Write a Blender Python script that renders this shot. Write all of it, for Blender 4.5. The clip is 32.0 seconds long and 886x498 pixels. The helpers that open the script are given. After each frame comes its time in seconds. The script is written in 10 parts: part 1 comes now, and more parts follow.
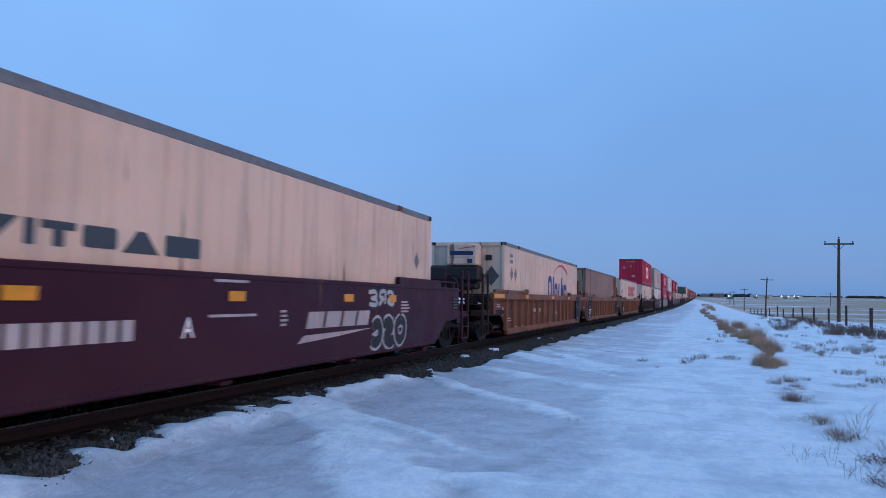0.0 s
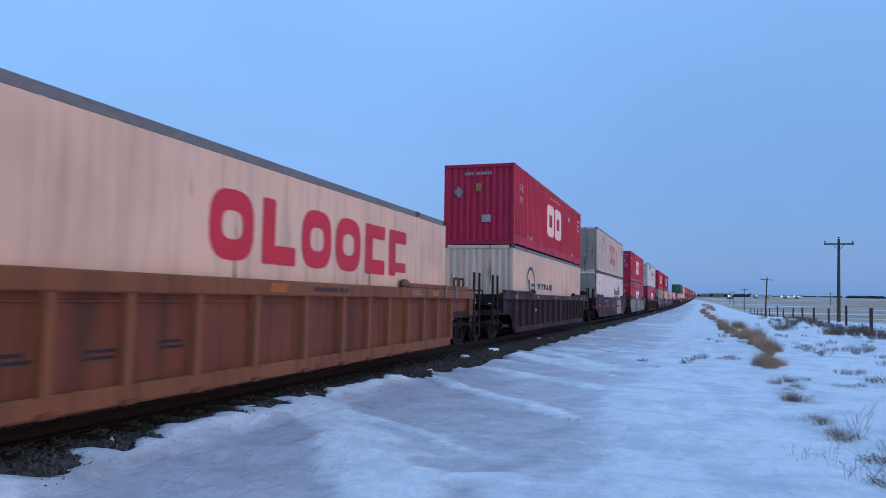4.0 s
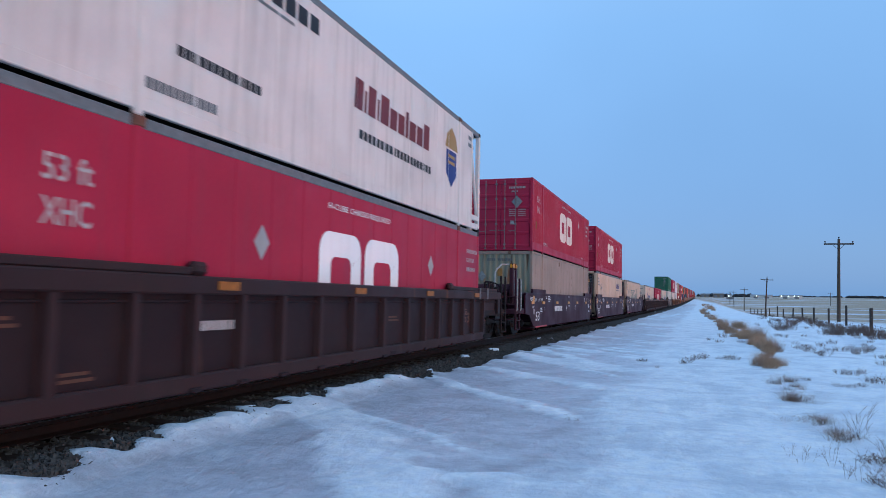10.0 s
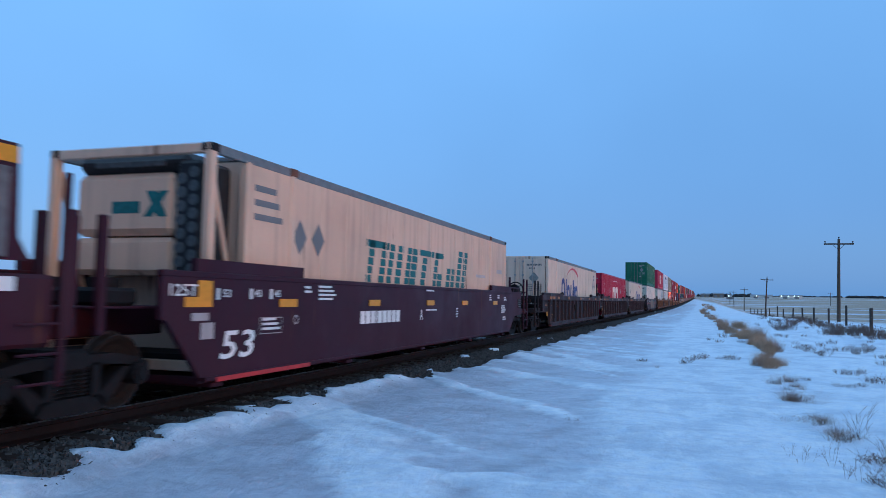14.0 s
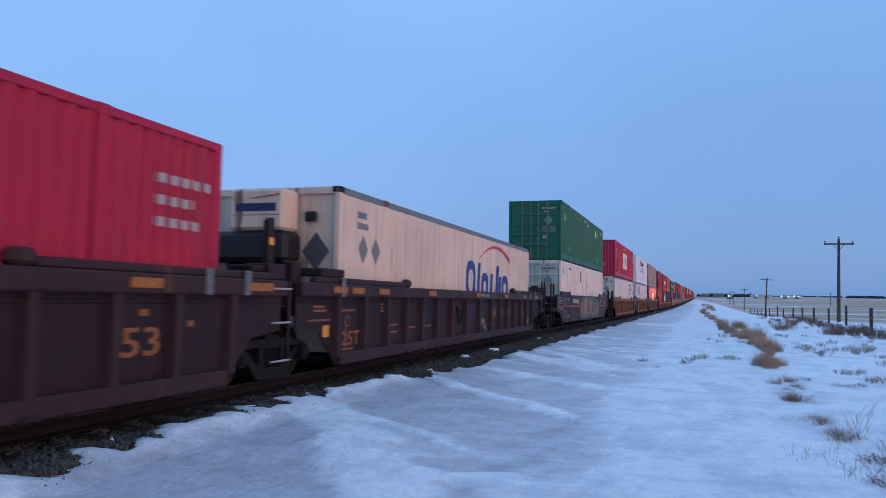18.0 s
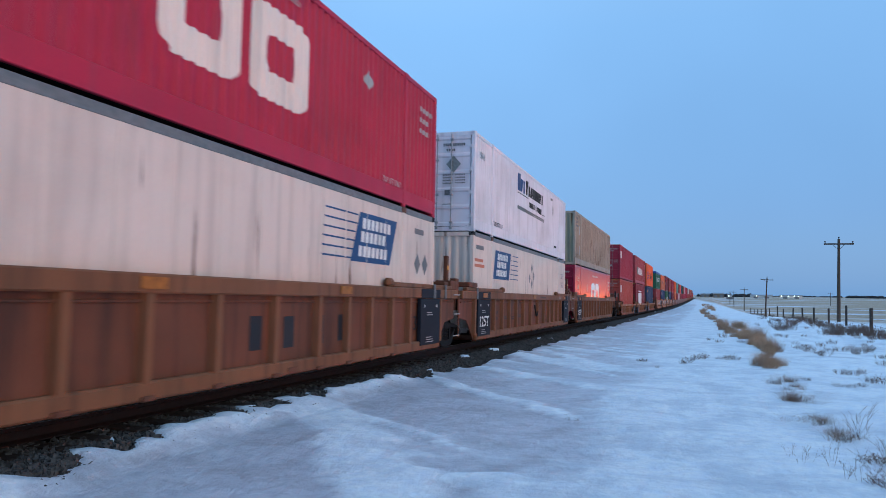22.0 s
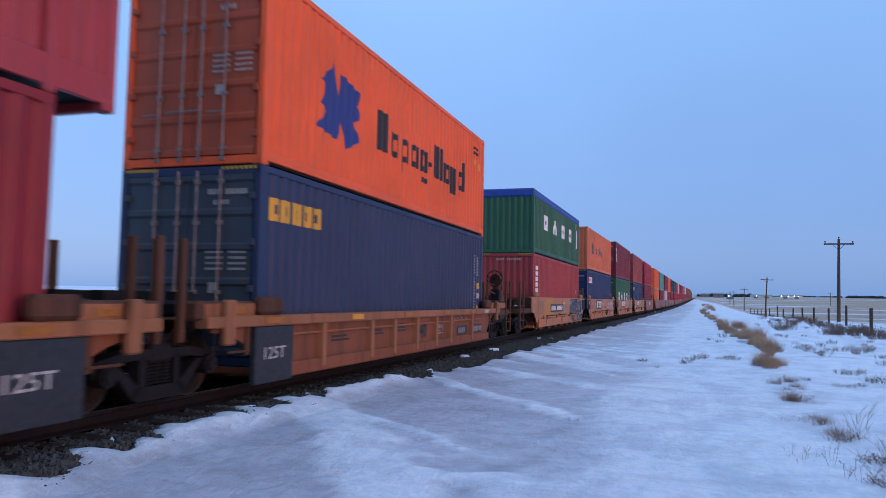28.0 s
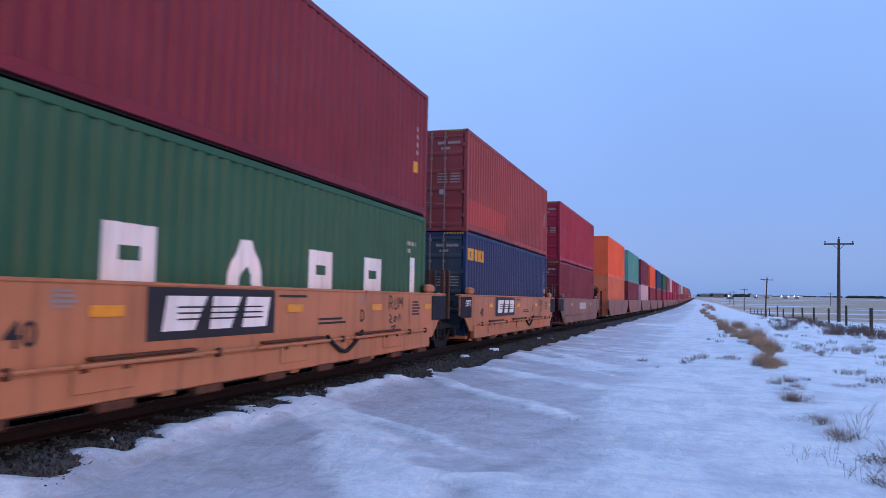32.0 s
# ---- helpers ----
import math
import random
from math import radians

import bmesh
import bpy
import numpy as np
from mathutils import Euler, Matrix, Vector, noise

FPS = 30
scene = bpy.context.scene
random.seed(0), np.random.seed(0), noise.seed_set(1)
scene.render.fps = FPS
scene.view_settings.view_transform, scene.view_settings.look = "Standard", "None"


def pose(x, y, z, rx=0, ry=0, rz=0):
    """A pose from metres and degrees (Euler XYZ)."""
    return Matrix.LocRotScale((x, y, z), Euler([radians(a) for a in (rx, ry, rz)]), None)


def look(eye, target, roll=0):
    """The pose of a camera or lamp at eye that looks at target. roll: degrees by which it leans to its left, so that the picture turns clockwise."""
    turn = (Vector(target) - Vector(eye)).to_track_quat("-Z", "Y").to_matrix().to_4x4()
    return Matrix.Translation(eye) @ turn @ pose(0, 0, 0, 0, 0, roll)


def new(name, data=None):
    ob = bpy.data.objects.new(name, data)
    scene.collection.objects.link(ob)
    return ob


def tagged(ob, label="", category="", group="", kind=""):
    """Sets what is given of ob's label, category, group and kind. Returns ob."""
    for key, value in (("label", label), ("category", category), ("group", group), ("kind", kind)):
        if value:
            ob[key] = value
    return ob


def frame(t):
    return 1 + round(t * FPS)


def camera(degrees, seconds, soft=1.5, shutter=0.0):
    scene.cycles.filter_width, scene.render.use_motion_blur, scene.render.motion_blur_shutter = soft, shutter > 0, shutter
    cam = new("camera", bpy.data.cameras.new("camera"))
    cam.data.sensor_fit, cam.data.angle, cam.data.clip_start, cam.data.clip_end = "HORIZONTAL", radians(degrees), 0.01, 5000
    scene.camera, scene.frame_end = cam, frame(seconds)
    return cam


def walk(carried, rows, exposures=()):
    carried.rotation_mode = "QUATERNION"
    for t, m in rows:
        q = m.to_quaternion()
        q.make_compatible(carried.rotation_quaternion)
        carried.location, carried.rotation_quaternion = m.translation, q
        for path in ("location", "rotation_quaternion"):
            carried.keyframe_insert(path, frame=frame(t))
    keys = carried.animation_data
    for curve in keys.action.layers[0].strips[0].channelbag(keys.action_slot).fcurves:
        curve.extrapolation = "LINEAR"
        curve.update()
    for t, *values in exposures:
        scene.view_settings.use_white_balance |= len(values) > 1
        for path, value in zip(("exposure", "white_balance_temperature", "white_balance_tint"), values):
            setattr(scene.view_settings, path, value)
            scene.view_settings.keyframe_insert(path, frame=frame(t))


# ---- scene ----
cam = camera(62.275, 32.0, soft=0.5, shutter=0.2)
EYE, YAW = 1.6, 17.529
EXPOSURES = ((0, -0.03, 6350, 10), (1, -0.03, 6350, 8), (2, -0.03, 6120, 3), (3, 0.02, 6650, 14), (6, 0.14, 6300, -2), (7, 0.12, 6750, 4), (8, 0.14, 6850, 4), (9, 0.22, 6950, 4), (10.5, 0.19, 6820, 4), (12, 0.15, 6900, 16), (12.75, 0.15, 6900, 18), (13, 0.1, 6150, 8), (14, 0.02, 5950, 0), (17, 0.03, 6500, 6), (18, 0.06, 6700, 12), (19, 0.09, 6470, 2), (21, 0.18, 6900, 0), (23, 0.20, 6750, 2), (25, 0.20, 6630, 0), (28, 0.22, 6900, 16), (29, 0.22, 6850, 16), (30.5, 0.23, 6850, 24), (32, 0.26, 6850, 24))
walk(cam, [(t, pose(0, 0, EYE, 90 + 3.296, 0, YAW) @ pose(0, 0, 0, 0, 0, 0.8445)) for t in (0.0, 32.0)],
     exposures=EXPOSURES)

# ---- plan of the line: the track bends gently to the right and falls away ----
SIDE = 5.524           # from the eye to the side of a 2.59 m wide box
HALF = 1.295
RAIL0 = 0.30           # rail head beside the eye
CURVE, TANGENT = 0.00066, 50.5     # the bend ends in a straight


def bend(y):
    y = max(y, 0)
    return CURVE * y * y / 2 if y < TANGENT else CURVE * TANGENT * (y - TANGENT / 2)


def fall(y):
    y = min(y, 290)
    return -0.0108 * y + 0.0000185 * max(y, 0) ** 2


def line_x(y):
    return bend(y) - SIDE - HALF


def travel(t):
    return 14.764 * (t - 16) - 0.0247 * (t - 16) ** 2 - 0.000078 * (t - 16) ** 3


def on_line(y):
    """The pose of a thing whose middle is y metres along the line, at rail height."""
    h = 1.0
    dx, dz = (line_x(y + h) - line_x(y - h)) / (2 * h), (fall(y + h) - fall(y - h)) / (2 * h)
    return pose(line_x(y), y, RAIL0 + fall(y), math.degrees(math.atan(dz)), 0, -math.degrees(math.atan(dx)))


# ---- light: blue dusk under an even sky, the glow of the west behind the camera ----
world = bpy.data.worlds.new("dusk_sky")
scene.world = world
world.use_nodes = True
wn, wl = world.node_tree.nodes, world.node_tree.links
bg = wn["Background"]
SUN_DIR = Vector((0.92, -0.27, 0.08)).normalized()
sky = wn.new("ShaderNodeTexSky")
sky.sky_type, sky.sun_disc = "NISHITA", False
sky.sun_elevation, sky.sun_rotation = radians(6), math.atan2(SUN_DIR.x, SUN_DIR.y)
tc = wn.new("ShaderNodeTexCoord")
sep = wn.new("ShaderNodeSeparateXYZ")
wl.new(tc.outputs["Generated"], sep.inputs[0])
ramp = wn.new("ShaderNodeValToRGB")
el = ramp.color_ramp.elements
el[0].position, el[0].color = 0.0, (0.121, 0.290, 0.628, 1)
el[1].position, el[1].color = 0.34, (0.184, 0.397, 0.815, 1)
for at, c in ((0.10, (0.134, 0.307, 0.695, 1)), (0.60, (0.31, 0.53, 0.93, 1)), (1.0, (0.40, 0.60, 0.96, 1))):
    e_ = el.new(at)
    e_.color = c
wl.new(sep.outputs["Z"], ramp.inputs[0])
# broad, soft unevenness of the cloud sheet
cn = wn.new("ShaderNodeTexNoise")
cn.inputs["Scale"].default_value, cn.inputs["Detail"].default_value = 2.2, 3.0
wl.new(tc.outputs["Generated"], cn.inputs["Vector"])
cr = wn.new("ShaderNodeMapRange")
cr.inputs["From Min"].default_value, cr.inputs["From Max"].default_value = 0.3, 0.7
cr.inputs["To Min"].default_value, cr.inputs["To Max"].default_value = 0.95, 1.05
wl.new(cn.outputs["Fac"], cr.inputs["Value"])
# the sky is a little brighter towards the open west
az = wn.new("ShaderNodeVectorMath")
az.operation = "DOT_PRODUCT"
az.inputs[1].default_value = (-0.72, 0.25, 0.0)
wl.new(tc.outputs["Generated"], az.inputs[0])
ar = wn.new("ShaderNodeMapRange")
ar.inputs["From Min"].default_value, ar.inputs["From Max"].default_value = -0.5, 0.7
ar.inputs["To Min"].default_value, ar.inputs["To Max"].default_value = 0.90, 1.12
wl.new(az.outputs["Value"], ar.inputs["Value"])
mul = wn.new("ShaderNodeMath")
mul.operation = "MULTIPLY"
wl.new(cr.outputs[0], mul.inputs[0])
wl.new(ar.outputs[0], mul.inputs[1])
tint = wn.new("ShaderNodeMix")
tint.data_type, tint.blend_type = "RGBA", "MIX"
tint.inputs[0].default_value = 0.03
wl.new(ramp.outputs[0], tint.inputs[6])
wl.new(sky.outputs[0], tint.inputs[7])
vm = wn.new("ShaderNodeVectorMath")
vm.operation = "SCALE"
wl.new(tint.outputs[2], vm.inputs[0])
wl.new(mul.outputs[0], vm.inputs["Scale"])
# the last orange of the sunset lies low on the horizon, beyond the shoulder of the eye
ga = wn.new("ShaderNodeVectorMath")
ga.operation = "DOT_PRODUCT"
ga.inputs[1].default_value = (0.985, -0.174, 0.0)
wl.new(tc.outputs["Generated"], ga.inputs[0])
gz = wn.new("ShaderNodeMapRange")
gz.interpolation_type = "SMOOTHSTEP"
gz.inputs["From Min"].default_value, gz.inputs["From Max"].default_value = 0.87, 0.985
wl.new(ga.outputs["Value"], gz.inputs["Value"])
ge = wn.new("ShaderNodeMapRange")
ge.inputs["From Min"].default_value, ge.inputs["From Max"].default_value = 0.062, 0.0
wl.new(sep.outputs["Z"], ge.inputs["Value"])
gp = wn.new("ShaderNodeMath")
gp.operation = "POWER"
gp.inputs[1].default_value = 3.0
wl.new(ge.outputs[0], gp.inputs[0])
gm = wn.new("ShaderNodeMath")
gm.operation = "MULTIPLY"
wl.new(gz.outputs[0], gm.inputs[0])
wl.new(gp.outputs[0], gm.inputs[1])
glow = wn.new("ShaderNodeVectorMath")
glow.operation = "SCALE"
glow.inputs[0].default_value = (42.0, 6.0, 1.2)
wl.new(gm.outputs[0], glow.inputs["Scale"])
both = wn.new("ShaderNodeVectorMath")
both.operation = "ADD"
wl.new(vm.outputs[0], both.inputs[0])
wl.new(glow.outputs[0], both.inputs[1])
wl.new(both.outputs[0], bg.inputs["Color"])
bg.inputs["Strength"].default_value = 1.0

sun_data = bpy.data.lights.new("sun", "SUN")
sun_data.energy, sun_data.angle, sun_data.color = 1.20, radians(50), (0.89, 0.775, 0.655)
sun = new("sun", sun_data)
sun.matrix_basis = look(SUN_DIR * 60, (0, 0, 0))


# ---- materials ----
def nodes_of(name, rough=0.6, metal=0.0, spec=0.25):
    m = bpy.data.materials.new(name)
    m.use_nodes = True
    b = m.node_tree.nodes["Principled BSDF"]
    b.inputs["Roughness"].default_value, b.inputs["Metallic"].default_value = rough, metal
    b.inputs["Specular IOR Level"].default_value = spec
    return m, m.node_tree.nodes, m.node_tree.links, b


def rgba(c):
    return (c[0], c[1], c[2], 1)


def noise_of(n, l, scale, stretch=(1, 1, 1), detail=4.0, coords="Object"):
    t = n.new("ShaderNodeTexCoord")
    mp = n.new("ShaderNodeMapping")
    mp.inputs["Scale"].default_value = stretch
    l.new(t.outputs[coords], mp.inputs["Vector"])
    x = n.new("ShaderNodeTexNoise")
    x.inputs["Scale"].default_value, x.inputs["Detail"].default_value = scale, detail
    l.new(mp.outputs[0], x.inputs["Vector"])
    return x


def ramp_of(n, l, src, lo, hi, a=0.0, b=1.0):
    r = n.new("ShaderNodeMapRange")
    r.inputs["From Min"].default_value, r.inputs["From Max"].default_value = lo, hi
    r.inputs["To Min"].default_value, r.inputs["To Max"].default_value = a, b
    l.new(src, r.inputs["Value"])
    return r.outputs[0]


def mix_of(n, l, fac, a, b):
    x = n.new("ShaderNodeMix")
    x.data_type = "RGBA"
    for i, v in ((0, fac), (6, a), (7, b)):
        if isinstance(v, (float, int)):
            x.inputs[i].default_value = v
        elif isinstance(v, tuple):
            x.inputs[i].default_value = rgba(v)
        else:
            l.new(v, x.inputs[i])
    return x.outputs[2]


def bump_of(n, l, b, src, strength, dist=0.01):
    k = n.new("ShaderNodeBump")
    k.inputs["Strength"].default_value, k.inputs["Distance"].default_value = strength, dist
    l.new(src, k.inputs["Height"])
    l.new(k.outputs[0], b.inputs["Normal"])


PAINTS = {}


def paint(name, c, dirt=0.35, rust=0.0, rough=0.5, grime=(0.16, 0.13, 0.11), runs=3.4, drop=None):
    """Road-worn paint: rain streaks down the panel, blotches of grime, fine grain, and rust where it has any."""
    if name in PAINTS:
        return PAINTS[name]
    m, n, l, b = nodes_of(name, rough + 0.08, 0.0, 0.18)
    lum = sum(c) / 3
    grime = tuple(min(g, 0.25 * lum + 0.55 * v) for g, v in zip(grime, c))
    streak = noise_of(n, l, 1.0, (5.0, 5.0, 0.35), 5.0)
    blotch = noise_of(n, l, 0.9, (1, 1, 1), 6.0)
    grain = noise_of(n, l, 45.0, (1, 1, 1), 2.0)
    col = mix_of(n, l, ramp_of(n, l, grain.outputs["Fac"], 0.3, 0.7, 0.0, 0.18), c, tuple(v * 0.72 for v in c))
    fade = tuple(min(1, v * 1.06 + 0.025) for v in c)
    broad = noise_of(n, l, 0.45, (1, 1, 1.6), 5.0)
    col = mix_of(n, l, ramp_of(n, l, blotch.outputs["Fac"], 0.45, 0.75, 0.0, 0.45), col, fade)
    col = mix_of(n, l, ramp_of(n, l, broad.outputs["Fac"], 0.45, 0.70, 0.0, 0.30 + 0.4 * dirt), col, tuple(v * 0.62 for v in c))
    col = mix_of(n, l, ramp_of(n, l, streak.outputs["Fac"], 0.50, 0.78, 0.0, dirt), col, grime)
    if rust > 0:
        spot = noise_of(n, l, 1.0, (runs, runs, drop or 0.12 * runs), 8.0)
        col = mix_of(n, l, ramp_of(n, l, spot.outputs["Fac"], 0.66 - rust * 0.2, 0.72 - rust * 0.16, 0.0, 0.85), col, (0.105, 0.042, 0.020))
    l.new(col, b.inputs["Base Color"])
    l.new(ramp_of(n, l, blotch.outputs["Fac"], 0.3, 0.7, rough - 0.1, rough + 0.15), b.inputs["Roughness"])
    bump_of(n, l, b, grain.outputs["Fac"], 0.08, 0.004)
    PAINTS[name] = m
    m["tone"] = sum(c)
    return m


def plain(name, c, rough=0.6, metal=0.0, vary=0.3, scale=14.0, bump=0.2):
    if name in PAINTS:
        return PAINTS[name]
    m, n, l, b = nodes_of(name, rough, metal)
    x = noise_of(n, l, scale, (1, 1, 1), 5.0)
    y = noise_of(n, l, scale * 0.12, (1, 1, 1), 3.0)
    col = mix_of(n, l, ramp_of(n, l, x.outputs["Fac"], 0.3, 0.7), tuple(v * (1 - vary) for v in c), tuple(min(1, v * (1 + vary)) for v in c))
    col = mix_of(n, l, ramp_of(n, l, y.outputs["Fac"], 0.4, 0.7, 0, vary), col, tuple(v * 0.55 for v in c))
    l.new(col, b.inputs["Base Color"])
    bump_of(n, l, b, x.outputs["Fac"], bump, 0.006)
    PAINTS[name] = m
    return m


WHITE = paint("white_marking", (0.74, 0.73, 0.72), 0.35)
AMBER = plain("amber_reflector", (0.62, 0.26, 0.02), 0.35, 0, 0.12)
DULLA = plain("soiled_amber_reflector", (0.30, 0.105, 0.018), 0.5, 0, 0.35)
STEEL_DARK = plain("dark_cast_steel", (0.0108, 0.0088, 0.0098), 0.75, 0.2)
REDRUST = plain("red_rusted_casting", (0.085, 0.030, 0.020), 0.8, 0.1, 0.4)
STEEL_BRIGHT = plain("worn_bright_steel", (0.42, 0.42, 0.43), 0.35, 0.9, 0.15)
GALV = plain("galvanised_steel", (0.28, 0.29, 0.30), 0.5, 0.6, 0.2)
RUBBER = plain("black_rubber", (0.012, 0.012, 0.013), 0.8)
ALUMINIUM = plain("dull_aluminium", (0.17, 0.175, 0.18), 0.55, 0.3, 0.2)
BLACK = plain("black_unit_housing", (0.018, 0.018, 0.020), 0.55)


# ---- mesh helpers ----
def box(bm, x0, x1, y0, y1, z0, z1):
    v = [bm.verts.new((x, y, z)) for z in (z0, z1) for y in (y0, y1) for x in (x0, x1)]
    for f in ((0, 2, 3, 1), (4, 5, 7, 6), (0, 1, 5, 4), (2, 6, 7, 3), (0, 4, 6, 2), (1, 3, 7, 5)):
        bm.faces.new([v[i] for i in f])
    return bm


def cbox(x0, x1, y0, y1, z0, z1, c=0.01):
    """A box with its edges eased."""
    bm = box(bmesh.new(), x0, x1, y0, y1, z0, z1)
    c = min(c, 0.45 * min(abs(x1 - x0), abs(y1 - y0), abs(z1 - z0)))
    bmesh.ops.bevel(bm, geom=bm.edges[:], offset=c, segments=1, affect="EDGES")
    return bm


def rod(bm, a, b, r, seg=8, cap=True):
    a, b = Vector(a), Vector(b)
    d = (b - a)
    q = d.to_track_quat("Z", "Y").to_matrix()
    ring = [[], []]
    for i in range(seg):
        u = Vector((math.cos(2 * math.pi * i / seg) * r, math.sin(2 * math.pi * i / seg) * r, 0))
        ring[0].append(bm.verts.new(a + q @ u))
        ring[1].append(bm.verts.new(b + q @ u))
    for i in range(seg):
        j = (i + 1) % seg
        bm.faces.new((ring[0][i], ring[0][j], ring[1][j], ring[1][i]))
    if cap:
        bm.faces.new(ring[0][::-1])
        bm.faces.new(ring[1])
    return bm


def prism(bm, pts, x0, x1):
    """A plate: the outline pts of (y, z), from x0 to x1."""
    a = [bm.verts.new((x0, y, z)) for y, z in pts]
    b = [bm.verts.new((x1, y, z)) for y, z in pts]
    n = len(pts)
    bm.faces.new(a)
    bm.faces.new(b[::-1])
    for i in range(n):
        j = (i + 1) % n
        bm.faces.new((a[j], a[i], b[i], b[j]))
    return bm


MESHES = {}


def mesh_of(key, make):
    """One mesh for every use of the same key."""
    if key not in MESHES:
        bm = make()
        bmesh.ops.recalc_face_normals(bm, faces=bm.faces[:])
        me = bpy.data.meshes.new(str(key[0]) if isinstance(key, tuple) else key)
        bm.to_mesh(me)
        bm.free()
        me.materials.append(None)
        MESHES[key] = me
    return MESHES[key]


def part(name, bm, material, parent, label="", at=None):
    """Links a bmesh, or a shared mesh, as one mesh object under a thing or a part."""
    if isinstance(bm, bmesh.types.BMesh):
        bmesh.ops.recalc_face_normals(bm, faces=bm.faces[:])
        me = bpy.data.meshes.new(name)
        bm.to_mesh(me)
        bm.free()
        me.materials.append(None)
    else:
        me = bm
    ob = new(name, me)
    ob.material_slots[0].link = "OBJECT"
    ob.material_slots[0].material = material
    ob.parent = parent
    if at is not None:
        ob.matrix_basis = at
    if label:
        ob["label"] = label
    return ob


def pieces(name, bm, material, parent, label="", at=None, most=9):
    """Painted patches: each one that stands apart is a part of its own; fine print past counting stays one sheet."""
    bmesh.ops.remove_doubles(bm, verts=bm.verts[:], dist=0.0002)
    bm.faces.index_update()
    seen, groups = set(), []
    for f in bm.faces:
        if f.index in seen:
            continue
        seen.add(f.index)
        heap, found = [f], []
        while heap:
            g = heap.pop()
            found.append(g)
            for v in g.verts:
                for h in v.link_faces:
                    if h.index not in seen:
                        seen.add(h.index)
                        heap.append(h)
        groups.append([[v.co.copy() for v in g.verts] for g in found])
    if len(groups) == 1 or len(groups) > most:
        many = len(groups) > most
        ob = part(name, bm, material, parent, label, at)
        return tagged(ob, label or "fine painted marks", "", "", "stuff") if many else ob
    bm.free()
    for g in groups:
        b2, known = bmesh.new(), {}
        for face in g:
            vs = []
            for c in face:
                k = (round(c.x, 4), round(c.y, 4), round(c.z, 4))
                if k not in known:
                    known[k] = b2.verts.new(c)
                vs.append(known[k])
            b2.faces.new(vs)
        part(name, b2, material, parent, label, at)


def thing(name, label, category, group="", kind=""):
    return tagged(new(name), label, category, group, kind)


def words(text, w, h, lean=0.0):
    """Lettering as a flat mesh in the y-z plane facing +x, w metres long and h high, starting at the origin."""
    key = ("lettering", text, round(w, 3), round(h, 3), lean)
    if key not in MESHES:
        cu = bpy.data.curves.new("lettering", "FONT")
        cu.body, cu.resolution_u, cu.offset = text, 2, 0.012
        ob = bpy.data.objects.new("lettering", cu)
        me = bpy.data.meshes.new_from_object(ob)
        bpy.data.objects.remove(ob)
        bpy.data.curves.remove(cu)
        co = [v.co.copy() for v in me.vertices]
        x0, x1 = min(c.x for c in co), max(c.x for c in co)
        y0, y1 = min(c.y for c in co), max(c.y for c in co)
        for v in me.vertices:
            up = (v.co.y - y0) / (y1 - y0) * h
            v.co = Vector((0, (v.co.x - x0) / (x1 - x0) * w + lean * up, up))
        me.materials.clear()
        me.materials.append(None)
        MESHES[key] = me
    return MESHES[key]


# ---- motion: everything that runs on the line is keyed at the end of the file ----
RUNNING = []           # thing, its place along the train, its height over the rail
WHEELSETS = []         # wheelset, its place along the train, its rest pose


# ---- ground ----
def smooth(a, b, v):
    v = min(1, max(0, (v - a) / (b - a)))
    return v * v * (3 - 2 * v)


prof = [(-3.0, -0.36), (-1.75, -0.19), (-1.3, -0.20), (1.3, -0.20), (1.62, -0.21), (2.35, -0.42), (2.7, -0.60)]


def bed_height(u):
    for (u0, z0), (u1, z1) in zip(prof, prof[1:]):
        if u0 <= u <= u1:
            return z0 + (z1 - z0) * (u - u0) / (u1 - u0)
    return prof[-1][1]


def snow_edge(y):
    return 1.42 + 0.12 * smooth(7, 4, y) + 0.78 * smooth(8.5, 19, y)


# snow tongues blown across the ice: from, to, half-width at either end
TONGUES = ((-5.0, 9.6, -3.9, 8.2, 0.50, 0.45), (-3.9, 8.2, -2.2, 5.8, 0.42, 0.55), (-4.1, 9.3, -2.1, 7.5, 0.13, 0.07), (-4.8, 14.3, -1.4, 10.2, 0.20, 0.20),
           (-4.3, 16.6, -0.9, 13.4, 0.28, 0.36), (-4.1, 23.6, -1.1, 17.2, 0.24, 0.14), (-2.5, 17.9, -1.2, 16.1, 0.10, 0.08), (-5.5, 6.6, -5.1, 9.2, 0.30, 0.35),
           (-1.6, 6.4, 0.6, 5.0, 0.40, 0.60), (-5.6, 5.2, -4.9, 3.9, 0.35, 0.40))


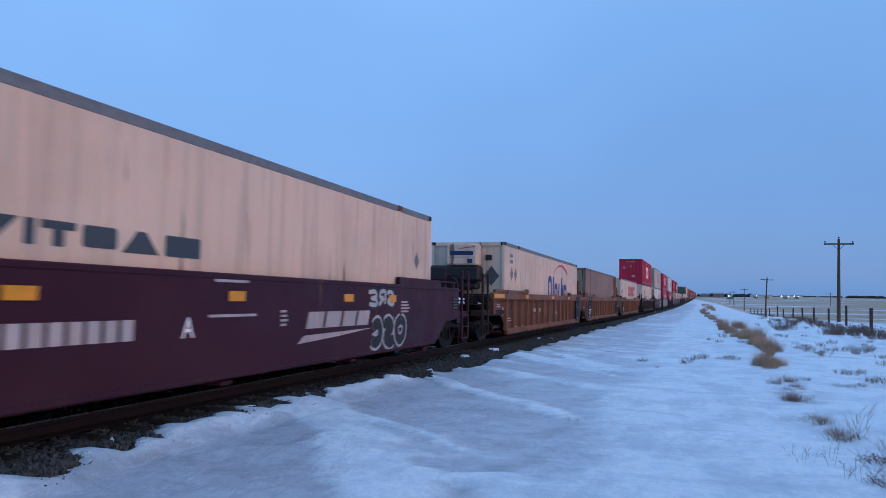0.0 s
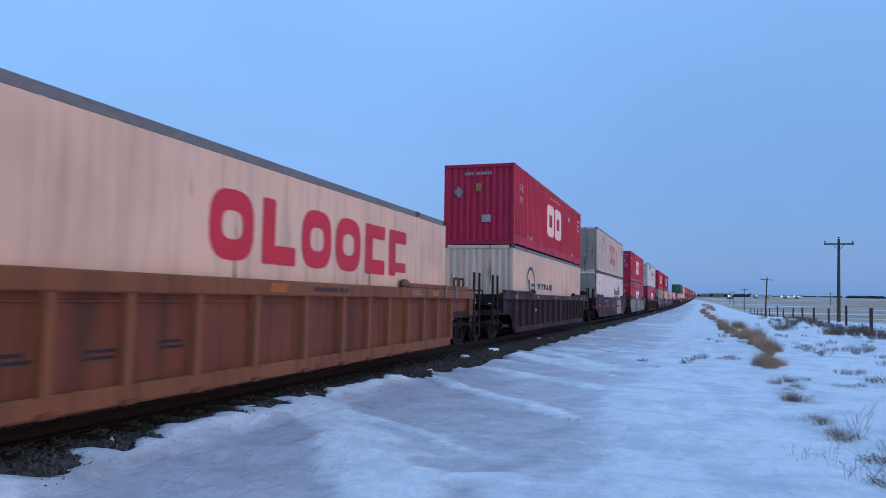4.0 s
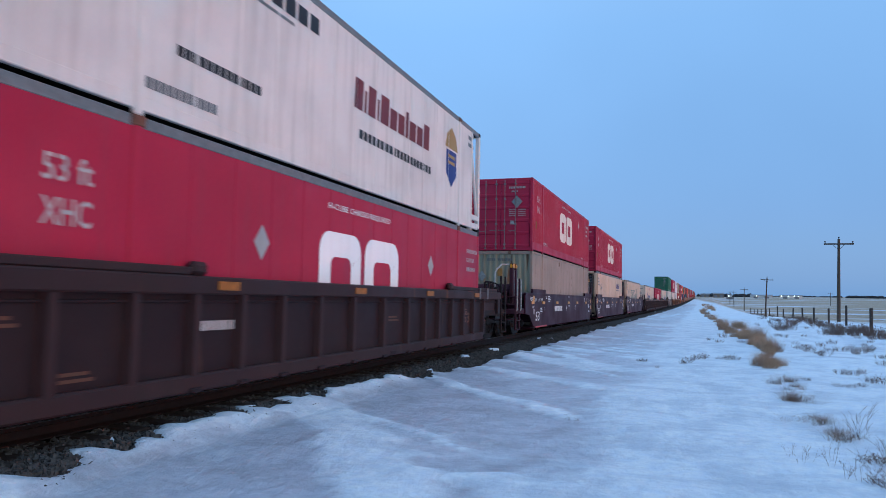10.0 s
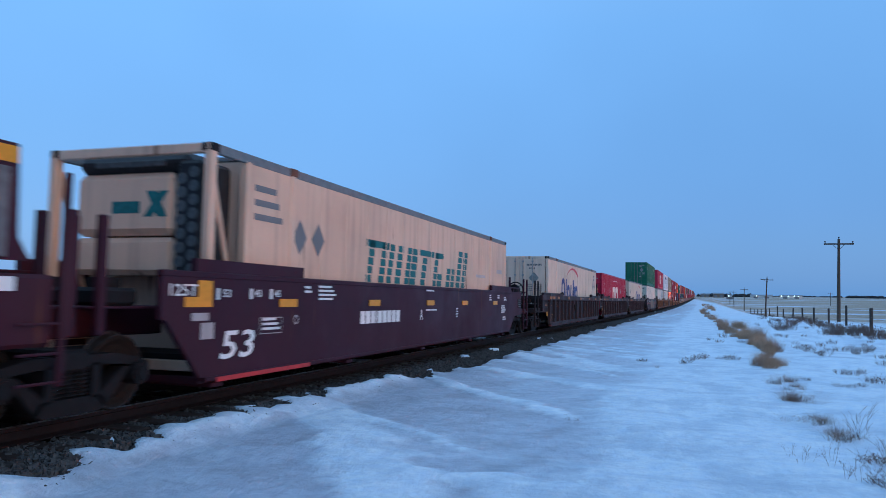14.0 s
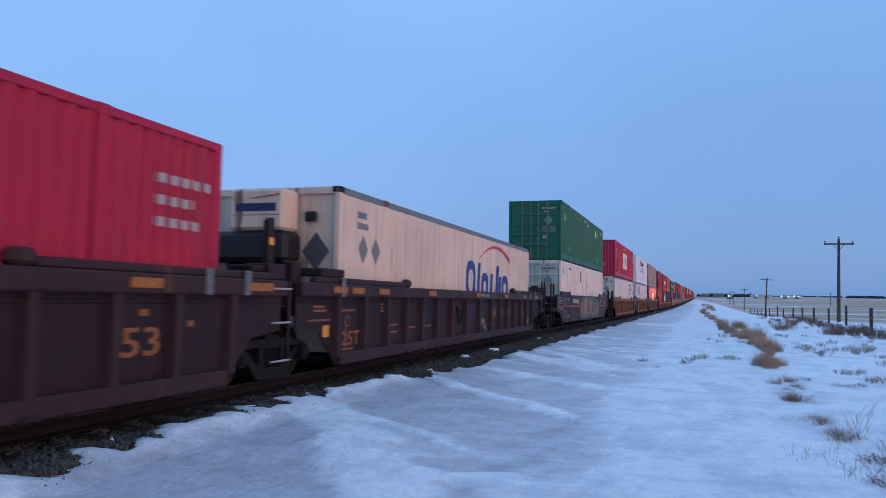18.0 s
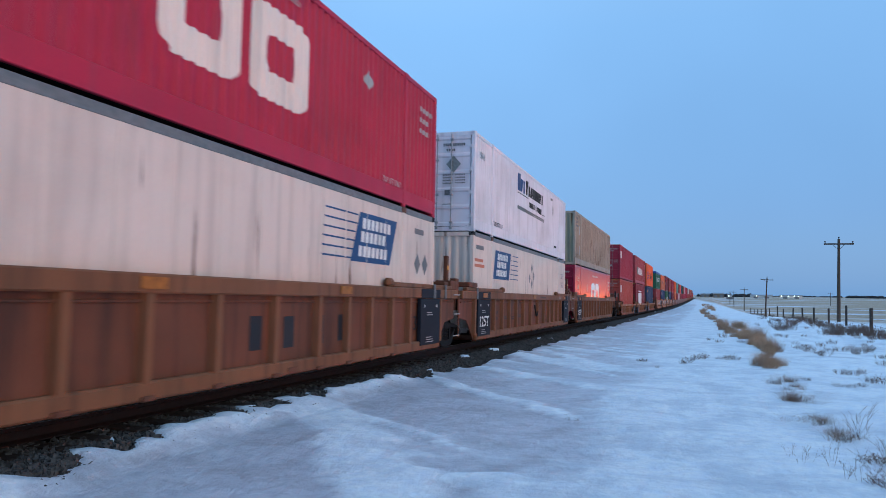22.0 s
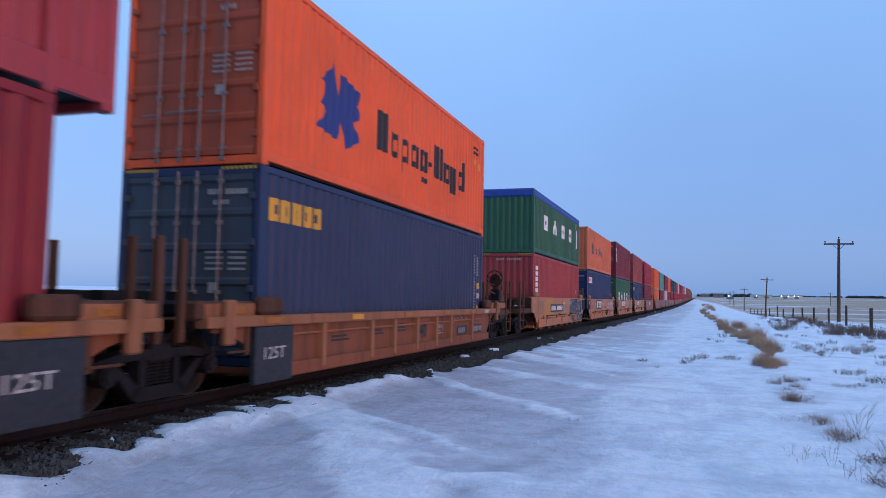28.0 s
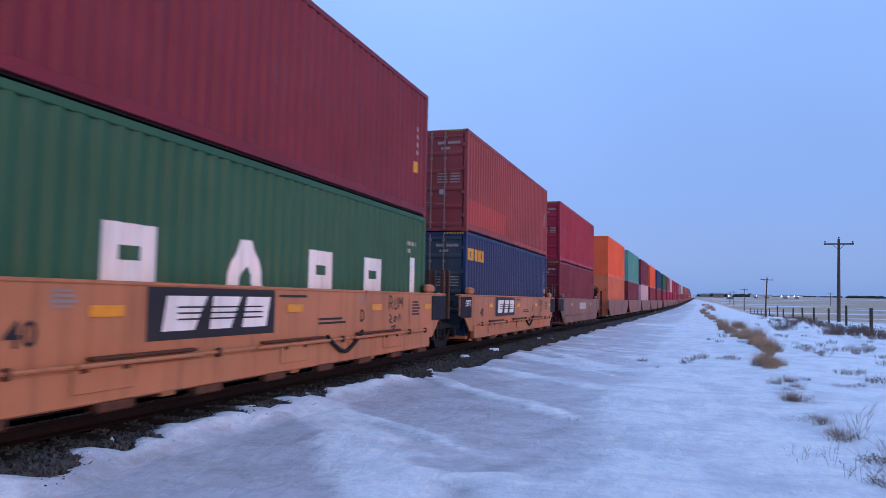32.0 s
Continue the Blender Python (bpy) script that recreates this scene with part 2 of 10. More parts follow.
def drift(x, y):
    """How far snow covers the ice of the beaten way, 0 to 1."""
    u = x - bend(y)
    a, c = 0.73 * x - 0.68 * y, 0.68 * x + 0.73 * y
    n1, n2 = noise.noise((a * 0.15, c * 0.62, 7)), noise.noise((a * 0.45, c * 1.9, 17))
    n3 = noise.noise((x * 2.6, y * 2.6, 27))
    cover = smooth(-1.75, -0.25, u + 0.55 * n1 + 0.35 * n2 + 0.12 * n3 - 0.35 * smooth(9, 6, y))
    cover = max(cover, smooth(-4.75, -5.25, u + 0.22 * n2 + 0.1 * n3))
    cover = max(cover, smooth(-0.02, 0.34, n1 + 0.55 * n2 + 0.2 * n3) * (0.25 + 0.70 * smooth(13, 22, y)))
    for x0, y0, x1, y1, w0, w1 in TONGUES:
        dx, dy = x1 - x0, y1 - y0
        t = min(1, max(0, ((x - x0) * dx + (y - y0) * dy) / (dx * dx + dy * dy)))
        w = w0 + (w1 - w0) * t
        far = math.hypot(x - x0 - dx * t, y - y0 - dy * t) + w * (0.55 * n2 + 0.45 * n3)
        cover = max(cover, smooth(1.45 * w, 0.55 * w, far))
    return cover


def ground_z(x, y):
    """Height of the snow and the fields: a flat way beside the track, a ditch edge, a field that dips, far rises."""
    u = x - bend(y)
    z = fall(min(y, 900))
    r = math.hypot(x, y)
    v = u + SIDE + HALF
    far_k = smooth(260, 900, r) * smooth(12, 110, abs(u))
    z = z * (1 - far_k) - 0.9 * far_k
    dip = smooth(70, 190, y) * 2.1 + smooth(190, 420, y) * 0.8
    z -= dip * smooth(5, 16, u) * (1 - smooth(400, 900, r))
    z += smooth(1000, 4200, r) * (2.0 + 1.6 * noise.noise((x / 900, y / 900, 3)))
    if r < 90:
        k = 1 - smooth(45, 90, r)
        z += k * 0.045 * noise.noise((x / 1.7, y / 1.7, 0)) + k * 0.020 * noise.noise((x / 0.5, y / 0.9, 5))
        z += k * 0.13 * smooth(1.2, 4.0, u) * (noise.noise((x / 2.4, y / 2.4, 9)) + 0.5)
        z += k * 0.045 * drift(x, y) * smooth(1.9, 2.4, v)
    if -2.6 < v < 3.2:
        # snow climbs the stone shoulder and ends in a ragged lip
        stone_top = RAIL0 + fall(y) + bed_height(v)
        cover = smooth(-0.10, 0.10, v - snow_edge(y) + 0.42 * noise.noise((y * 0.9, v * 1.4, 1)) + 0.22 * noise.noise((y * 3.1, v * 3.5, 3)) + 0.08 * noise.noise((y * 9, v * 9, 5)))
        if v > 1.0:
            cover = max(cover, smooth(0.46, 0.60, noise.noise((y * 1.05, v * 2.3, 14)) + 0.25 * noise.noise((y * 4, v * 5, 15))) * smooth(1.25, 1.4, v))
        if v < 0.3:
            cover = smooth(0.10, 0.4, noise.noise((y * 0.8, v * 1.2, 8)) + 0.7 * smooth(-0.9, -1.6, v))
        lip = max(z if v > 1.9 or v < -1.9 else -9, stone_top + 0.05 + 0.02 * noise.noise((x * 6, y * 6, 2)))
        z = (lip if cover > 0.01 else stone_top) - 0.16 * (1 - cover)
    return z


def spread(lo, hi, first, grow, limit):
    out, v, step = [lo], lo, first
    while v < hi:
        step = min(step * grow, limit)
        v += step
        out.append(v)
    return out


right = spread(-6.1, -3.7, 0.075, 1.0, 0.075) + spread(-3.6, 9.0, 0.16, 1.0, 0.16) + spread(9.4, 4600, 0.4, 1.13, 400)
left = [-v for v in spread(6.3, 12, 0.25, 1.03, 0.5)] + [-v for v in spread(12.6, 4600, 0.8, 1.2, 500)]
xs = sorted(set(round(v, 3) for v in right + left))
ys = sorted(set(round(v, 3) for v in [-v for v in spread(0.5, 4600, 0.6, 1.18, 500)] + spread(3.0, 16, 0.09, 1.0, 0.09) + spread(16.1, 30, 0.15, 1.0, 0.15) + spread(30.2, 4700, 0.2, 1.045, 260)))
verts = [(x + bend(min(y, 800)) * (1 - smooth(20, 200, abs(x))), y, 0) for y in ys for x in xs]
verts = [(x, y, ground_z(x, y)) for x, y, _ in verts]
nx = len(xs)
faces = [(j * nx + i, j * nx + i + 1, (j + 1) * nx + i + 1, (j + 1) * nx + i) for j in range(len(ys) - 1) for i in range(nx - 1)]
me = bpy.data.meshes.new("ground")
me.from_pydata(verts, [], faces)
me.shade_smooth()
cover_of = me.attributes.new("snow_cover", "FLOAT", "POINT")
cover_of.data.foreach_set("value", [drift(x, y) if -6.5 < x < 12 and 0 < y < 260 else 1.0 for x, y, _ in verts])

m, n, l, b = nodes_of("snow_and_stubble", 0.65)
pos = n.new("ShaderNodeNewGeometry")
px = n.new("ShaderNodeSeparateXYZ")
l.new(pos.outputs["Position"], px.inputs[0])
cov = n.new("ShaderNodeAttribute")
cov.attribute_name = "snow_cover"
fine = noise_of(n, l, 6.0, (1, 1, 1), 5.0)
rows_ = noise_of(n, l, 0.02, (0.5, 1.5, 1), 8.0)
# ice lies bare on the beaten way, between ragged drifts
crust = noise_of(n, l, 1.3, (1.0, 0.6, 1), 10.0)
crust.inputs["Roughness"].default_value = 0.68
blown = noise_of(n, l, 2.4, (1, 1, 1), 8.0)
blown.inputs["Roughness"].default_value = 0.7
rag = n.new("ShaderNodeMath")
rag.operation = "MULTIPLY_ADD"
rag.inputs[1].default_value = 1.35
l.new(blown.outputs["Fac"], rag.inputs[0])
l.new(cov.outputs["Fac"], rag.inputs[2])
bare = ramp_of(n, l, rag.outputs[0], 1.50, 0.84)
snow = mix_of(n, l, ramp_of(n, l, fine.outputs["Fac"], 0.3, 0.7), (0.69, 0.81, 0.94), (0.83, 0.91, 0.97))
snow = mix_of(n, l, ramp_of(n, l, crust.outputs["Fac"], 0.47, 0.60, 0.0, 0.62), snow, (0.52, 0.62, 0.74))
scour = noise_of(n, l, 0.9, (0.55, 1.25, 1), 9.0)
scour.inputs["Roughness"].default_value = 0.66
snow = mix_of(n, l, ramp_of(n, l, scour.outputs["Fac"], 0.52, 0.66, 0.0, 0.6), snow, (0.47, 0.56, 0.68))
ice = mix_of(n, l, ramp_of(n, l, fine.outputs["Fac"], 0.3, 0.7), (0.46, 0.52, 0.625), (0.60, 0.66, 0.765))
smudge = noise_of(n, l, 1.1, (1.0, 1.0, 1), 9.0)
smudge.inputs["Roughness"].default_value = 0.72
ice = mix_of(n, l, ramp_of(n, l, smudge.outputs["Fac"], 0.46, 0.64, 0.0, 0.6), ice, (0.30, 0.325, 0.385))
near = mix_of(n, l, bare, snow, ice)
grit = noise_of(n, l, 13.0, (1, 0.8, 1), 7.0)
grit.inputs["Roughness"].default_value = 0.75
near = mix_of(n, l, ramp_of(n, l, grit.outputs["Fac"], 0.50, 0.68, 0.0, 0.30), near, (0.40, 0.47, 0.57))
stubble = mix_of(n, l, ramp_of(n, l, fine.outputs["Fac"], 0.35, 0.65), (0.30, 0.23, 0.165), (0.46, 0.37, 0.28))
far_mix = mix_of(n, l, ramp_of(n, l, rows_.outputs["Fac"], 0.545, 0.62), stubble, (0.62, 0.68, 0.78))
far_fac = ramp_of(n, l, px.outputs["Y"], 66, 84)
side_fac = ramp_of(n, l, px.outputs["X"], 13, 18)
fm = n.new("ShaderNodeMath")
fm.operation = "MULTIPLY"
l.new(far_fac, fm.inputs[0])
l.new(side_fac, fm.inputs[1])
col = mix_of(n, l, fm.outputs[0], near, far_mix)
l.new(col, b.inputs["Base Color"])
l.new(ramp_of(n, l, bare, 0, 1, 0.72, 0.38), b.inputs["Roughness"])
# the drifts stand a little over the ice, with a crusted rim
hm = n.new("ShaderNodeMath")
hm.operation = "MULTIPLY_ADD"
hm.inputs[1].default_value = -0.5
l.new(bare, hm.inputs[0])
l.new(fine.outputs["Fac"], hm.inputs[2])
hm2 = n.new("ShaderNodeMath")
hm2.operation = "MULTIPLY_ADD"
hm2.inputs[1].default_value = 3.2
l.new(crust.outputs["Fac"], hm2.inputs[0])
l.new(hm.outputs[0], hm2.inputs[2])
bump_of(n, l, b, hm2.outputs[0], 0.75, 0.055)
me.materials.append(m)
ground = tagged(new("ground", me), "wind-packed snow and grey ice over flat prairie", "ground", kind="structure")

# ---- track ----
BALLAST = plain("grey_ballast_stone", (0.023, 0.0195, 0.0185), 0.85, 0, 0.5, 22.0, 0.6)
STONE = plain("crushed_ballast", (0.036, 0.037, 0.039), 0.8, 0, 0.45, 9.0, 0.4)
bn, bl = STONE.node_tree.nodes, STONE.node_tree.links
geo = bn.new("ShaderNodeNewGeometry")
old = bn["Principled BSDF"].inputs["Base Color"].links[0].from_socket
bl.new(mix_of(bn, bl, ramp_of(bn, bl, geo.outputs["Random Per Island"], 0, 1, 0.0, 0.7), old, (0.088, 0.085, 0.084)), bn["Principled BSDF"].inputs["Base Color"])

TIE = plain("weathered_sleeper_wood", (0.025, 0.015, 0.012), 0.9, 0, 0.4, 18.0, 0.5)
ly = sorted(set([round(-v, 2) for v in spread(0, 520, 1.0, 1.15, 40)] + [round(v, 2) for v in spread(0, 760, 0.35, 1.02, 12)]))

vv, ff = [], []
for y in ly:
    for u, z in prof:
        w = 0.0 if abs(u) < 1.4 else 0.10 * noise.noise((u * 3, y * 1.3, 2))
        vv.append((line_x(y) + u + w, y, RAIL0 + fall(y) + z + 0.02 * noise.noise((u * 4, y * 3, 4))))
k = len(prof)
for j in range(len(ly) - 1):
    for i in range(k - 1):
        ff.append((j * k + i, j * k + i + 1, (j + 1) * k + i + 1, (j + 1) * k + i))
me = bpy.data.meshes.new("ballast_bed")
me.from_pydata(vv, [], ff)
me.materials.append(BALLAST)
bed = tagged(new("ballast_bed", me), "grey crushed-stone bed under the track", "ballast", kind="structure")

RAIL_PROFILE = [(-0.036, 0), (0.036, 0), (0.037, -0.035), (0.010, -0.05), (0.009, -0.13), (0.068, -0.155), (0.068, -0.17), (-0.068, -0.17), (-0.068, -0.155), (-0.009, -0.13), (-0.010, -0.05), (-0.037, -0.035)]
RAILM = plain("rusty_rail_steel", (0.0125, 0.0068, 0.0072), 0.7, 0.25, 0.3)
for off in (-0.755, 0.755):
    vv, ff = [], []
    for y in ly:
        for u, z in RAIL_PROFILE:
            vv.append((line_x(y) + off + u, y, RAIL0 + fall(y) + z))
    k = len(RAIL_PROFILE)
    for j in range(len(ly) - 1):
        for i in range(k):
            i2 = (i + 1) % k
            ff.append((j * k + i, (j + 1) * k + i, (j + 1) * k + i2, j * k + i2))
    me = bpy.data.meshes.new("rail")
    me.from_pydata(vv, [], ff)
    me.materials.append(RAILM)
    me.materials.append(STEEL_BRIGHT)
    for j, f in enumerate(me.polygons):
        if j % k == 0:
            f.material_index = 1
    tagged(new("rail", me), "rust-brown steel rail with a polished head", "rail", group="track rails", kind="structure")

tie_mesh = mesh_of("sleeper", lambda: cbox(-1.3, 1.3, -0.115, 0.115, -0.33, -0.165, 0.012))
rng = random.Random(4)
ty = -6.0
while ty < 110:
    ob = part("sleeper", tie_mesh, TIE, None, at=on_line(ty) @ pose(rng.uniform(-0.04, 0.04), 0, rng.uniform(-0.012, 0.004), 0, 0, rng.uniform(-0.8, 0.8)))
    ob.parent = bed
    ty += 0.508

# loose stones on the near shoulder
svv, sff = [], []


def stone(cx, cy, cz, r, rg):
    """A broken lump: a skewed block with its corners pulled about."""
    base = len(svv)
    m_ = Euler((rg.uniform(0, 6.3), rg.uniform(0, 6.3), rg.uniform(0, 6.3))).to_matrix()
    for k_ in range(8):
        p_ = Vector(((k_ & 1) * 2 - 1, (k_ >> 1 & 1) * 1.6 - 0.8, (k_ >> 2) * 1.3 - 0.65)) * r * rg.uniform(0.55, 1.15)
        p_ = m_ @ p_
        svv.append((cx + p_.x, cy + p_.y, cz + p_.z))
    for f in ((0, 2, 3, 1), (4, 5, 7, 6), (0, 1, 5, 4), (2, 6, 7, 3), (0, 4, 6, 2), (1, 3, 7, 5)):
        sff.append(tuple(base + i for i in f))


rng = random.Random(11)
for i in range(17000):
    y = 3.5 + 46 * rng.random() ** 1.7
    u = rng.uniform(0.84, min(2.7, snow_edge(y) + 0.5))
    tie = abs((y + 6.0) % 0.508 - 0.254) > 0.14
    if u < 1.32 and tie and rng.random() < 0.8:
        continue
    z = RAIL0 + fall(y) + bed_height(u)
    stone(line_x(y) + u, y, z + 0.002, rng.uniform(0.018, 0.036), rng)
for i in range(2200):
    y = 3.0 + 40 * rng.random() ** 1.4
    u = rng.uniform(-2.2, 0.6)
    stone(line_x(y) + u, y, RAIL0 + fall(y) + bed_height(u) + 0.01, rng.uniform(0.022, 0.045), rng)
me = bpy.data.meshes.new("ballast_stones")
me.from_pydata(svv, [], sff)
me.materials.append(STONE)
tagged(new("ballast_stones", me), "loose grey crushed stones along the rail", "stones", kind="stuff")


# ---- containers ----
def corrugation(length, pitch, depth):
    """Breakpoints (y, inset) of a trapezoid corrugation, from -length/2 to length/2."""
    n_ = max(1, round(length / pitch))
    p_ = length / n_
    out = []
    for i in range(n_):
        a = -length / 2 + i * p_
        out += [(a, 0), (a + 0.26 * p_, 0), (a + 0.5 * p_, depth), (a + 0.76 * p_, depth)]
    out.append((length / 2, 0))
    return out


def wavy_panel(length, z0, z1, pitch=0.28, depth=0.036):
    """A corrugated sheet in the y-z plane, its ridges at x = 0 and its grooves behind them."""
    bm = bmesh.new()
    c = corrugation(length, pitch, depth)
    lo = [bm.verts.new((-d, y, z0)) for y, d in c]
    hi = [bm.verts.new((-d, y, z1)) for y, d in c]
    for i in range(len(c) - 1):
        bm.faces.new((lo[i], lo[i + 1], hi[i + 1], hi[i]))
    return bm


def sheet_on(rects, length=None, pitch=0.28, depth=0.036, lift=0.004):
    """Painted patches (y0, y1, z0, z1) as thin skin; on a corrugated side they follow the waves."""
    bm = bmesh.new()
    c = corrugation(length, pitch, depth) if length else None
    for y0, y1, z0, z1 in rects:
        if c:
            cut = [y for y, _ in c if y0 < y < y1]
            yy = [y0] + cut + [y1]
            dd = [float(np.interp(y, [a for a, _ in c], [d for _, d in c])) for y in yy]
        else:
            yy, dd = [y0, y1], [0, 0]
        lo = [bm.verts.new((lift - d, y, z0)) for y, d in zip(yy, dd)]
        hi = [bm.verts.new((lift - d, y, z1)) for y, d in zip(yy, dd)]
        for i in range(len(yy) - 1):
            bm.faces.new((lo[i], lo[i + 1], hi[i + 1], hi[i]))
    return bm


def clip_to(pts, at, keep_over):
    """The part of an outline of (y, z) on one side of y = at."""
    out = []
    for p_, q_ in zip(pts, pts[1:] + pts[:1]):
        a, b_ = (p_[0] >= at, q_[0] >= at) if keep_over else (p_[0] <= at, q_[0] <= at)
        if a:
            out.append(p_)
        if a != b_:
            t = (at - p_[0]) / (q_[0] - p_[0])
            out.append((at, p_[1] + t * (q_[1] - p_[1])))
    return out


def hug(polys, length, pitch, depth, lift=0.006):
    """Painted patches from outlines of (y, z), cut at the bends of a corrugated side and laid into its grooves."""
    bm = bmesh.new()
    c = corrugation(length, pitch, depth)
    for i, pts in enumerate(polys):
        lo, hi = min(y for y, _ in pts), max(y for y, _ in pts)
        for (ya, da), (yb, db) in zip(c, c[1:]):
            if yb <= lo or ya >= hi:
                continue
            cut = clip_to(clip_to(list(pts), ya, True), yb, False)
            if len(cut) > 2:
                bm.faces.new([bm.verts.new((lift + 0.00006 * i - da - (db - da) * (y - ya) / (yb - ya), y, z)) for y, z in cut])
    return bm


def skew_sheet(polys, lift=0.004):
    """Flat painted patches from outlines of (y, z)."""
    bm = bmesh.new()
    for i, pts in enumerate(polys):
        bm.faces.new([bm.verts.new((lift + 0.00006 * i, y, z)) for y, z in pts])
    return bm


def stroke_sheet(path, w, lift=0.004):
    """A painted stroke along a path of (y, z), one joined skin that rises slightly so that it can cross itself."""
    bm = bmesh.new()
    n_ = len(path)
    row = []
    for i in range(n_):
        a, b_ = path[max(i - 1, 0)], path[min(i + 1, n_ - 1)]
        dy, dz = b_[0] - a[0], b_[1] - a[1]
        q = math.hypot(dy, dz) or 1
        k_ = w / 2 * (0.8 if i in (0, n_ - 1) else 1)
        x = lift + 0.00008 * i
        row.append((bm.verts.new((x, path[i][0] - dz / q * k_, path[i][1] + dy / q * k_)), bm.verts.new((x, path[i][0] + dz / q * k_, path[i][1] - dy / q * k_))))
    for a, b_ in zip(row, row[1:]):
        bm.faces.new((a[0], b_[0], b_[1], a[1]))
    return bm


GREYM = plain("grey_print", (0.12, 0.12, 0.125), 0.6)
DULLM = plain("off_white_print", (0.34, 0.31, 0.29), 0.6)
RODW = plain("worn_lock_rod", (0.19, 0.155, 0.155), 0.55, 0.3)
RUSTC = plain("rust_stained_casting", (0.15, 0.062, 0.042), 0.8)
PALED = plain("pale_door_placard", (0.20, 0.215, 0.21), 0.6)


def castings(c, length, width, height, mat_, setback):
    me = mesh_of("corner_casting", lambda: cbox(-0.08, 0.08, -0.09, 0.09, 0, 0.118, 0.012))
    for sy in (-1, 1):
        for sx in (-1, 1):
            for z in (0, height - 0.118):
                part("corner_casting", me, mat_, c, at=pose(sx * (width / 2 - 0.078), sy * (length / 2 - setback), z))


def door_end(c, width, height, mat_, rods=4, panels=5, rail=None):
    """Two door leaves at the -y end, with lock rods, hinges and handles."""
    half = width / 2 - 0.13
    h0, h1 = 0.16, height - 0.13
    for sx in (-1, 1):
        def leaf():
            n_ = panels
            st = (h1 - h0 - 0.1) / n_
            pts = [(0.06, h1), (0.06, h0), (0.0, h0)]
            for i in range(n_):
                z0, z1 = h0 + 0.05 + i * st, h0 + 0.05 + (i + 1) * st
                pts += [(0.0, z0 + 0.03), (0.032, z0 + 0.07), (0.032, z1 - 0.07), (0.0, z1 - 0.03)] if n_ > 1 else []
            pts.append((0.0, h1))
            return prism(bmesh.new(), pts, *sorted((sx * 0.008, sx * (half - 0.006))))
        lf = part("door", mesh_of(("door", width, height, sx, panels), leaf), mat_, c, at=pose(0, -c["len"] / 2, 0))
        for k_ in (0.15, 0.52)[: rods // 2]:
            x = sx * half * k_

            def lock():
                bm = rod(bmesh.new(), (0, -0.035, h0 - 0.06), (0, -0.035, h1 + 0.06), 0.017, 6)
                for z in (h0 + 0.1, h0 + 0.9, h1 - 0.7, h1 - 0.1):
                    box(bm, -0.04, 0.04, -0.05, 0.005, z - 0.03, z + 0.03)
                box(bm, -0.03, 0.03, -0.06, 0.0, h0 - 0.09, h0 - 0.03)
                return bm
            lr = part("lock_rod", mesh_of(("lock_rod", height), lock), rail or GALV, lf, at=pose(x, 0, 0))

            part("handle", mesh_of(("handle",), lambda: cbox(-0.26, 0.02, -0.075, -0.05, 0, 0.03, 0.008)), rail or GALV, lf, at=pose(x, 0, 0.80 if k_ < 0.5 else 0.77))
        if sx > 0:
            dk = GREYM if mat_.get("tone", 0) > 1.0 else DULLM
            bm = bmesh.new()
            codes = [(0.34 + 0.062 * i + (0.05 if i > 3 else 0), 0.385 + 0.062 * i + (0.05 if i > 3 else 0), height - 0.42, height - 0.34) for i in range(10)] + [(0.44 + 0.07 * i, 0.485 + 0.07 * i, height - 0.57, height - 0.50) for i in range(4)]
            codes += [(x0 + 0.05 * i, x0 + 0.05 * i + 0.036, z0, z0 + 0.035) for x0, n_ in ((0.34, 6), (0.72, 6)) for z0 in (1.62, 1.54, 1.46, 1.38) for i in range(n_)] + [(0.40, 0.56, 1.05, 1.20)]
            for x0, x1, z0, z1 in codes:
                bm.faces.new([bm.verts.new((x, -0.004, z)) for x, z in ((x0, z0), (x1, z0), (x1, z1), (x0, z1))])
            tagged(part("door_markings", bm, dk, lf), "small printed lines on the door", "", "", "stuff")
            bm = bmesh.new()
            bm.faces.new([bm.verts.new((0.66 + u, -0.006, height - 0.95 + v)) for u, v in ((-0.22, 0), (0, -0.25), (0.22, 0), (0, 0.25))])
            if c["len"] > 13:
                part("placard", bm, PALED, lf, "pale diamond placard holder")
            else:
                bm.free()
        for i in range(4):
            part("hinge", mesh_of(("hinge",), lambda: cbox(-0.05, 0.05, -0.03, 0.03, -0.05, 0.05, 0.01)), mat_, lf, at=pose(sx * (half - 0.0), 0, 0.45 + i * (height - 0.9) / 3))


TEALE = plain("teal_end_print", (0.02, 0.13, 0.13), 0.6)
NAVYE = plain("navy_end_print", (0.02, 0.032, 0.09), 0.6)
REDE = plain("red_end_print", (0.40, 0.03, 0.05), 0.6)


TANL = plain("tan_sticker", (0.33, 0.17, 0.05), 0.6)


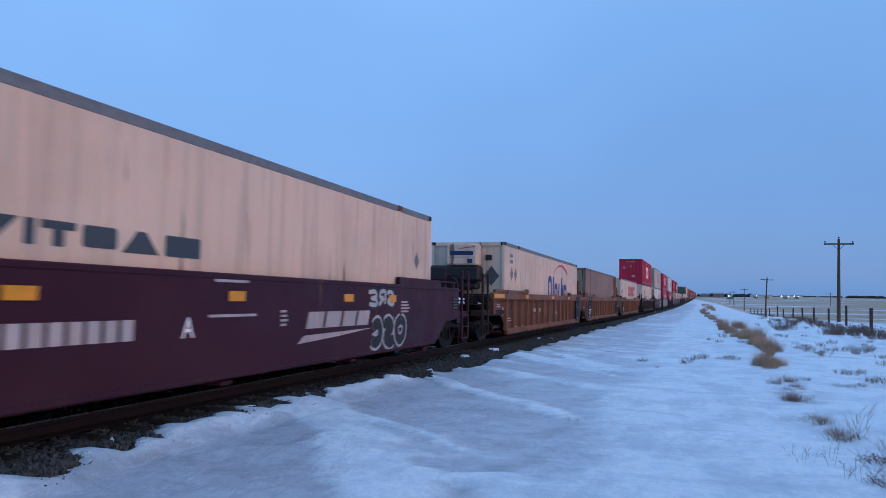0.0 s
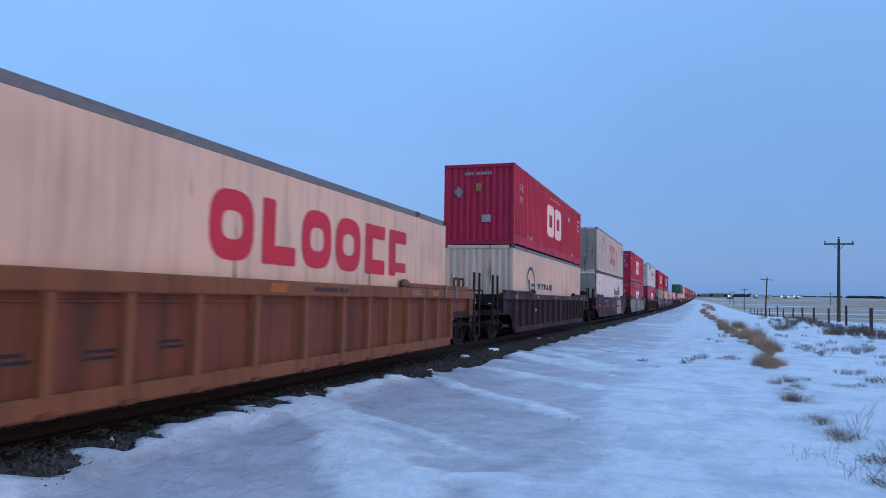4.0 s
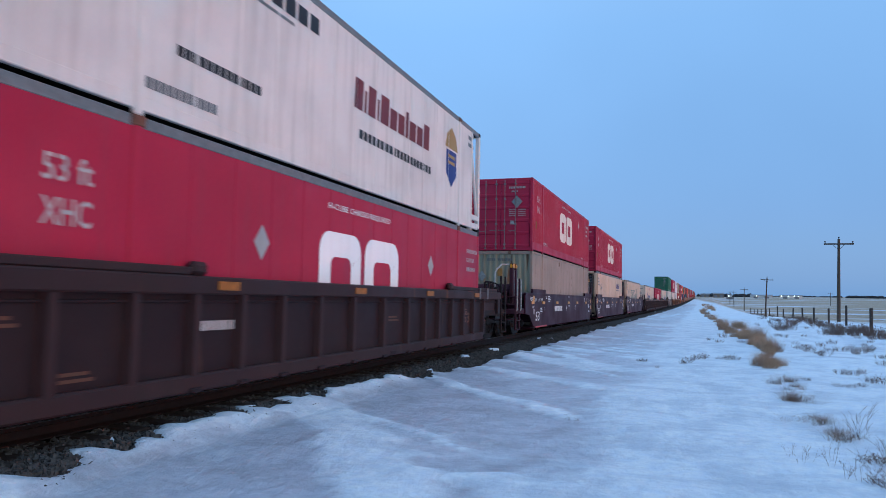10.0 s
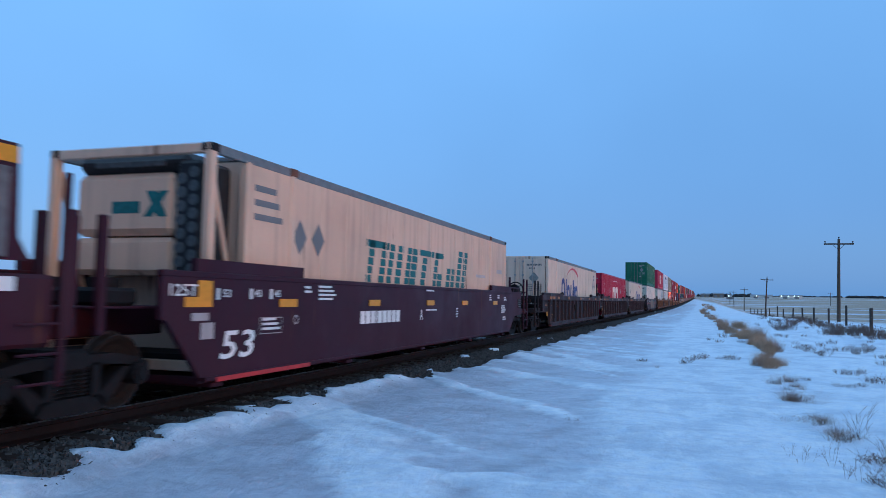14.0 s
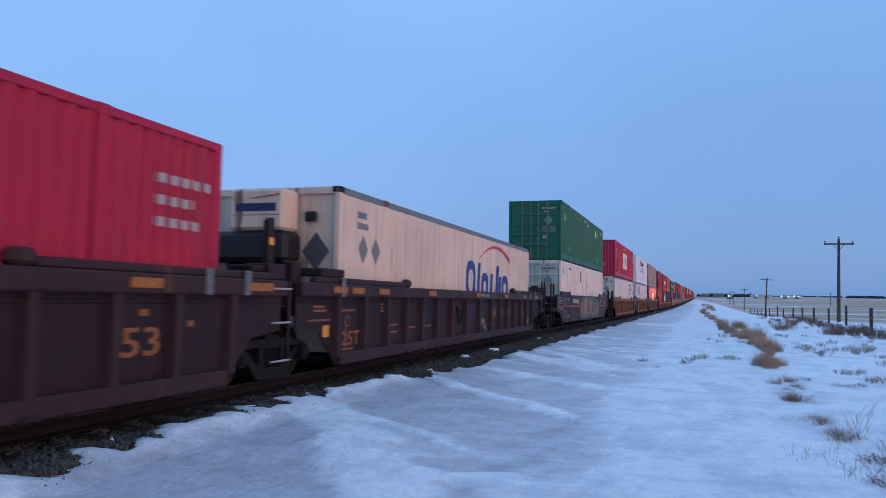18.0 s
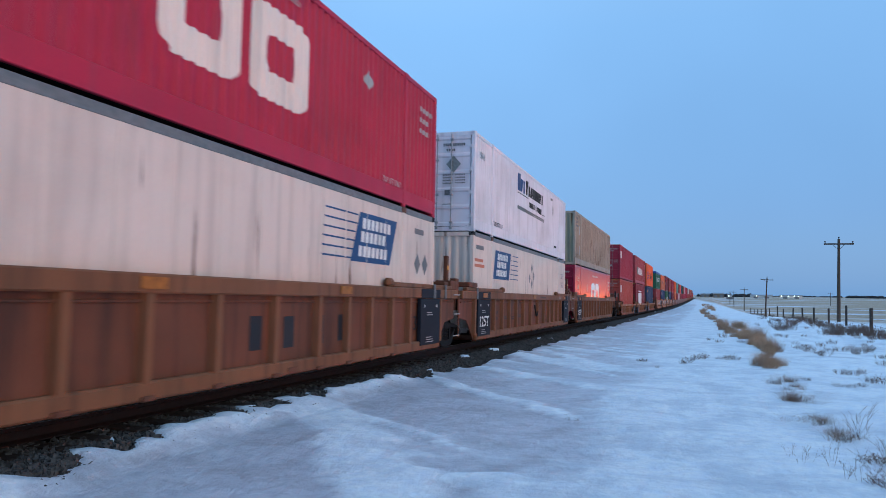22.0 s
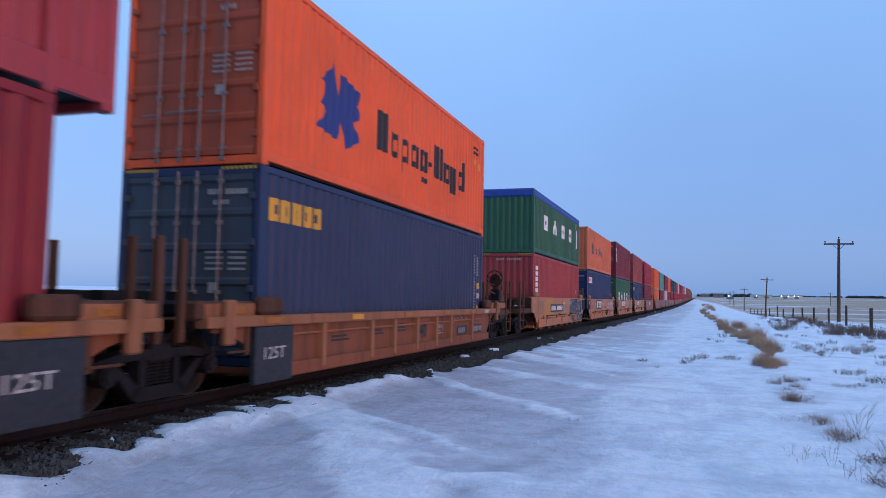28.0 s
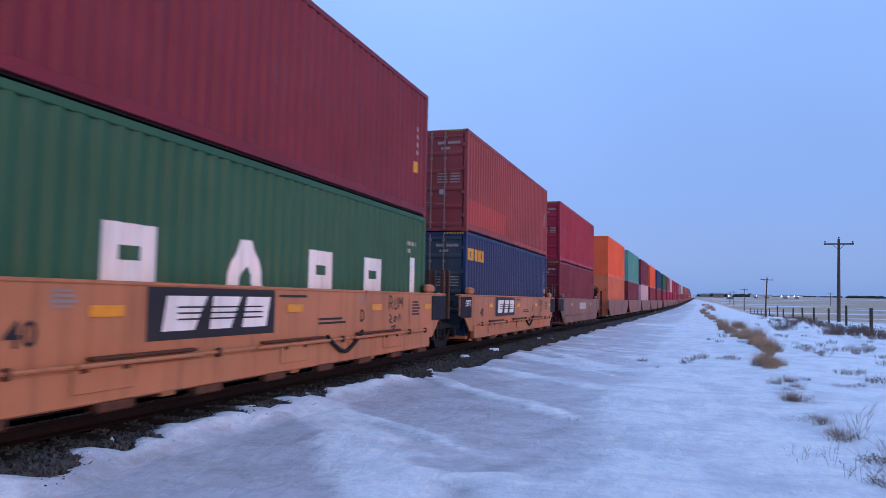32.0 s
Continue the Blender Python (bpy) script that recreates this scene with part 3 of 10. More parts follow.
def end_plates(c, width, height, dark):
    """The placard, stickers and plates on the plain near end of a long box."""
    y = -c["len"] / 2 - 0.004
    ink = GREYM if dark else DULLM
    for name_, mat_, x0, x1, z0, z1, lab in (("sticker", TANL, -0.10, 0.10, height * 0.66, height * 0.76, "small tan sticker"), ("tare_plate", DULLM, 0.12, 0.46, height * 0.28, height * 0.37, "pale weight plate")):
        part(name_, skew_end([(x0, z0), (x1, z0), (x1, z1), (x0, z1)], y), mat_, c, lab)
    part("placard", skew_end([(-0.92, height * 0.655), (-0.74, height * 0.58), (-0.56, height * 0.655), (-0.74, height * 0.73)], y), PALED, c, "pale diamond placard holder")
    bm = bmesh.new()
    for i in range(11):
        x = -0.52 + i * 0.085 + (0.09 if i > 3 else 0)
        bm.faces.new([bm.verts.new((x + u, y, height * 0.865 + w)) for u, w in ((0, 0), (0.055, 0), (0.055, 0.10), (0, 0.10))])
    tagged(part("end_marking", bm, ink, c), "row of small painted blocks", "", "", "stuff")


def skew_end(pts, y):
    bm = bmesh.new()
    bm.faces.new([bm.verts.new((x, y, z)) for x, z in pts])
    return bm


def reefer_end(c, width, height, body, framed, far=False):
    """A cooling machine on the near end: a cover over a black engine box, on a flush wall or in an open frame."""
    here = pose(0, c["len"] / 2, 0, 0, 0, 180) if far else pose(0, -c["len"] / 2, 0)
    hw = width / 2
    deep = 0.86 if framed else 0.06
    part("end_wall", box(bmesh.new(), -hw + 0.10, hw - 0.10, deep, deep + 0.05, 0.12, height - 0.10), body, c, at=here)
    if framed:
        part("cooling_unit", cbox(-1.0, 0.62, 0.16, deep, height * 0.60, height - 0.32, 0.09), body, c, "cream cooling machine cover", at=here)
        part("cover_base", cbox(-1.0, 0.62, 0.18, deep, height * 0.42, height * 0.592, 0.07), body, c, at=here)
        part("hood", cbox(-1.05, 0.80, 0.20, deep, height - 0.315, height - 0.05, 0.11), BLACK, c, "black rounded machine hood", at=here)
        guard = part("coil_guard", cbox(0.64, 1.02, 0.17, deep, height * 0.38, height - 0.18, 0.05), BLACK, c, "black coil guard with round holes", at=here)
        for i in range(8):
            for k_ in range(2):
                part("vent_hole", mesh_of("vent_hole", lambda: rod(bmesh.new(), (0, -0.004, 0), (0, 0.012, 0), 0.075, 10)), SLATEC, guard, at=pose(0.74 + 0.18 * k_, 0.165, height * 0.42 + i * 0.180 + 0.08 * k_))
        part("unit_strip", cbox(-0.70, 0.45, 0.185, 0.21, height - 0.24, height - 0.16, 0.01), SLATEC, c, at=here)
        part("unit_emblem", skew_end([(-0.35, 2.03), (0.10, 2.03), (0.10, 2.19), (-0.35, 2.19)], 0.156), TEALE, c, "green name block on the cover", at=here)
        part("unit_emblem", skew_end([(0.16, 1.98), (0.30, 1.98), (0.55, 2.32), (0.40, 2.32)], 0.154), TEALE, c, "green slanted block on the cover", at=here)
        part("unit_emblem", skew_end([(0.38, 1.98), (0.54, 1.98), (0.36, 2.32), (0.20, 2.32)], 0.152), TEALE, c, "green slanted block on the cover", at=here)
        for sx in (-1, 1):
            part("bay_post", cbox(sx * (hw - 0.06) - 0.06, sx * (hw - 0.06) + 0.06, deep - 0.06, deep + 0.06, 0.0, height - 0.1, 0.012), body, c, at=here)
            part("frame_brace", rod(bmesh.new(), (sx * (hw - 0.08), deep - 0.1 if far else 0.10, height - 0.25), (sx * (hw - 0.08), 0.10 if far else deep - 0.1, 0.55), 0.04, 8), body, c, at=here)
            part("frame_bar", cbox(sx * (hw - 0.05) - 0.045, sx * (hw - 0.05) + 0.045, 0.12, deep, 0.32, 0.46, 0.01), body, c, at=here)
    else:
        unit = part("cooling_unit", cbox(-0.58, 0.47, -0.50, deep, height * 0.725, height - 0.08, 0.05), body if c["tint"] else WHITE, c, "white cooling machine cover", at=here)
        part("engine_box", cbox(-1.20, 0.55, -0.50, deep, height * 0.535, height * 0.72, 0.08), BLACK, c, "black engine housing", at=here)
        part("engine_skirt", cbox(-0.75, 0.45, -0.36, deep, height * 0.45, height * 0.53, 0.06), BLACK, c, at=here)
        part("unit_emblem", skew_end([(-0.46, 2.42), (0.34, 2.42), (0.34, 2.56), (-0.46, 2.56)], -0.505), NAVYE if c.get("tint", 0) else GREYM, unit, "dark name block on the cover")
        part("unit_emblem", skew_end([(-0.16, 2.63), (0.40, 2.69), (0.40, 2.72), (-0.16, 2.65)], -0.505), REDE, unit, "red stroke on the cover")
        part("unit_line", skew_end([(-0.54, 2.35), (0.42, 2.35), (0.42, 2.362), (-0.54, 2.362)], -0.505), GREYM, unit)
        part("unit_sticker", cbox(0.14, 0.32, -0.512, -0.50, height * 0.745, height * 0.795, 0.004), NAVYE, unit)
        part("vent", cbox(0.62, 0.84, -0.02, deep, height * 0.79, height * 0.85, 0.02), BLACK, c, at=here)
        bm = bmesh.new()
        bm.faces.new([bm.verts.new(v) for v in ((0.72, -0.004, 1.0), (0.99, -0.004, 1.34), (0.72, -0.004, 1.68), (0.45, -0.004, 1.34))])
        part("placard", bm, SLATEC, c, "grey diamond placard holder", at=here @ pose(0.10, deep, 0.42))


SLATEC = plain("slate_trim", (0.085, 0.09, 0.095), 0.6)


RIDGED, BASES = {}, {}      # by paint: a second paint and the faces of each wave that wear it; the foot rail's paint


def container(length, width, height, kind, mat_, near="doors", far="plain", label="", marks=(), rail=None, end_mat=None, posts=None, seams=0, rods=None):
    """A shipping container with its base at z = 0, along y. marks: functions that paint on its +x side."""
    c = thing("shipping_container", label, "container", "containers on the train")
    c["len"] = length
    c["tint"] = 1 if mat_.get("tone", 0) > 1 else 0
    long = length > 13
    c["pitch"] = mat_.get("pitch", 0.235 if long else 0.28)
    c["deep"] = mat_.get("deep", 0.050 if long else 0.040)
    setback = (length - 12.192) / 2 + 0.09 if long else 0.09
    hw, hl = width / 2, length / 2
    rail = rail or mat_
    end_mat = end_mat or mat_
    pw = 0.11
    for sx in (-1, 1):
        for sy in (-1, 1):
            part("corner_post", mesh_of(("corner_post", width, height), lambda: cbox(-pw / 2, pw / 2, -0.07, 0.07, 0.0, height, 0.012)), mat_, c, at=pose(sx * (hw - pw / 2), sy * (hl - 0.07), 0))
        top = 0.10 if kind == "wavy" else 0.13
        bot = 0.15 if not long else (0.30 if kind == "wavy" else 0.16)
        part("top_rail", mesh_of(("top_rail", length, top), lambda: cbox(-0.045, 0.02, -hl + 0.14, hl - 0.14, -top, 0, 0.01)), rail, c, at=pose(sx * (hw - 0.045 + (0.02 if sx < 0 else 0.02) * 1.0 * sx), 0, height))
        part("bottom_rail", mesh_of(("bottom_rail", length, bot), lambda: cbox(-0.045, 0.03, -hl + 0.14, hl - 0.14, 0, bot, 0.01)), rail if kind == "plate" and not long else BASES.get(mat_.name, mat_), c, at=pose(sx * (hw - 0.035), 0, 0.070))
        turn = pose(sx * (hw - 0.012), 0, 0) if sx > 0 else pose(sx * (hw - 0.012), 0, 0, 0, 0, 180)
        z0, z1 = bot + (0.045 if long else 0.02), height - top + 0.01
        if kind == "wavy":
            side = part("side_panel", mesh_of(("side_panel", length, height, c["pitch"], mat_.name if mat_.name in RIDGED else ""), lambda: wavy_panel(length - 0.26, z0, z1, c["pitch"], c["deep"])), mat_, c, at=turn)
            # second paint on the slopes: painted sky light on brown and grey, rust on GREYR
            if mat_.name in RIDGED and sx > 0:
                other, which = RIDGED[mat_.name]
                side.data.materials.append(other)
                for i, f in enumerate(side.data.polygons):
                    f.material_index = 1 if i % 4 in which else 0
        else:
            def flat():
                bay, bay2 = [0.86 if q == "framed" else 0.13 for q in (near, far)]
                bm = box(bmesh.new(), -0.03, 0, *((-hl + bay, hl - bay2) if sx > 0 else (-hl + bay2, hl - bay)), z0, z1)
                return bm
            side = part("side_panel", mesh_of(("flat_side_panel", length, height, (near, far).index("framed") + 1 if "framed" in (near, far) else 0, sx), flat), mat_, c, at=turn)
            if seams and sx > 0:
                st = (length - 4.2) / seams
                sm = mesh_of(("panel_seam", height), lambda: cbox(-0.005, 0.006, -0.022, 0.022, z0, z1, 0.004))
                for i in range(1, seams):
                    part("seam", sm, seams_mat if seams == 12 else mat_, side, at=pose(0, -length / 2 + 2.1 + i * st, 0))
        if long:
            pm = mesh_of(("lift_post", height), lambda: cbox(-0.05, 0.022, -0.075, 0.075, 0.0, height - 0.01, 0.02))
            for sy in (-1, 1):
                part("lift_casting", mesh_of("lift_casting", lambda: cbox(-0.06, 0.03, -0.11, 0.11, -0.118, 0.004, 0.012)), RUSTC if kind == "plate" else mat_, c, at=pose(sx * (hw - (0.012 if sx > 0 else 0.0)), sy * (hl - setback + 0.01), height))
                part("lift_post", pm, posts or mat_, c, at=pose(sx * (hw - (0.012 if sx > 0 else 0.0)), sy * (hl - setback + 0.01), 0))
    part("roof", mesh_of(("roof", length, width, height, near == "framed", far == "framed"), lambda: box(bmesh.new(), -hw + 0.05, hw - 0.05, -hl + (0.9 if near == "framed" else 0.1), hl - (0.9 if far == "framed" else 0.1), height - 0.07, height - 0.012)), rail if kind == "plate" else mat_, c)
    part("floor", mesh_of(("floor_frame", length, width), lambda: box(bmesh.new(), -hw + 0.06, hw - 0.06, -hl + 0.1, hl - 0.1, 0.12 if long else 0.04, 0.22 if long else 0.16)), STEEL_DARK, c)
    for sy in (-1, 1):
        def bars():
            return cbox(-hw + 0.1, hw - 0.1, -0.05, 0.05, 0, 0.125, 0.01)
        part("end_header", mesh_of(("end_bar", width), bars), mat_, c, at=pose(0, sy * (hl - 0.055), height - 0.13))
        part("end_sill", mesh_of(("end_bar", width), bars), mat_, c, at=pose(0, sy * (hl - 0.055), 0.02))
    if kind == "wavy" and not long and height > 2.7:
        for sx in (-1, 1):
            part("height_mark", mesh_of("height_mark", lambda: box(bmesh.new(), -0.28, 0.28, -0.004, 0, 0, 0.045)), HAZARD, c, "yellow and black height mark", at=pose(sx * 0.85, -hl - 0.004, height - 0.06))
    for sy, what in ((-1, near), (1, far)):
        if what == "doors" and sy < 0:
            door_end(c, width, height, end_mat, 4, 5 if kind == "wavy" else 1, rods or (RODW if mat_.get("tone", 0) < 1 else GALV))
        elif what in ("machine", "framed"):
            reefer_end(c, width, height, mat_ if sy > 0 else end_mat, what == "framed", sy > 0)
        else:
            def endw():
                bm = wavy_panel(width - 0.2, 0.15, height - 0.1, 0.25, 0.04)
                return bm
            part("end_panel", mesh_of(("end_panel", width, height), endw), end_mat, c, at=pose(0, sy * (hl - 0.03), 0, 0, 0, -90 if sy < 0 else 90))
            if sy < 0 and not long and kind == "wavy":
                bm = bmesh.new()
                for i in range(11):
                    x = -0.30 + i * 0.085 + (0.09 if i > 3 else 0)
                    bm.faces.new([bm.verts.new((x + u, -hl - 0.004, height * 0.90 + w)) for u, w in ((0, 0), (0.05, 0), (0.05, 0.09), (0, 0.09))])
                tagged(part("end_marking", bm, DULLM, c), "row of small painted blocks", "", "", "stuff")
            if sy < 0 and long and kind == "wavy":
                end_plates(c, width, height, end_mat.get("tone", 0) > 0.6)
    castings(c, length, width, height, STEEL_DARK if kind == "plate" else mat_, 0.09)
    for f in marks:
        f(c, length, width, height, kind)
    return c


m, n, l, b = nodes_of("hazard_stripes", 0.6)
tch = n.new("ShaderNodeTexCoord")
wv = n.new("ShaderNodeTexWave")
wv.inputs["Scale"].default_value = 4.0
l.new(tch.outputs["Object"], wv.inputs["Vector"])
l.new(mix_of(n, l, ramp_of(n, l, wv.outputs["Fac"], 0.45, 0.55), (0.02, 0.02, 0.02), (0.62, 0.38, 0.04)), b.inputs["Base Color"])
HAZARD = m
seams_mat = plain("grey_panel_joint", (0.40, 0.38, 0.36), 0.6)


# painted marks: y runs from the near end of the box, z from its foot
def rects(list_, mat_, label="", name="marking", flat=False):
    def do(c, length, width, height, kind):
        waves = (length - 0.26) if kind == "wavy" and not flat else None
        pitch, depth = c["pitch"], c["deep"]
        pieces(name, sheet_on([(a - length / 2, b_ - length / 2, z0, z1) for a, b_, z0, z1 in list_], waves, pitch, depth), mat_, c, label, at=pose(width / 2 - 0.012, 0, 0))
    return do


def polys(list_, mat_, label="", name="marking", lift=0.0):
    def do(c, length, width, height, kind):
        moved = [[(y - length / 2, z) for y, z in pts] for pts in list_]
        bm = hug(moved, length - 0.26, c["pitch"], c["deep"]) if kind == "wavy" else skew_sheet(moved, 0.006)
        pieces(name, bm, mat_, c, label, at=pose(width / 2 - 0.012 + lift, 0, 0))
    return do


def text(s, y, z, w, h, mat_, name="lettering"):
    def do(c, length, width, height, kind):
        tagged(part(name, words(s, w, h), mat_, c, at=pose(width / 2 - 0.004, y - length / 2, z)), "small painted lettering", "", "", "stuff")
    return do


def diamonds(pts, mat_, r=0.3, label="grey diamond placard holder"):
    return polys([[(y - r * 0.8, z), (y, z - r), (y + r * 0.8, z), (y, z + r)] for y, z in pts], mat_, label, "placard")


def ring(y0, y1, z0, z1, w):
    return [(y0, y1, z1 - w, z1), (y0, y1, z0, z0 + w), (y0, y0 + w, z0 + w, z1 - w), (y1 - w, y1, z0 + w, z1 - w)]


def rows_of(y, z, counts, w=0.07, h=0.11, step=0.11, gap=0.25):
    """Rows of small painted blocks, one for each character."""
    return [(y + i * step, y + i * step + w, z - k_ * gap, z - k_ * gap + h) for k_, n_ in enumerate(counts) for i in range(n_)]


def bars(y, z, w, rows, h=0.07, gap=0.14):
    out = []
    for i in range(rows):
        k_ = w * (0.75 + 0.25 * ((i * 7) % 5) / 4)
        out.append((y, y + k_, z - i * gap, z - i * gap + h))
    return out


def blocks(y, z, widths, h, gap, tall=()):
    """A row of plain blocks, one for each character of a name."""
    out = []
    for i, w in enumerate(widths):
        out.append((y, y + w, z, z + h * (1.35 if i in tall else 1)))
        y += w + gap
    return out


def slanted(y, z, widths, h, gap, lean=0.12, tall=()):
    out = []
    for i, w in enumerate(widths):
        hh = h * (1.35 if i in tall else 1)
        out.append([(y, z), (y + w, z), (y + w + lean * hh, z + hh), (y + lean * hh, z + hh)])
        y += w + gap
    return out


# ---- well cars ----
def lathe(profile, seg=28):
    """A body of revolution about x, from (x, r) pairs."""
    bm = bmesh.new()
    rings = []
    for x, r in profile:
        rings.append([bm.verts.new((x, r * math.cos(2 * math.pi * i / seg), r * math.sin(2 * math.pi * i / seg))) for i in range(seg)])
    for a, b_ in zip(rings, rings[1:]):
        for i in range(seg):
            j = (i + 1) % seg
            bm.faces.new((a[i], a[j], b_[j], b_[i]))
    bm.faces.new(rings[0])
    bm.faces.new(rings[-1][::-1])
    return bm


def side_frame_mesh():
    bm = bmesh.new()
    x0, x1 = -0.09, 0.09
    prism(bm, [(-0.55, 0.66), (-0.98, 0.58), (-1.06, 0.50), (-1.06, 0.40), (-0.90, 0.40), (-0.80, 0.52), (-0.48, 0.55), (0.48, 0.55), (0.80, 0.52), (0.90, 0.40), (1.06, 0.40), (1.06, 0.50), (0.98, 0.58), (0.55, 0.66)], x0, x1)
    prism(bm, [(-0.80, 0.50), (-0.68, 0.50), (-0.33, 0.24), (-0.40, 0.13), (-0.46, 0.13)], x0, x1)
    prism(bm, [(0.80, 0.50), (0.46, 0.13), (0.40, 0.13), (0.33, 0.24), (0.68, 0.50)], x0, x1)
    prism(bm, [(-0.46, 0.13), (-0.40, 0.24), (0.40, 0.24), (0.46, 0.13), (0.36, 0.08), (-0.36, 0.08)], x0, x1)
    for sy in (-1, 1):
        box(bm, x0, x1, sy * 0.30 - 0.05, sy * 0.30 + 0.05, 0.22, 0.58)
        rod(bm, (-0.05, sy * 0.89, 0.42), (0.16, sy * 0.89, 0.42), 0.125, 14)
        rod(bm, (0.16, sy * 0.89, 0.42), (0.19, sy * 0.89, 0.42), 0.085, 10)
    return bm


def springs_mesh():
    prof_ = []
    for i in range(7):
        a = 0.25 + i * 0.04
        prof_ += [(a, 0.05), (a + 0.01, 0.075), (a + 0.022, 0.075), (a + 0.032, 0.05)]
    bm = lathe(prof_, 10)
    for v in bm.verts:
        v.co = Vector((v.co.z, v.co.y, v.co.x))
    return bm


WHEEL_PROFILE = [(0.06, 0.10), (0.06, 0.17), (0.02, 0.30), (0.06, 0.36), (0.065, 0.415), (-0.03, 0.42), (-0.055, 0.425), (-0.06, 0.45), (-0.075, 0.455), (-0.08, 0.43), (-0.08, 0.36), (-0.02, 0.30), (-0.04, 0.17), (-0.08, 0.12), (-0.08, 0.10)]


def wheel_mesh():
    bm = lathe(WHEEL_PROFILE)
    # cored plate: small raised bosses that turn with the wheel
    for i in range(6):
        a = i * math.pi / 3
        rod(bm, (0.02, 0.235 * math.cos(a), 0.235 * math.sin(a)), (0.055, 0.235 * math.cos(a), 0.235 * math.sin(a)), 0.022, 6)
    return bm


def truck(car, y, train_s, frame_mat, turning=True):
    for sx in (-1, 1):
        part("side_frame", mesh_of("side_frame", side_frame_mesh), frame_mat, car, "cast-steel bogie side frame", at=pose(sx * 1.0, y, 0, 0, 0, 0 if sx > 0 else 180))
        for dy in (-0.17, 0, 0.17) if sx > 0 or turning else ():
            part("spring", mesh_of("spring", springs_mesh), STEEL_DARK, car, at=pose(sx * 1.0, y + dy, 0))
    part("bolster", mesh_of("bolster", lambda: cbox(-1.1, 1.1, -0.2, 0.2, 0.5, 0.72, 0.03)), STEEL_DARK, car, at=pose(0, y, 0))
    part("brake_beam", mesh_of("brake_beam", lambda: cbox(-0.8, 0.8, -0.05, 0.05, 0.30, 0.40, 0.02)), STEEL_DARK, car, at=pose(0, y + 0.38, 0))
    for dy in (-0.89, 0.89):
        ws = part("wheelset", mesh_of("axle", lambda: lathe([(-1.0, 0.07), (-0.7, 0.075), (0, 0.085), (0.7, 0.075), (1.0, 0.07)], 12)), STEEL_DARK, car, at=pose(0, y + dy, 0.42))
        for sx in (-1, 1):
            part("wheel", mesh_of("wheel", wheel_mesh), WHEELM, ws, "steel wheel with a bright tread", at=pose(sx * 0.755, 0, 0, 0, 0, 0 if sx > 0 else 180))
        if turning:
            WHEELSETS.append((ws, train_s + y + dy, y + dy))


m, n, l, b = nodes_of("wheel_steel", 0.6, 0.4)
tcw = n.new("ShaderNodeTexCoord")
sw = n.new("ShaderNodeSeparateXYZ")
l.new(tcw.outputs["Object"], sw.inputs[0])
lw = n.new("ShaderNodeVectorMath")
lw.operation = "LENGTH"
cw = n.new("ShaderNodeCombineXYZ")
l.new(sw.outputs["Y"], cw.inputs[0])
l.new(sw.outputs["Z"], cw.inputs[1])
l.new(cw.outputs[0], lw.inputs[0])
wn_ = noise_of(n, l, 20.0)
base = mix_of(n, l, ramp_of(n, l, wn_.outputs["Fac"], 0.3, 0.7), (0.014, 0.010, 0.009), (0.028, 0.018, 0.015))
l.new(mix_of(n, l, ramp_of(n, l, lw.outputs["Value"], 0.395, 0.41), base, (0.05, 0.05, 0.054)), b.inputs["Base Color"])
l.new(ramp_of(n, l, lw.outputs["Value"], 0.395, 0.41, 0.75, 0.35), b.inputs["Roughness"])
WHEELM = m


def handrail(car, pts, mat_, name="grab_rail", r=0.016, label=""):
    bm = bmesh.new()
    for a, b_ in zip(pts, pts[1:]):
        rod(bm, a, b_, r, 6)
    return part(name, bm, mat_, car, label)


def arch(y_in, y_out, z_low, z_high, n_=7):
    """Quarter curve from the well's foot up over the bogie."""
    out = []
    for i in range(n_ + 1):
        a = i / n_ * math.pi / 2
        r_ = math.copysign(min(abs(y_out - y_in), 1.05), y_out - y_in)
        out.append((y_in + r_ * (1 - math.cos(a)), z_low + (z_high - z_low) * math.sin(a)))
    out.append((y_out, z_high + 0.002))
    return out


RED_TAG = plain("red_coupling_paint", (0.42, 0.02, 0.03), 0.5)


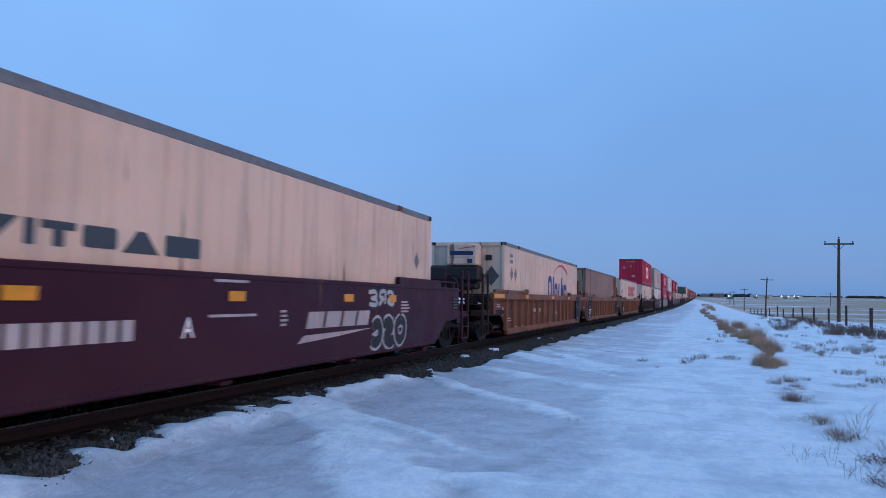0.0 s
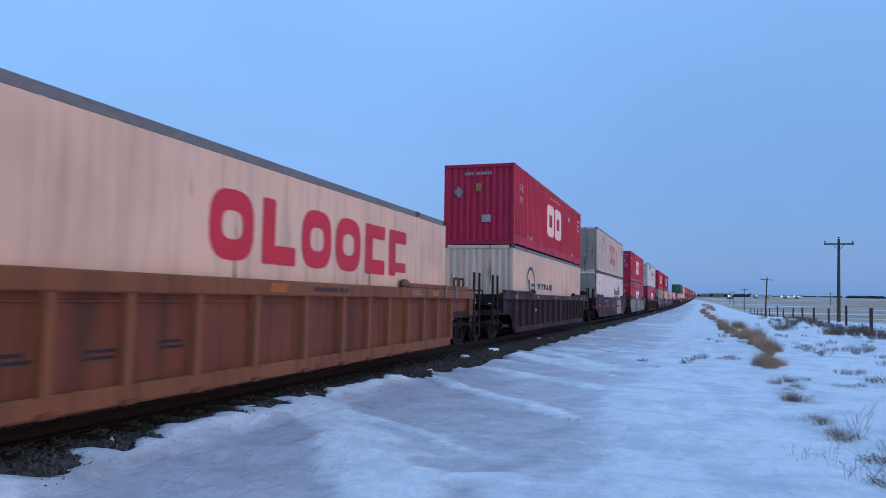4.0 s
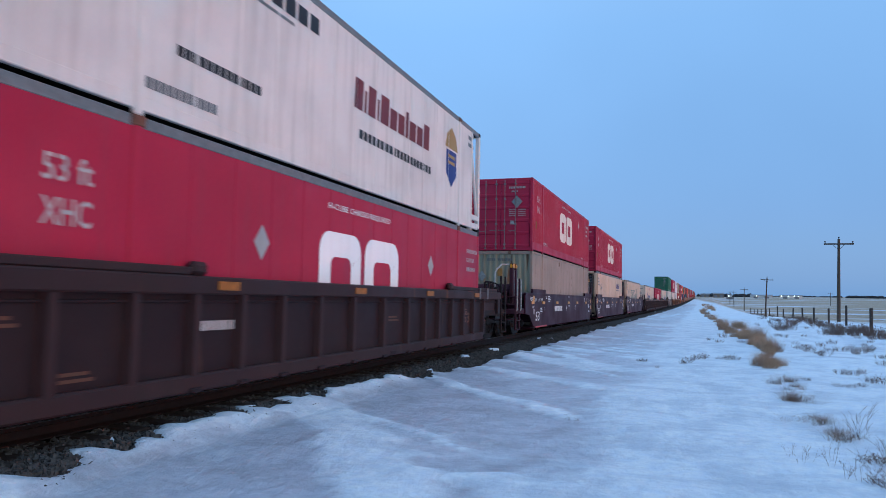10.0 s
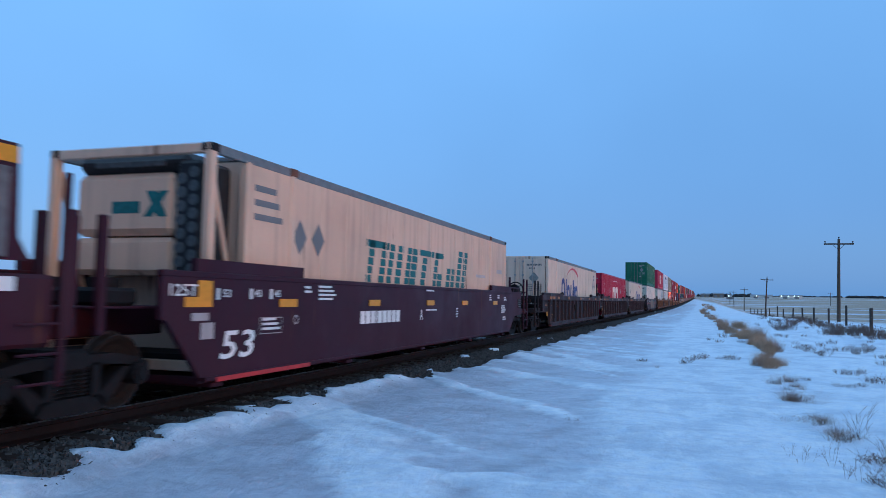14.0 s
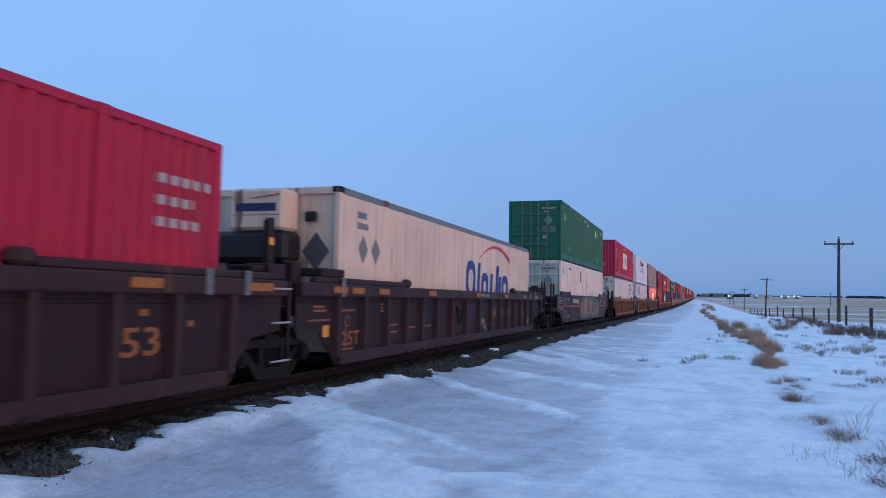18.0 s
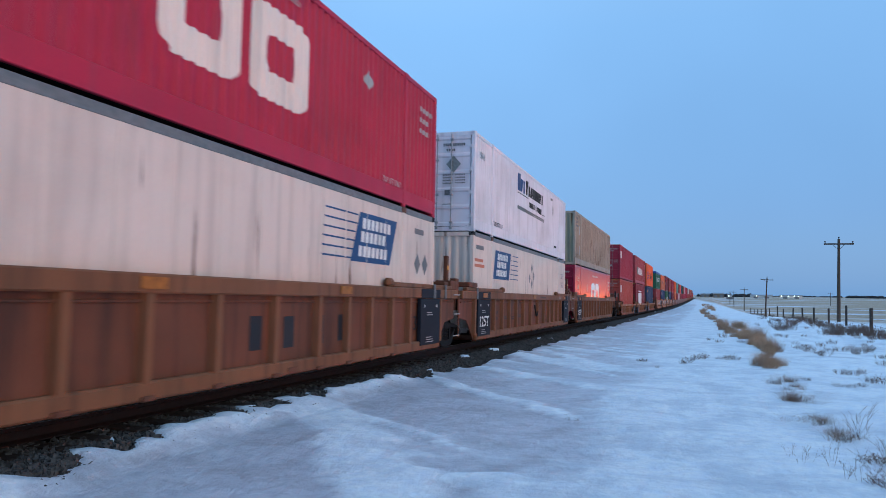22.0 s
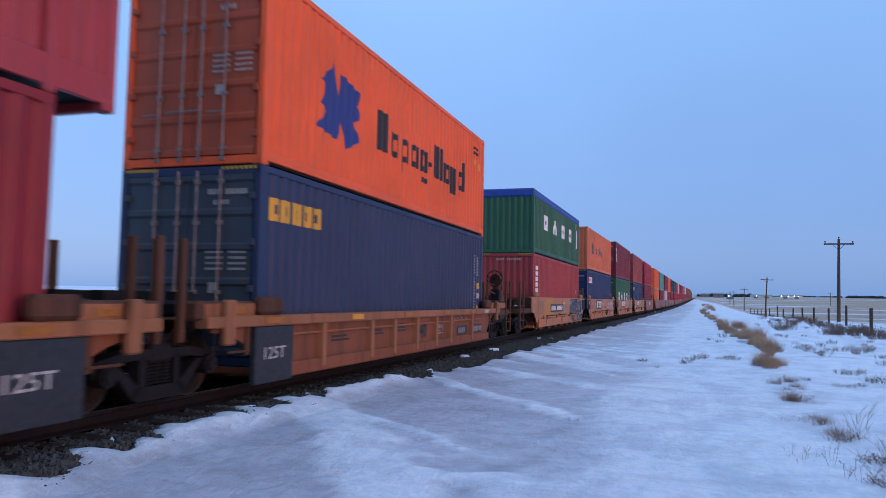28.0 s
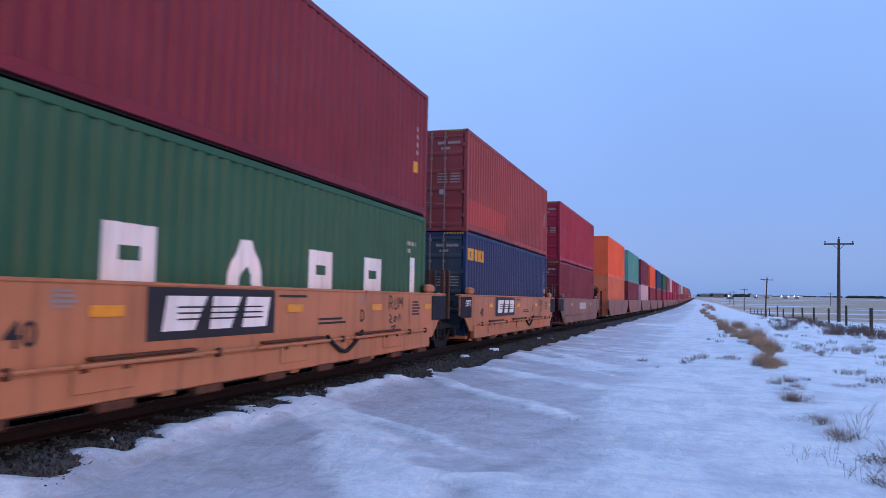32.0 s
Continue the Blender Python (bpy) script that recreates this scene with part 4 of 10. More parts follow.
def end_gear(car, y_c, sy, reach, mat_, z_deck, sep_, brake, train_s, maroon=False, ribbed=False):
    """What stands on the platform over a bogie: deck, steps, ladder, brake wheel, coupler, hoses."""
    y1 = y_c + sy * reach
    part("centre_sill", cbox(-0.34, 0.34, min(y_c - sy * 0.4, y1), max(y_c - sy * 0.4, y1), 0.78, z_deck - 0.03, 0.02), mat_, car)
    part("deck_plate", cbox(-1.15, 1.15, min(y_c + sy * 0.35, y1), max(y_c + sy * 0.35, y1), z_deck - 0.03, z_deck, 0.01), mat_, car)
    if sep_:
        part("bulkhead", cbox(-1.28, 1.28, y_c + sy * 0.10 - 0.05, y_c + sy * 0.10 + 0.05, 0.45, z_deck + 0.32, 0.015), mat_, car)
    if not sep_:
        # guide posts that stand between two articulated wells
        for x in (-1.18, -0.8, 0.8, 1.18) if not ribbed else ():
            part("guide_post", cbox(x - 0.045, x + 0.045, y1 - sy * 0.10 - 0.05, y1 - sy * 0.10 + 0.05, z_deck - 0.3, z_deck + 0.95, 0.012), mat_, car)
        def casting():
            bm = cbox(-1.12, 1.12, -0.25, 0.25, 0, 0.20, 0.04)
            for x in (-0.7, 0.2, 0.85):
                box(bm, x - 0.09, x + 0.09, -0.16, 0.16, 0.19, 0.31)
            return bm
        part("pivot", mesh_of("pivot", casting), STEEL_DARK, car, at=pose(0, y1 - sy * 0.5, z_deck))
        return
    part("coupler", cbox(-0.13, 0.13, min(y1 - sy * 0.2, y1 + sy * 0.62), max(y1 - sy * 0.2, y1 + sy * 0.62), 0.74, 0.99, 0.04), STEEL_DARK, car, "cast knuckle coupler")
    bm = cbox(-0.21, 0.21, min(y1 + sy * 0.5, y1 + sy * 0.74), max(y1 + sy * 0.5, y1 + sy * 0.74), 0.70, 1.02, 0.06)
    part("knuckle", bm, STEEL_DARK, car)
    handrail(car, [(0.35, y1 + sy * 0.02, 0.80), (0.40, y1 + sy * 0.25, 0.45), (0.30, y1 + sy * 0.5, 0.32), (0.18, y1 + sy * 0.68, 0.5)], RUBBER, "air_hose", 0.028)
    handrail(car, [(-1.3, y1 - sy * 0.02, 0.62), (-1.3, y1 + sy * 0.06, 0.62), (1.3, y1 + sy * 0.06, 0.62), (1.3, y1 - sy * 0.02, 0.62)], mat_, "uncoupling_lever", 0.018)
    pale = maroon and sy < 0
    for sx in (-1, 1):
        # corner ladder: two tall uprights and three treads
        ua, ub = y1 - sy * 0.06, y1 - sy * 0.64
        for yu in (ua, ub):
            part("ladder_upright", mesh_of(("ladder_upright", z_deck), lambda: cbox(-0.03, 0.03, -0.036, 0.036, 0.24, z_deck + 0.90, 0.012)), mat_, car, at=pose(sx * 1.37, yu, 0))
            if pale and sx > 0:
                handrail(car, [(1.40, yu, 0.92), (1.435, yu, 0.95), (1.435, yu, 2.0), (1.40, yu, 2.03)], DULLP, "grab_iron", 0.024, "pale upright grab iron")
        for z in (0.27, 0.57, 0.87) if sx > 0 else ():
            part("tread", mesh_of("ladder_tread", lambda: cbox(-0.045, 0.045, -0.25, 0.25, -0.014, 0.014, 0.006)), mat_, car, at=pose(sx * 1.37, (ua + ub) / 2, z))
        part("deck_beam", cbox(sx * 1.02, sx * 1.36, min(y_c + sy * 0.3, y1), max(y_c + sy * 0.3, y1), 0.80, 0.98, 0.02), mat_, car)
    handrail(car, [(1.05, y1 - sy * 0.05, z_deck), (1.05, y1 - sy * 0.05, z_deck + 0.42), (0.45, y1 - sy * 0.05, z_deck + 0.42), (0.45, y1 - sy * 0.05, z_deck)], mat_, "end_rail", 0.022)
    part("brake_cylinder", rod(bmesh.new(), (-0.75, y_c + sy * (reach * 0.45), z_deck + 0.16), (-0.1, y_c + sy * (reach * 0.45), z_deck + 0.16), 0.14, 14), BLACK, car, "black air reservoir")
    part("step_plate", cbox(0.55, 1.30, min(y_c + sy * 1.9, y1 - sy * 0.7), max(y_c + sy * 1.9, y1 - sy * 0.7), z_deck + 0.22, z_deck + 0.26, 0.008), mat_, car)
    for k_, (xa, xb, qa, qb, za, zb) in enumerate(((0.62, 0.98, 2.0, 2.35, 0.0, 0.20), (-0.15, 0.25, 2.2, 2.8, 0.0, 0.34))):
        part("valve_box", cbox(xa, xb, min(y_c + sy * qa, y_c + sy * qb), max(y_c + sy * qa, y_c + sy * qb), z_deck + za, z_deck + zb, 0.03), STEEL_DARK, car)
    handrail(car, [(0.50, y_c + sy * 0.4, z_deck + 0.12), (0.95, y1 - sy * 1.1, z_deck + 0.14), (0.3, y1 - sy * 0.1, z_deck + 0.06)], STEEL_DARK, "brake_pipe", 0.022)
    if brake and z_deck < 1.1:
        # tall rusty stand with the wheel turned towards the load
        bx, yb, cz, r_ = 0.92, y_c + 2.86, 2.0, 0.26
        part("brake_stand", cbox(bx - 0.16, bx + 0.16, yb - 0.16, yb + 0.14, z_deck, z_deck + 0.62, 0.04), STEEL_DARK, car)
        part("bracket", prism(bmesh.new(), [(yb + 0.10, z_deck + 0.02), (yb + 0.78, z_deck + 0.02), (yb + 0.80, z_deck + 0.22), (yb + 0.48, z_deck + 0.58), (yb + 0.10, z_deck + 0.62)], bx + 0.08, bx + 0.12), mat_, car)
        part("gear_case", rod(bmesh.new(), (bx, yb - 0.12, cz - 0.04), (bx, yb + 0.16, cz - 0.04), 0.20, 14), REDRUST, car, "rusty hand-brake gear case")
        part("gear_cover", rod(bmesh.new(), (bx, yb + 0.16, cz - 0.04), (bx, yb + 0.36, cz - 0.08), 0.17, 12), mat_, car)
        part("case_foot", cbox(bx - 0.10, bx + 0.12, yb - 0.06, yb + 0.30, z_deck + 0.60, cz - 0.10, 0.03), REDRUST, car)
        part("brake_wheel", torus(r_, 0.017), STEEL_DARK, car, "spoked hand-brake wheel rim", at=pose(bx, yb - 0.20, cz))
        for i in range(4):
            part("spoke", mesh_of(("spoke", r_), lambda: rod(bmesh.new(), (-r_, 0, 0), (r_, 0, 0), 0.011, 5)), STEEL_DARK, car, at=pose(bx, yb - 0.20, cz, 0, 17 + 45 * i, 0))
        part("wheel_hub", rod(bmesh.new(), (bx, yb - 0.24, cz), (bx, yb - 0.10, cz), 0.05, 8), STEEL_DARK, car)
        part("hand_post", cbox(bx + 0.02, bx + 0.10, yb + 0.50, yb + 0.56, z_deck, 2.24, 0.01), mat_, car)
        handrail(car, [(bx + 0.06, yb + 0.56, 2.22), (bx + 0.06, yb + 0.70, 2.22), (bx + 0.06, yb + 0.70, 1.75)], mat_, "grab_rail", 0.014)
        for q in (1.28, 1.72):
            part("hand_post", cbox(bx - 0.03, bx + 0.03, y_c + q - 0.035, y_c + q + 0.035, z_deck + 0.1, 1.86, 0.01), mat_, car)
            handrail(car, [(bx, y_c + q, 1.84), (bx, y_c + q - 0.14, 1.84), (bx, y_c + q - 0.14, 1.38), (bx, y_c + q, 1.38)], mat_, "grab_rail", 0.012)
        handrail(car, [(bx, y_c + 1.74, 1.80), (bx, yb - 0.16, 1.78)], mat_, "stay", 0.014)
        handrail(car, [(bx, y_c + 1.74, 1.58), (bx, yb - 0.16, 1.50)], mat_, "stay", 0.03)
    elif brake:
        bx = 0.92 if sy > 0 else 0.55
        yb = y1 - sy * 0.22
        cz, r_ = z_deck + (0.52 if sy > 0 else 0.38), 0.28 if sy > 0 else 0.35
        part("brake_stand", cbox(bx - 0.22, bx + 0.14, yb - 0.20, yb + 0.14, z_deck, z_deck + 0.60, 0.04), STEEL_DARK, car)
        part("bracket", prism(bmesh.new(), [(yb - sy * 0.16, z_deck), (yb - sy * 0.62, z_deck), (yb - sy * 0.50, z_deck + 0.32), (yb - sy * 0.16, z_deck + 0.52)], bx - 0.08, bx - 0.04), mat_, car)
        part("gear_case", rod(bmesh.new(), (bx, yb - sy * 0.02, cz), (bx, yb + sy * 0.16, cz), 0.20, 14), STEEL_DARK, car, "dark hand-brake gear case")
        yw = yb + sy * 0.26
        part("brake_wheel", torus(r_, 0.024), STEEL_DARK, car, "spoked hand-brake wheel rim", at=pose(bx, yw, cz))
        for i in range(3):
            a = i * math.pi / 3 + 0.3
            part("spoke", mesh_of(("spoke", r_), lambda: rod(bmesh.new(), (-r_, 0, 0), (r_, 0, 0), 0.013, 5)), STEEL_DARK, car, at=pose(bx, yw, cz, 0, math.degrees(a), 0))
        part("wheel_hub", rod(bmesh.new(), (bx, yw + sy * 0.04, cz), (bx, yw - sy * 0.12, cz), 0.05, 8), STEEL_DARK, car)
        part("hand_post", cbox(bx - 0.20, bx - 0.13, yb - 0.05, yb + 0.02, z_deck, z_deck + (0.98 if sy > 0 else 0.55), 0.01), mat_, car)
    if maroon and sy < 0:
        # guide towers with amber tips, a bent pipe and the gear before the box
        for q, w_ in ((-2.12, 0.13), (-1.66, 0.09)):
            tw = part("guide_tower", cbox(0.94, 1.06, y_c + q - w_, y_c + q + w_, z_deck, 2.62, 0.012), mat_, car)
            part("amber_tip", cbox(0.96, 1.04, y_c + q - w_ - 0.008, y_c + q - w_ - 0.001, 2.46, 2.60, 0.002), AMBER, tw)
            part("amber_tip", cbox(1.061, 1.068, y_c + q - w_ + 0.01, y_c + q + w_ - 0.01, 2.46, 2.60, 0.002), AMBER, tw)
        part("guide_face", cbox(0.97, 1.03, y_c - 1.93, y_c - 1.80, 1.45, 2.40, 0.005), GREYM, car, "worn pale guide plate")
        handrail(car, [(0.62, y_c - 3.12, z_deck), (0.62, y_c - 3.10, 2.20), (0.64, y_c - 2.98, 2.36), (0.70, y_c - 2.45, 2.57), (0.95, y_c - 2.14, 2.58)], DULLP, "bent_pipe", 0.03, "pale bent pipe")
        part("gear_housing", cbox(0.62, 1.20, y_c - 1.72, y_c - 0.75, z_deck, 1.58, 0.06), mat_, car)
        part("hose_coupling", cbox(0.36, 0.46, y1 - 0.42, y1 - 0.30, 0.66, 0.80, 0.03), RED_TAG, car, "red hose coupling")
    part("snow_patch", mound(0.95, 0.55, 0.20, 3), SNOWM, car, "snow caught on the deck", at=pose(0.05, y_c + sy * reach * 0.50, z_deck - 0.01))


def torus(R, r, seg=20, sides=6):
    bm = bmesh.new()
    rings = []
    for i in range(seg):
        a = 2 * math.pi * i / seg
        rings.append([bm.verts.new(((R + r * math.cos(q)) * math.cos(a), r * math.sin(q), (R + r * math.cos(q)) * math.sin(a))) for q in [2 * math.pi * k_ / sides for k_ in range(sides)]])
    for i in range(seg):
        p_, q_ = rings[i], rings[(i + 1) % seg]
        for k_ in range(sides):
            j = (k_ + 1) % sides
            bm.faces.new((p_[k_], p_[j], q_[j], q_[k_]))
    return bm


SNOWM = plain("settled_snow", (0.82, 0.85, 0.90), 0.75, 0, 0.06, 9.0, 0.3)


def mound(rx, ry, h, seed):
    bm = bmesh.new()
    n_, k_ = 14, 4
    rings = []
    rg = random.Random(seed)
    wob = [rg.uniform(0.75, 1.2) for _ in range(n_)]
    for j in range(k_):
        t = j / k_
        rings.append([bm.verts.new((rx * (1 - t) * wob[i] * math.cos(2 * math.pi * i / n_), ry * (1 - t) * wob[i] * math.sin(2 * math.pi * i / n_), h * (1 - (1 - t) ** 2))) for i in range(n_)])
    top = bm.verts.new((0, 0, h))
    for a, b_ in zip(rings, rings[1:]):
        for i in range(n_):
            j = (i + 1) % n_
            bm.faces.new((a[i], a[j], b_[j], b_[i]))
    for i in range(n_):
        bm.faces.new((rings[-1][i], rings[-1][(i + 1) % n_], top))
    bm.faces.new(rings[0][::-1])
    return bm


DULLP = plain("pale_worn_paint", (0.34, 0.32, 0.31), 0.6)
NAVYL = plain("blue_black_paint", (0.022, 0.027, 0.036), 0.6)


def tube(path, r, seg=8):
    """One bent tube along a path of points."""
    bm = bmesh.new()
    rings = []
    for i, p_ in enumerate(path):
        d = (Vector(path[min(i + 1, len(path) - 1)]) - Vector(path[max(i - 1, 0)])).normalized()
        u = d.orthogonal().normalized() if not rings else (u - d * u.dot(d)).normalized()
        v = d.cross(u)
        rings.append([bm.verts.new(Vector(p_) + r * (math.cos(a) * u + math.sin(a) * v)) for a in [2 * math.pi * q / seg for q in range(seg)]])
    for a, b_ in zip(rings, rings[1:]):
        for i in range(seg):
            bm.faces.new((a[i], a[(i + 1) % seg], b_[(i + 1) % seg], b_[i]))
    bm.faces.new(rings[0][::-1])
    bm.faces.new(rings[-1])
    return bm


def cable(pts, r=0.028):
    """A slack black hose that hangs from the car's side."""
    def do(car, length, kind):
        path = []
        for i in range(17):
            t = i / 16
            y = pts[0][0] + (pts[1][0] - pts[0][0]) * t
            z = pts[0][1] + (pts[1][1] - pts[0][1]) * t - pts[2] * (1 - abs(2 * t - 1) ** 1.5)
            path.append((FACE[kind] + 0.07, y - length / 2, z))
        part("hose", tube(path, r), RUBBER, car, "slack black hose")
    return do


def sill_fittings(car, length, kind):
    """Ledges, flaps and pipe clips along the sill of a smooth-sided 40-foot car."""
    for y0, y1 in ((1.84, 3.47), (4.92, 6.75), (8.01, 10.12)):
        part("sill_ledge", cbox(1.392, 1.47, y0 - length / 2, y1 - length / 2, 0.635, 0.675, 0.012), SOIL_TAN, car, "rust-brown ledge over the sill")
        part("ledge_pipe", rod(bmesh.new(), (1.49, y0 - 0.2 - length / 2, 0.60), (1.49, y1 + 0.1 - length / 2, 0.60), 0.024, 8), C_TANO, car)
    for y0 in (1.62, 5.40, 9.2):
        flap = part("sill_flap", cbox(1.432, 1.452, y0 - length / 2, y0 + 0.84 - length / 2, 0.33, 0.57, 0.008), C_TANO, car, "tan hinged flap on the sill")
        for q in (0.14, 0.70):
            part("flap_hinge", mesh_of("flap_hinge", lambda: cbox(-0.002, 0.018, -0.05, 0.05, -0.025, 0.025, 0.006)), SOIL_TAN, flap, at=pose(1.452, y0 + q - length / 2, 0.555))
    for y_ in (0.9, 3.9, 7.4, 10.6, 11.6):
        part("pipe_clip", mesh_of("pipe_clip", lambda: cbox(-0.03, 0.03, -0.035, 0.035, -0.06, 0.05, 0.012)), SOIL_TAN, car, at=pose(1.458, y_ - length / 2, 0.60))


def well_car(kind, length, near_gap, far_gap, body, s, label, dark=None, marks=(), trim=None, brake=1, soiled=None):
    """kind: plain (high smooth side), rib (high ribbed side), low (low ribbed side), pan (smooth side over a sill).
    near_gap, far_gap: to the next box; over 5 m the car ends in a coupler there, else it shares a bogie."""
    car = thing("well_car", label, "well car", "cars of the train")
    hl = length / 2
    trim = trim or body
    seps = (near_gap > 5, far_gap > 5)
    gaps = (near_gap, far_gap)
    deck = {"plain": 1.16, "rib": 1.16, "low": 1.02, "pan": 1.08}[kind]
    out = [1.62 if kind != "pan" else 1.05, 1.62 if kind != "pan" else 1.05]
    if kind in ("rib", "low"):
        out = [(w_ if kind == "rib" else 2.75) if q else min(1.5, g / 2 - 0.12) for q, g, w_ in zip(seps, gaps, (2.0, 2.15))]
    else:
        out = [min(o, g / 2 - 0.10) for o, g in zip(out, gaps)]
        if kind == "plain" and seps[1]:
            out[1] = 2.0
    for sx in (-1, 1):
        X = lambda a, b_: (min(sx * a, sx * b_), max(sx * a, sx * b_))
        if kind == "plain":
            if not seps[0]:
                out[0] = 0.95
            if not seps[1]:
                out[1] = 0.37
            low = [(-hl - out[0], 0.80), (-hl - 0.95, 0.74), (-hl - 0.20, 0.30)] if seps[0] else [(-hl - 0.95, 1.02), (-hl - 0.86, 1.00), (-hl - 0.20, 0.30)]
            high = [(hl + 0.20, 0.30), (hl + 0.95, 0.74), (hl + out[1], 0.80)] if seps[1] else [(hl - 0.12, 0.30), (hl + 0.36, 0.80), (hl + 0.37, 0.84)]
            pts = low + high + [(hl + out[1], 1.50), (-hl - out[0], 1.50)]
            part("side_plate", prism(bmesh.new(), pts, *X(1.34, 1.40)), body, car)
            part("top_chord", cbox(*X(1.315, 1.415), -hl - out[0], hl + out[1], 1.50, 1.575, 0.012), trim, car)
            for sy in (-1, 1):
                y0, y1 = sorted((sy * (hl + 0.35), sy * (hl - 2.25)))
                pts = [(y0, 1.576), (y1, 1.576), (y1, 1.73), (y0, 1.73)]
                bm = prism(bmesh.new(), pts, *X(1.325, 1.405))
                part("raised_guard", bm, trim, car)
            if seps[1] and sx > 0:
                part("guard_rail", cbox(*X(1.32, 1.40), hl + 0.352, hl + 1.75, 1.69, 1.728, 0.008), trim, car)
                for q in (0.9, 1.68):
                    part("rail_post", cbox(*X(1.345, 1.375), hl + q - 0.03, hl + q + 0.03, 1.576, 1.69, 0.005), trim, car)
                part("mesh_step", cbox(*X(1.401, 1.412), hl + 1.42, hl + 1.88, 1.02, 1.34, 0.003), STEEL_DARK, car, "dark tread grating")
                for k_ in range(4):
                    part("tread_bar", mesh_of("tread_bar", lambda: cbox(-0.005, 0.005, -0.2, 0.2, -0.012, 0.012, 0.003)), GREYM, car, at=pose(sx * 1.416, hl + 1.65, 1.07 + 0.075 * k_))
            if not seps[1]:
                # tall flared guide towers over the shared bogie
                y_ = hl + 0.78
                tw = part("guide_tower", prism(bmesh.new(), [(y_ - 0.34, 1.576), (y_ + 0.34, 1.576), (y_ + 0.20, 1.78), (y_ + 0.16, 2.62), (y_ - 0.16, 2.62), (y_ - 0.20, 1.78)], *X(1.16, 1.22)), trim, car)
                part("amber_tip", prism(bmesh.new(), [(y_ - 0.155, 2.44), (y_ + 0.155, 2.44), (y_ + 0.15, 2.59), (y_ - 0.15, 2.59)], *X(1.222, 1.228)), AMBER, tw)
                part("guide_face", cbox(*X(1.221, 1.235), y_ - 0.07, y_ + 0.07, 1.60, 2.40, 0.005), GREYM, tw, "worn pale guide plate")
                part("end_casting", cbox(*X(0.75, 1.20), hl + 0.30, hl + 1.45, 0.78, 1.46, 0.04), trim, car)
                part("white_plate", cbox(*X(1.201, 1.209), hl + 0.56, hl + 0.98, 1.30, 1.43, 0.002), WHITE, car)
                part("white_plate", cbox(*X(1.201, 1.209), hl + 0.60, hl + 0.73, 0.92, 1.02, 0.002), WHITE, car)
                part("ladder_post", cbox(*X(1.22, 1.28), hl + 1.45, hl + 1.52, 0.40, 2.45, 0.012), trim, car)
                for z_ in (0.45, 0.72, 1.0):
                    part("rung", rod(bmesh.new(), (sx * 1.25, hl + 1.0, z_), (sx * 1.25, hl + 1.5, z_), 0.016, 6), trim, car)
                for z_ in (0.82, 1.17):
                    part("reflector", cbox(*X(1.401, 1.409), hl + 0.0, hl + 0.31, z_, z_ + 0.205, 0.002), AMBER, car, "square amber reflector")
            part("foot_sill", cbox(*X(1.20, 1.415), -hl - 0.1, hl + 0.1, 0.245, 0.299, 0.01), body, car)
        elif kind == "rib":
            c0, c1 = 1.30, 1.52
            part("top_chord", cbox(*X(1.315, 1.46), -hl - out[0], hl + out[1], c0, c1, 0.02), trim, car)
            low = arch(-hl - 0.1, -hl - out[0], 0.14, 0.86) if seps[0] else [(-hl - 0.1, 0.14), (-hl - 0.75, 0.72), (-hl - out[0], 0.80)]
            high = arch(hl + 0.1, hl + out[1], 0.14, 0.86) if seps[1] else [(hl + 0.1, 0.14), (hl + 0.75, 0.72), (hl + out[1], 0.80)]
            pts = low[::-1] + high + [(hl + out[1], c0), (-hl - out[0], c0)]
            part("side_plate", prism(bmesh.new(), pts, *X(1.315, 1.345)), body, car)
            part("bottom_chord", cbox(*X(1.30, 1.44), -hl - 0.1, hl + 0.1, 0.15, 0.36, 0.025), trim, car)
            part("under_rail", cbox(*X(1.345, 1.38), -hl - out[0] + 0.1, hl + out[1] - 0.1, 1.20, 1.235, 0.008), body, car)
            def ribt():
                bm = bmesh.new()
                a = [bm.verts.new(v) for v in ((0, -0.10, 0.30), (0.092, -0.06, 0.30), (0.092, 0.06, 0.30), (0, 0.10, 0.30))]
                b_ = [bm.verts.new(v) for v in ((0, -0.085, 1.30), (0.100, -0.055, 1.30), (0.100, 0.055, 1.30), (0, 0.085, 1.30))]
                for i in range(4):
                    j = (i + 1) % 4
                    bm.faces.new((a[i], a[j], b_[j], b_[i]))
                bm.faces.new(a[::-1])
                bm.faces.new(b_)
                return bm
            near_half = (-0.18, 0.92, 2.0, 3.03, 4.01, 5.04, 6.19, 7.45)
            FAR_RIBS = (8.82, 10.14, 11.22, 12.20, 13.24, 14.26, 15.24, 16.33)
            for y_ in near_half + FAR_RIBS:
                part("rib", mesh_of("rib", ribt), trim, car, at=pose(sx * 1.345, y_ - hl, 0, 0, 0, 0 if sx > 0 else 180))
                if 2.5 < y_ < 13.6 and sx > 0:
                    part("rib_foot", mesh_of("rib_foot", lambda: cbox(0, 0.13, -0.10, 0.10, 0.15, 0.21, 0.01)), body, car, at=pose(sx * 1.345, y_ - hl, 0, 0, 0, 0 if sx > 0 else 180))
            part("foot_bracket", mesh_of("foot_bracket", lambda: cbox(-0.06, 0.09, -0.14, 0.14, 0.16, 0.27, 0.02)), body, car, at=pose(sx * 1.36, 1.2, 0))
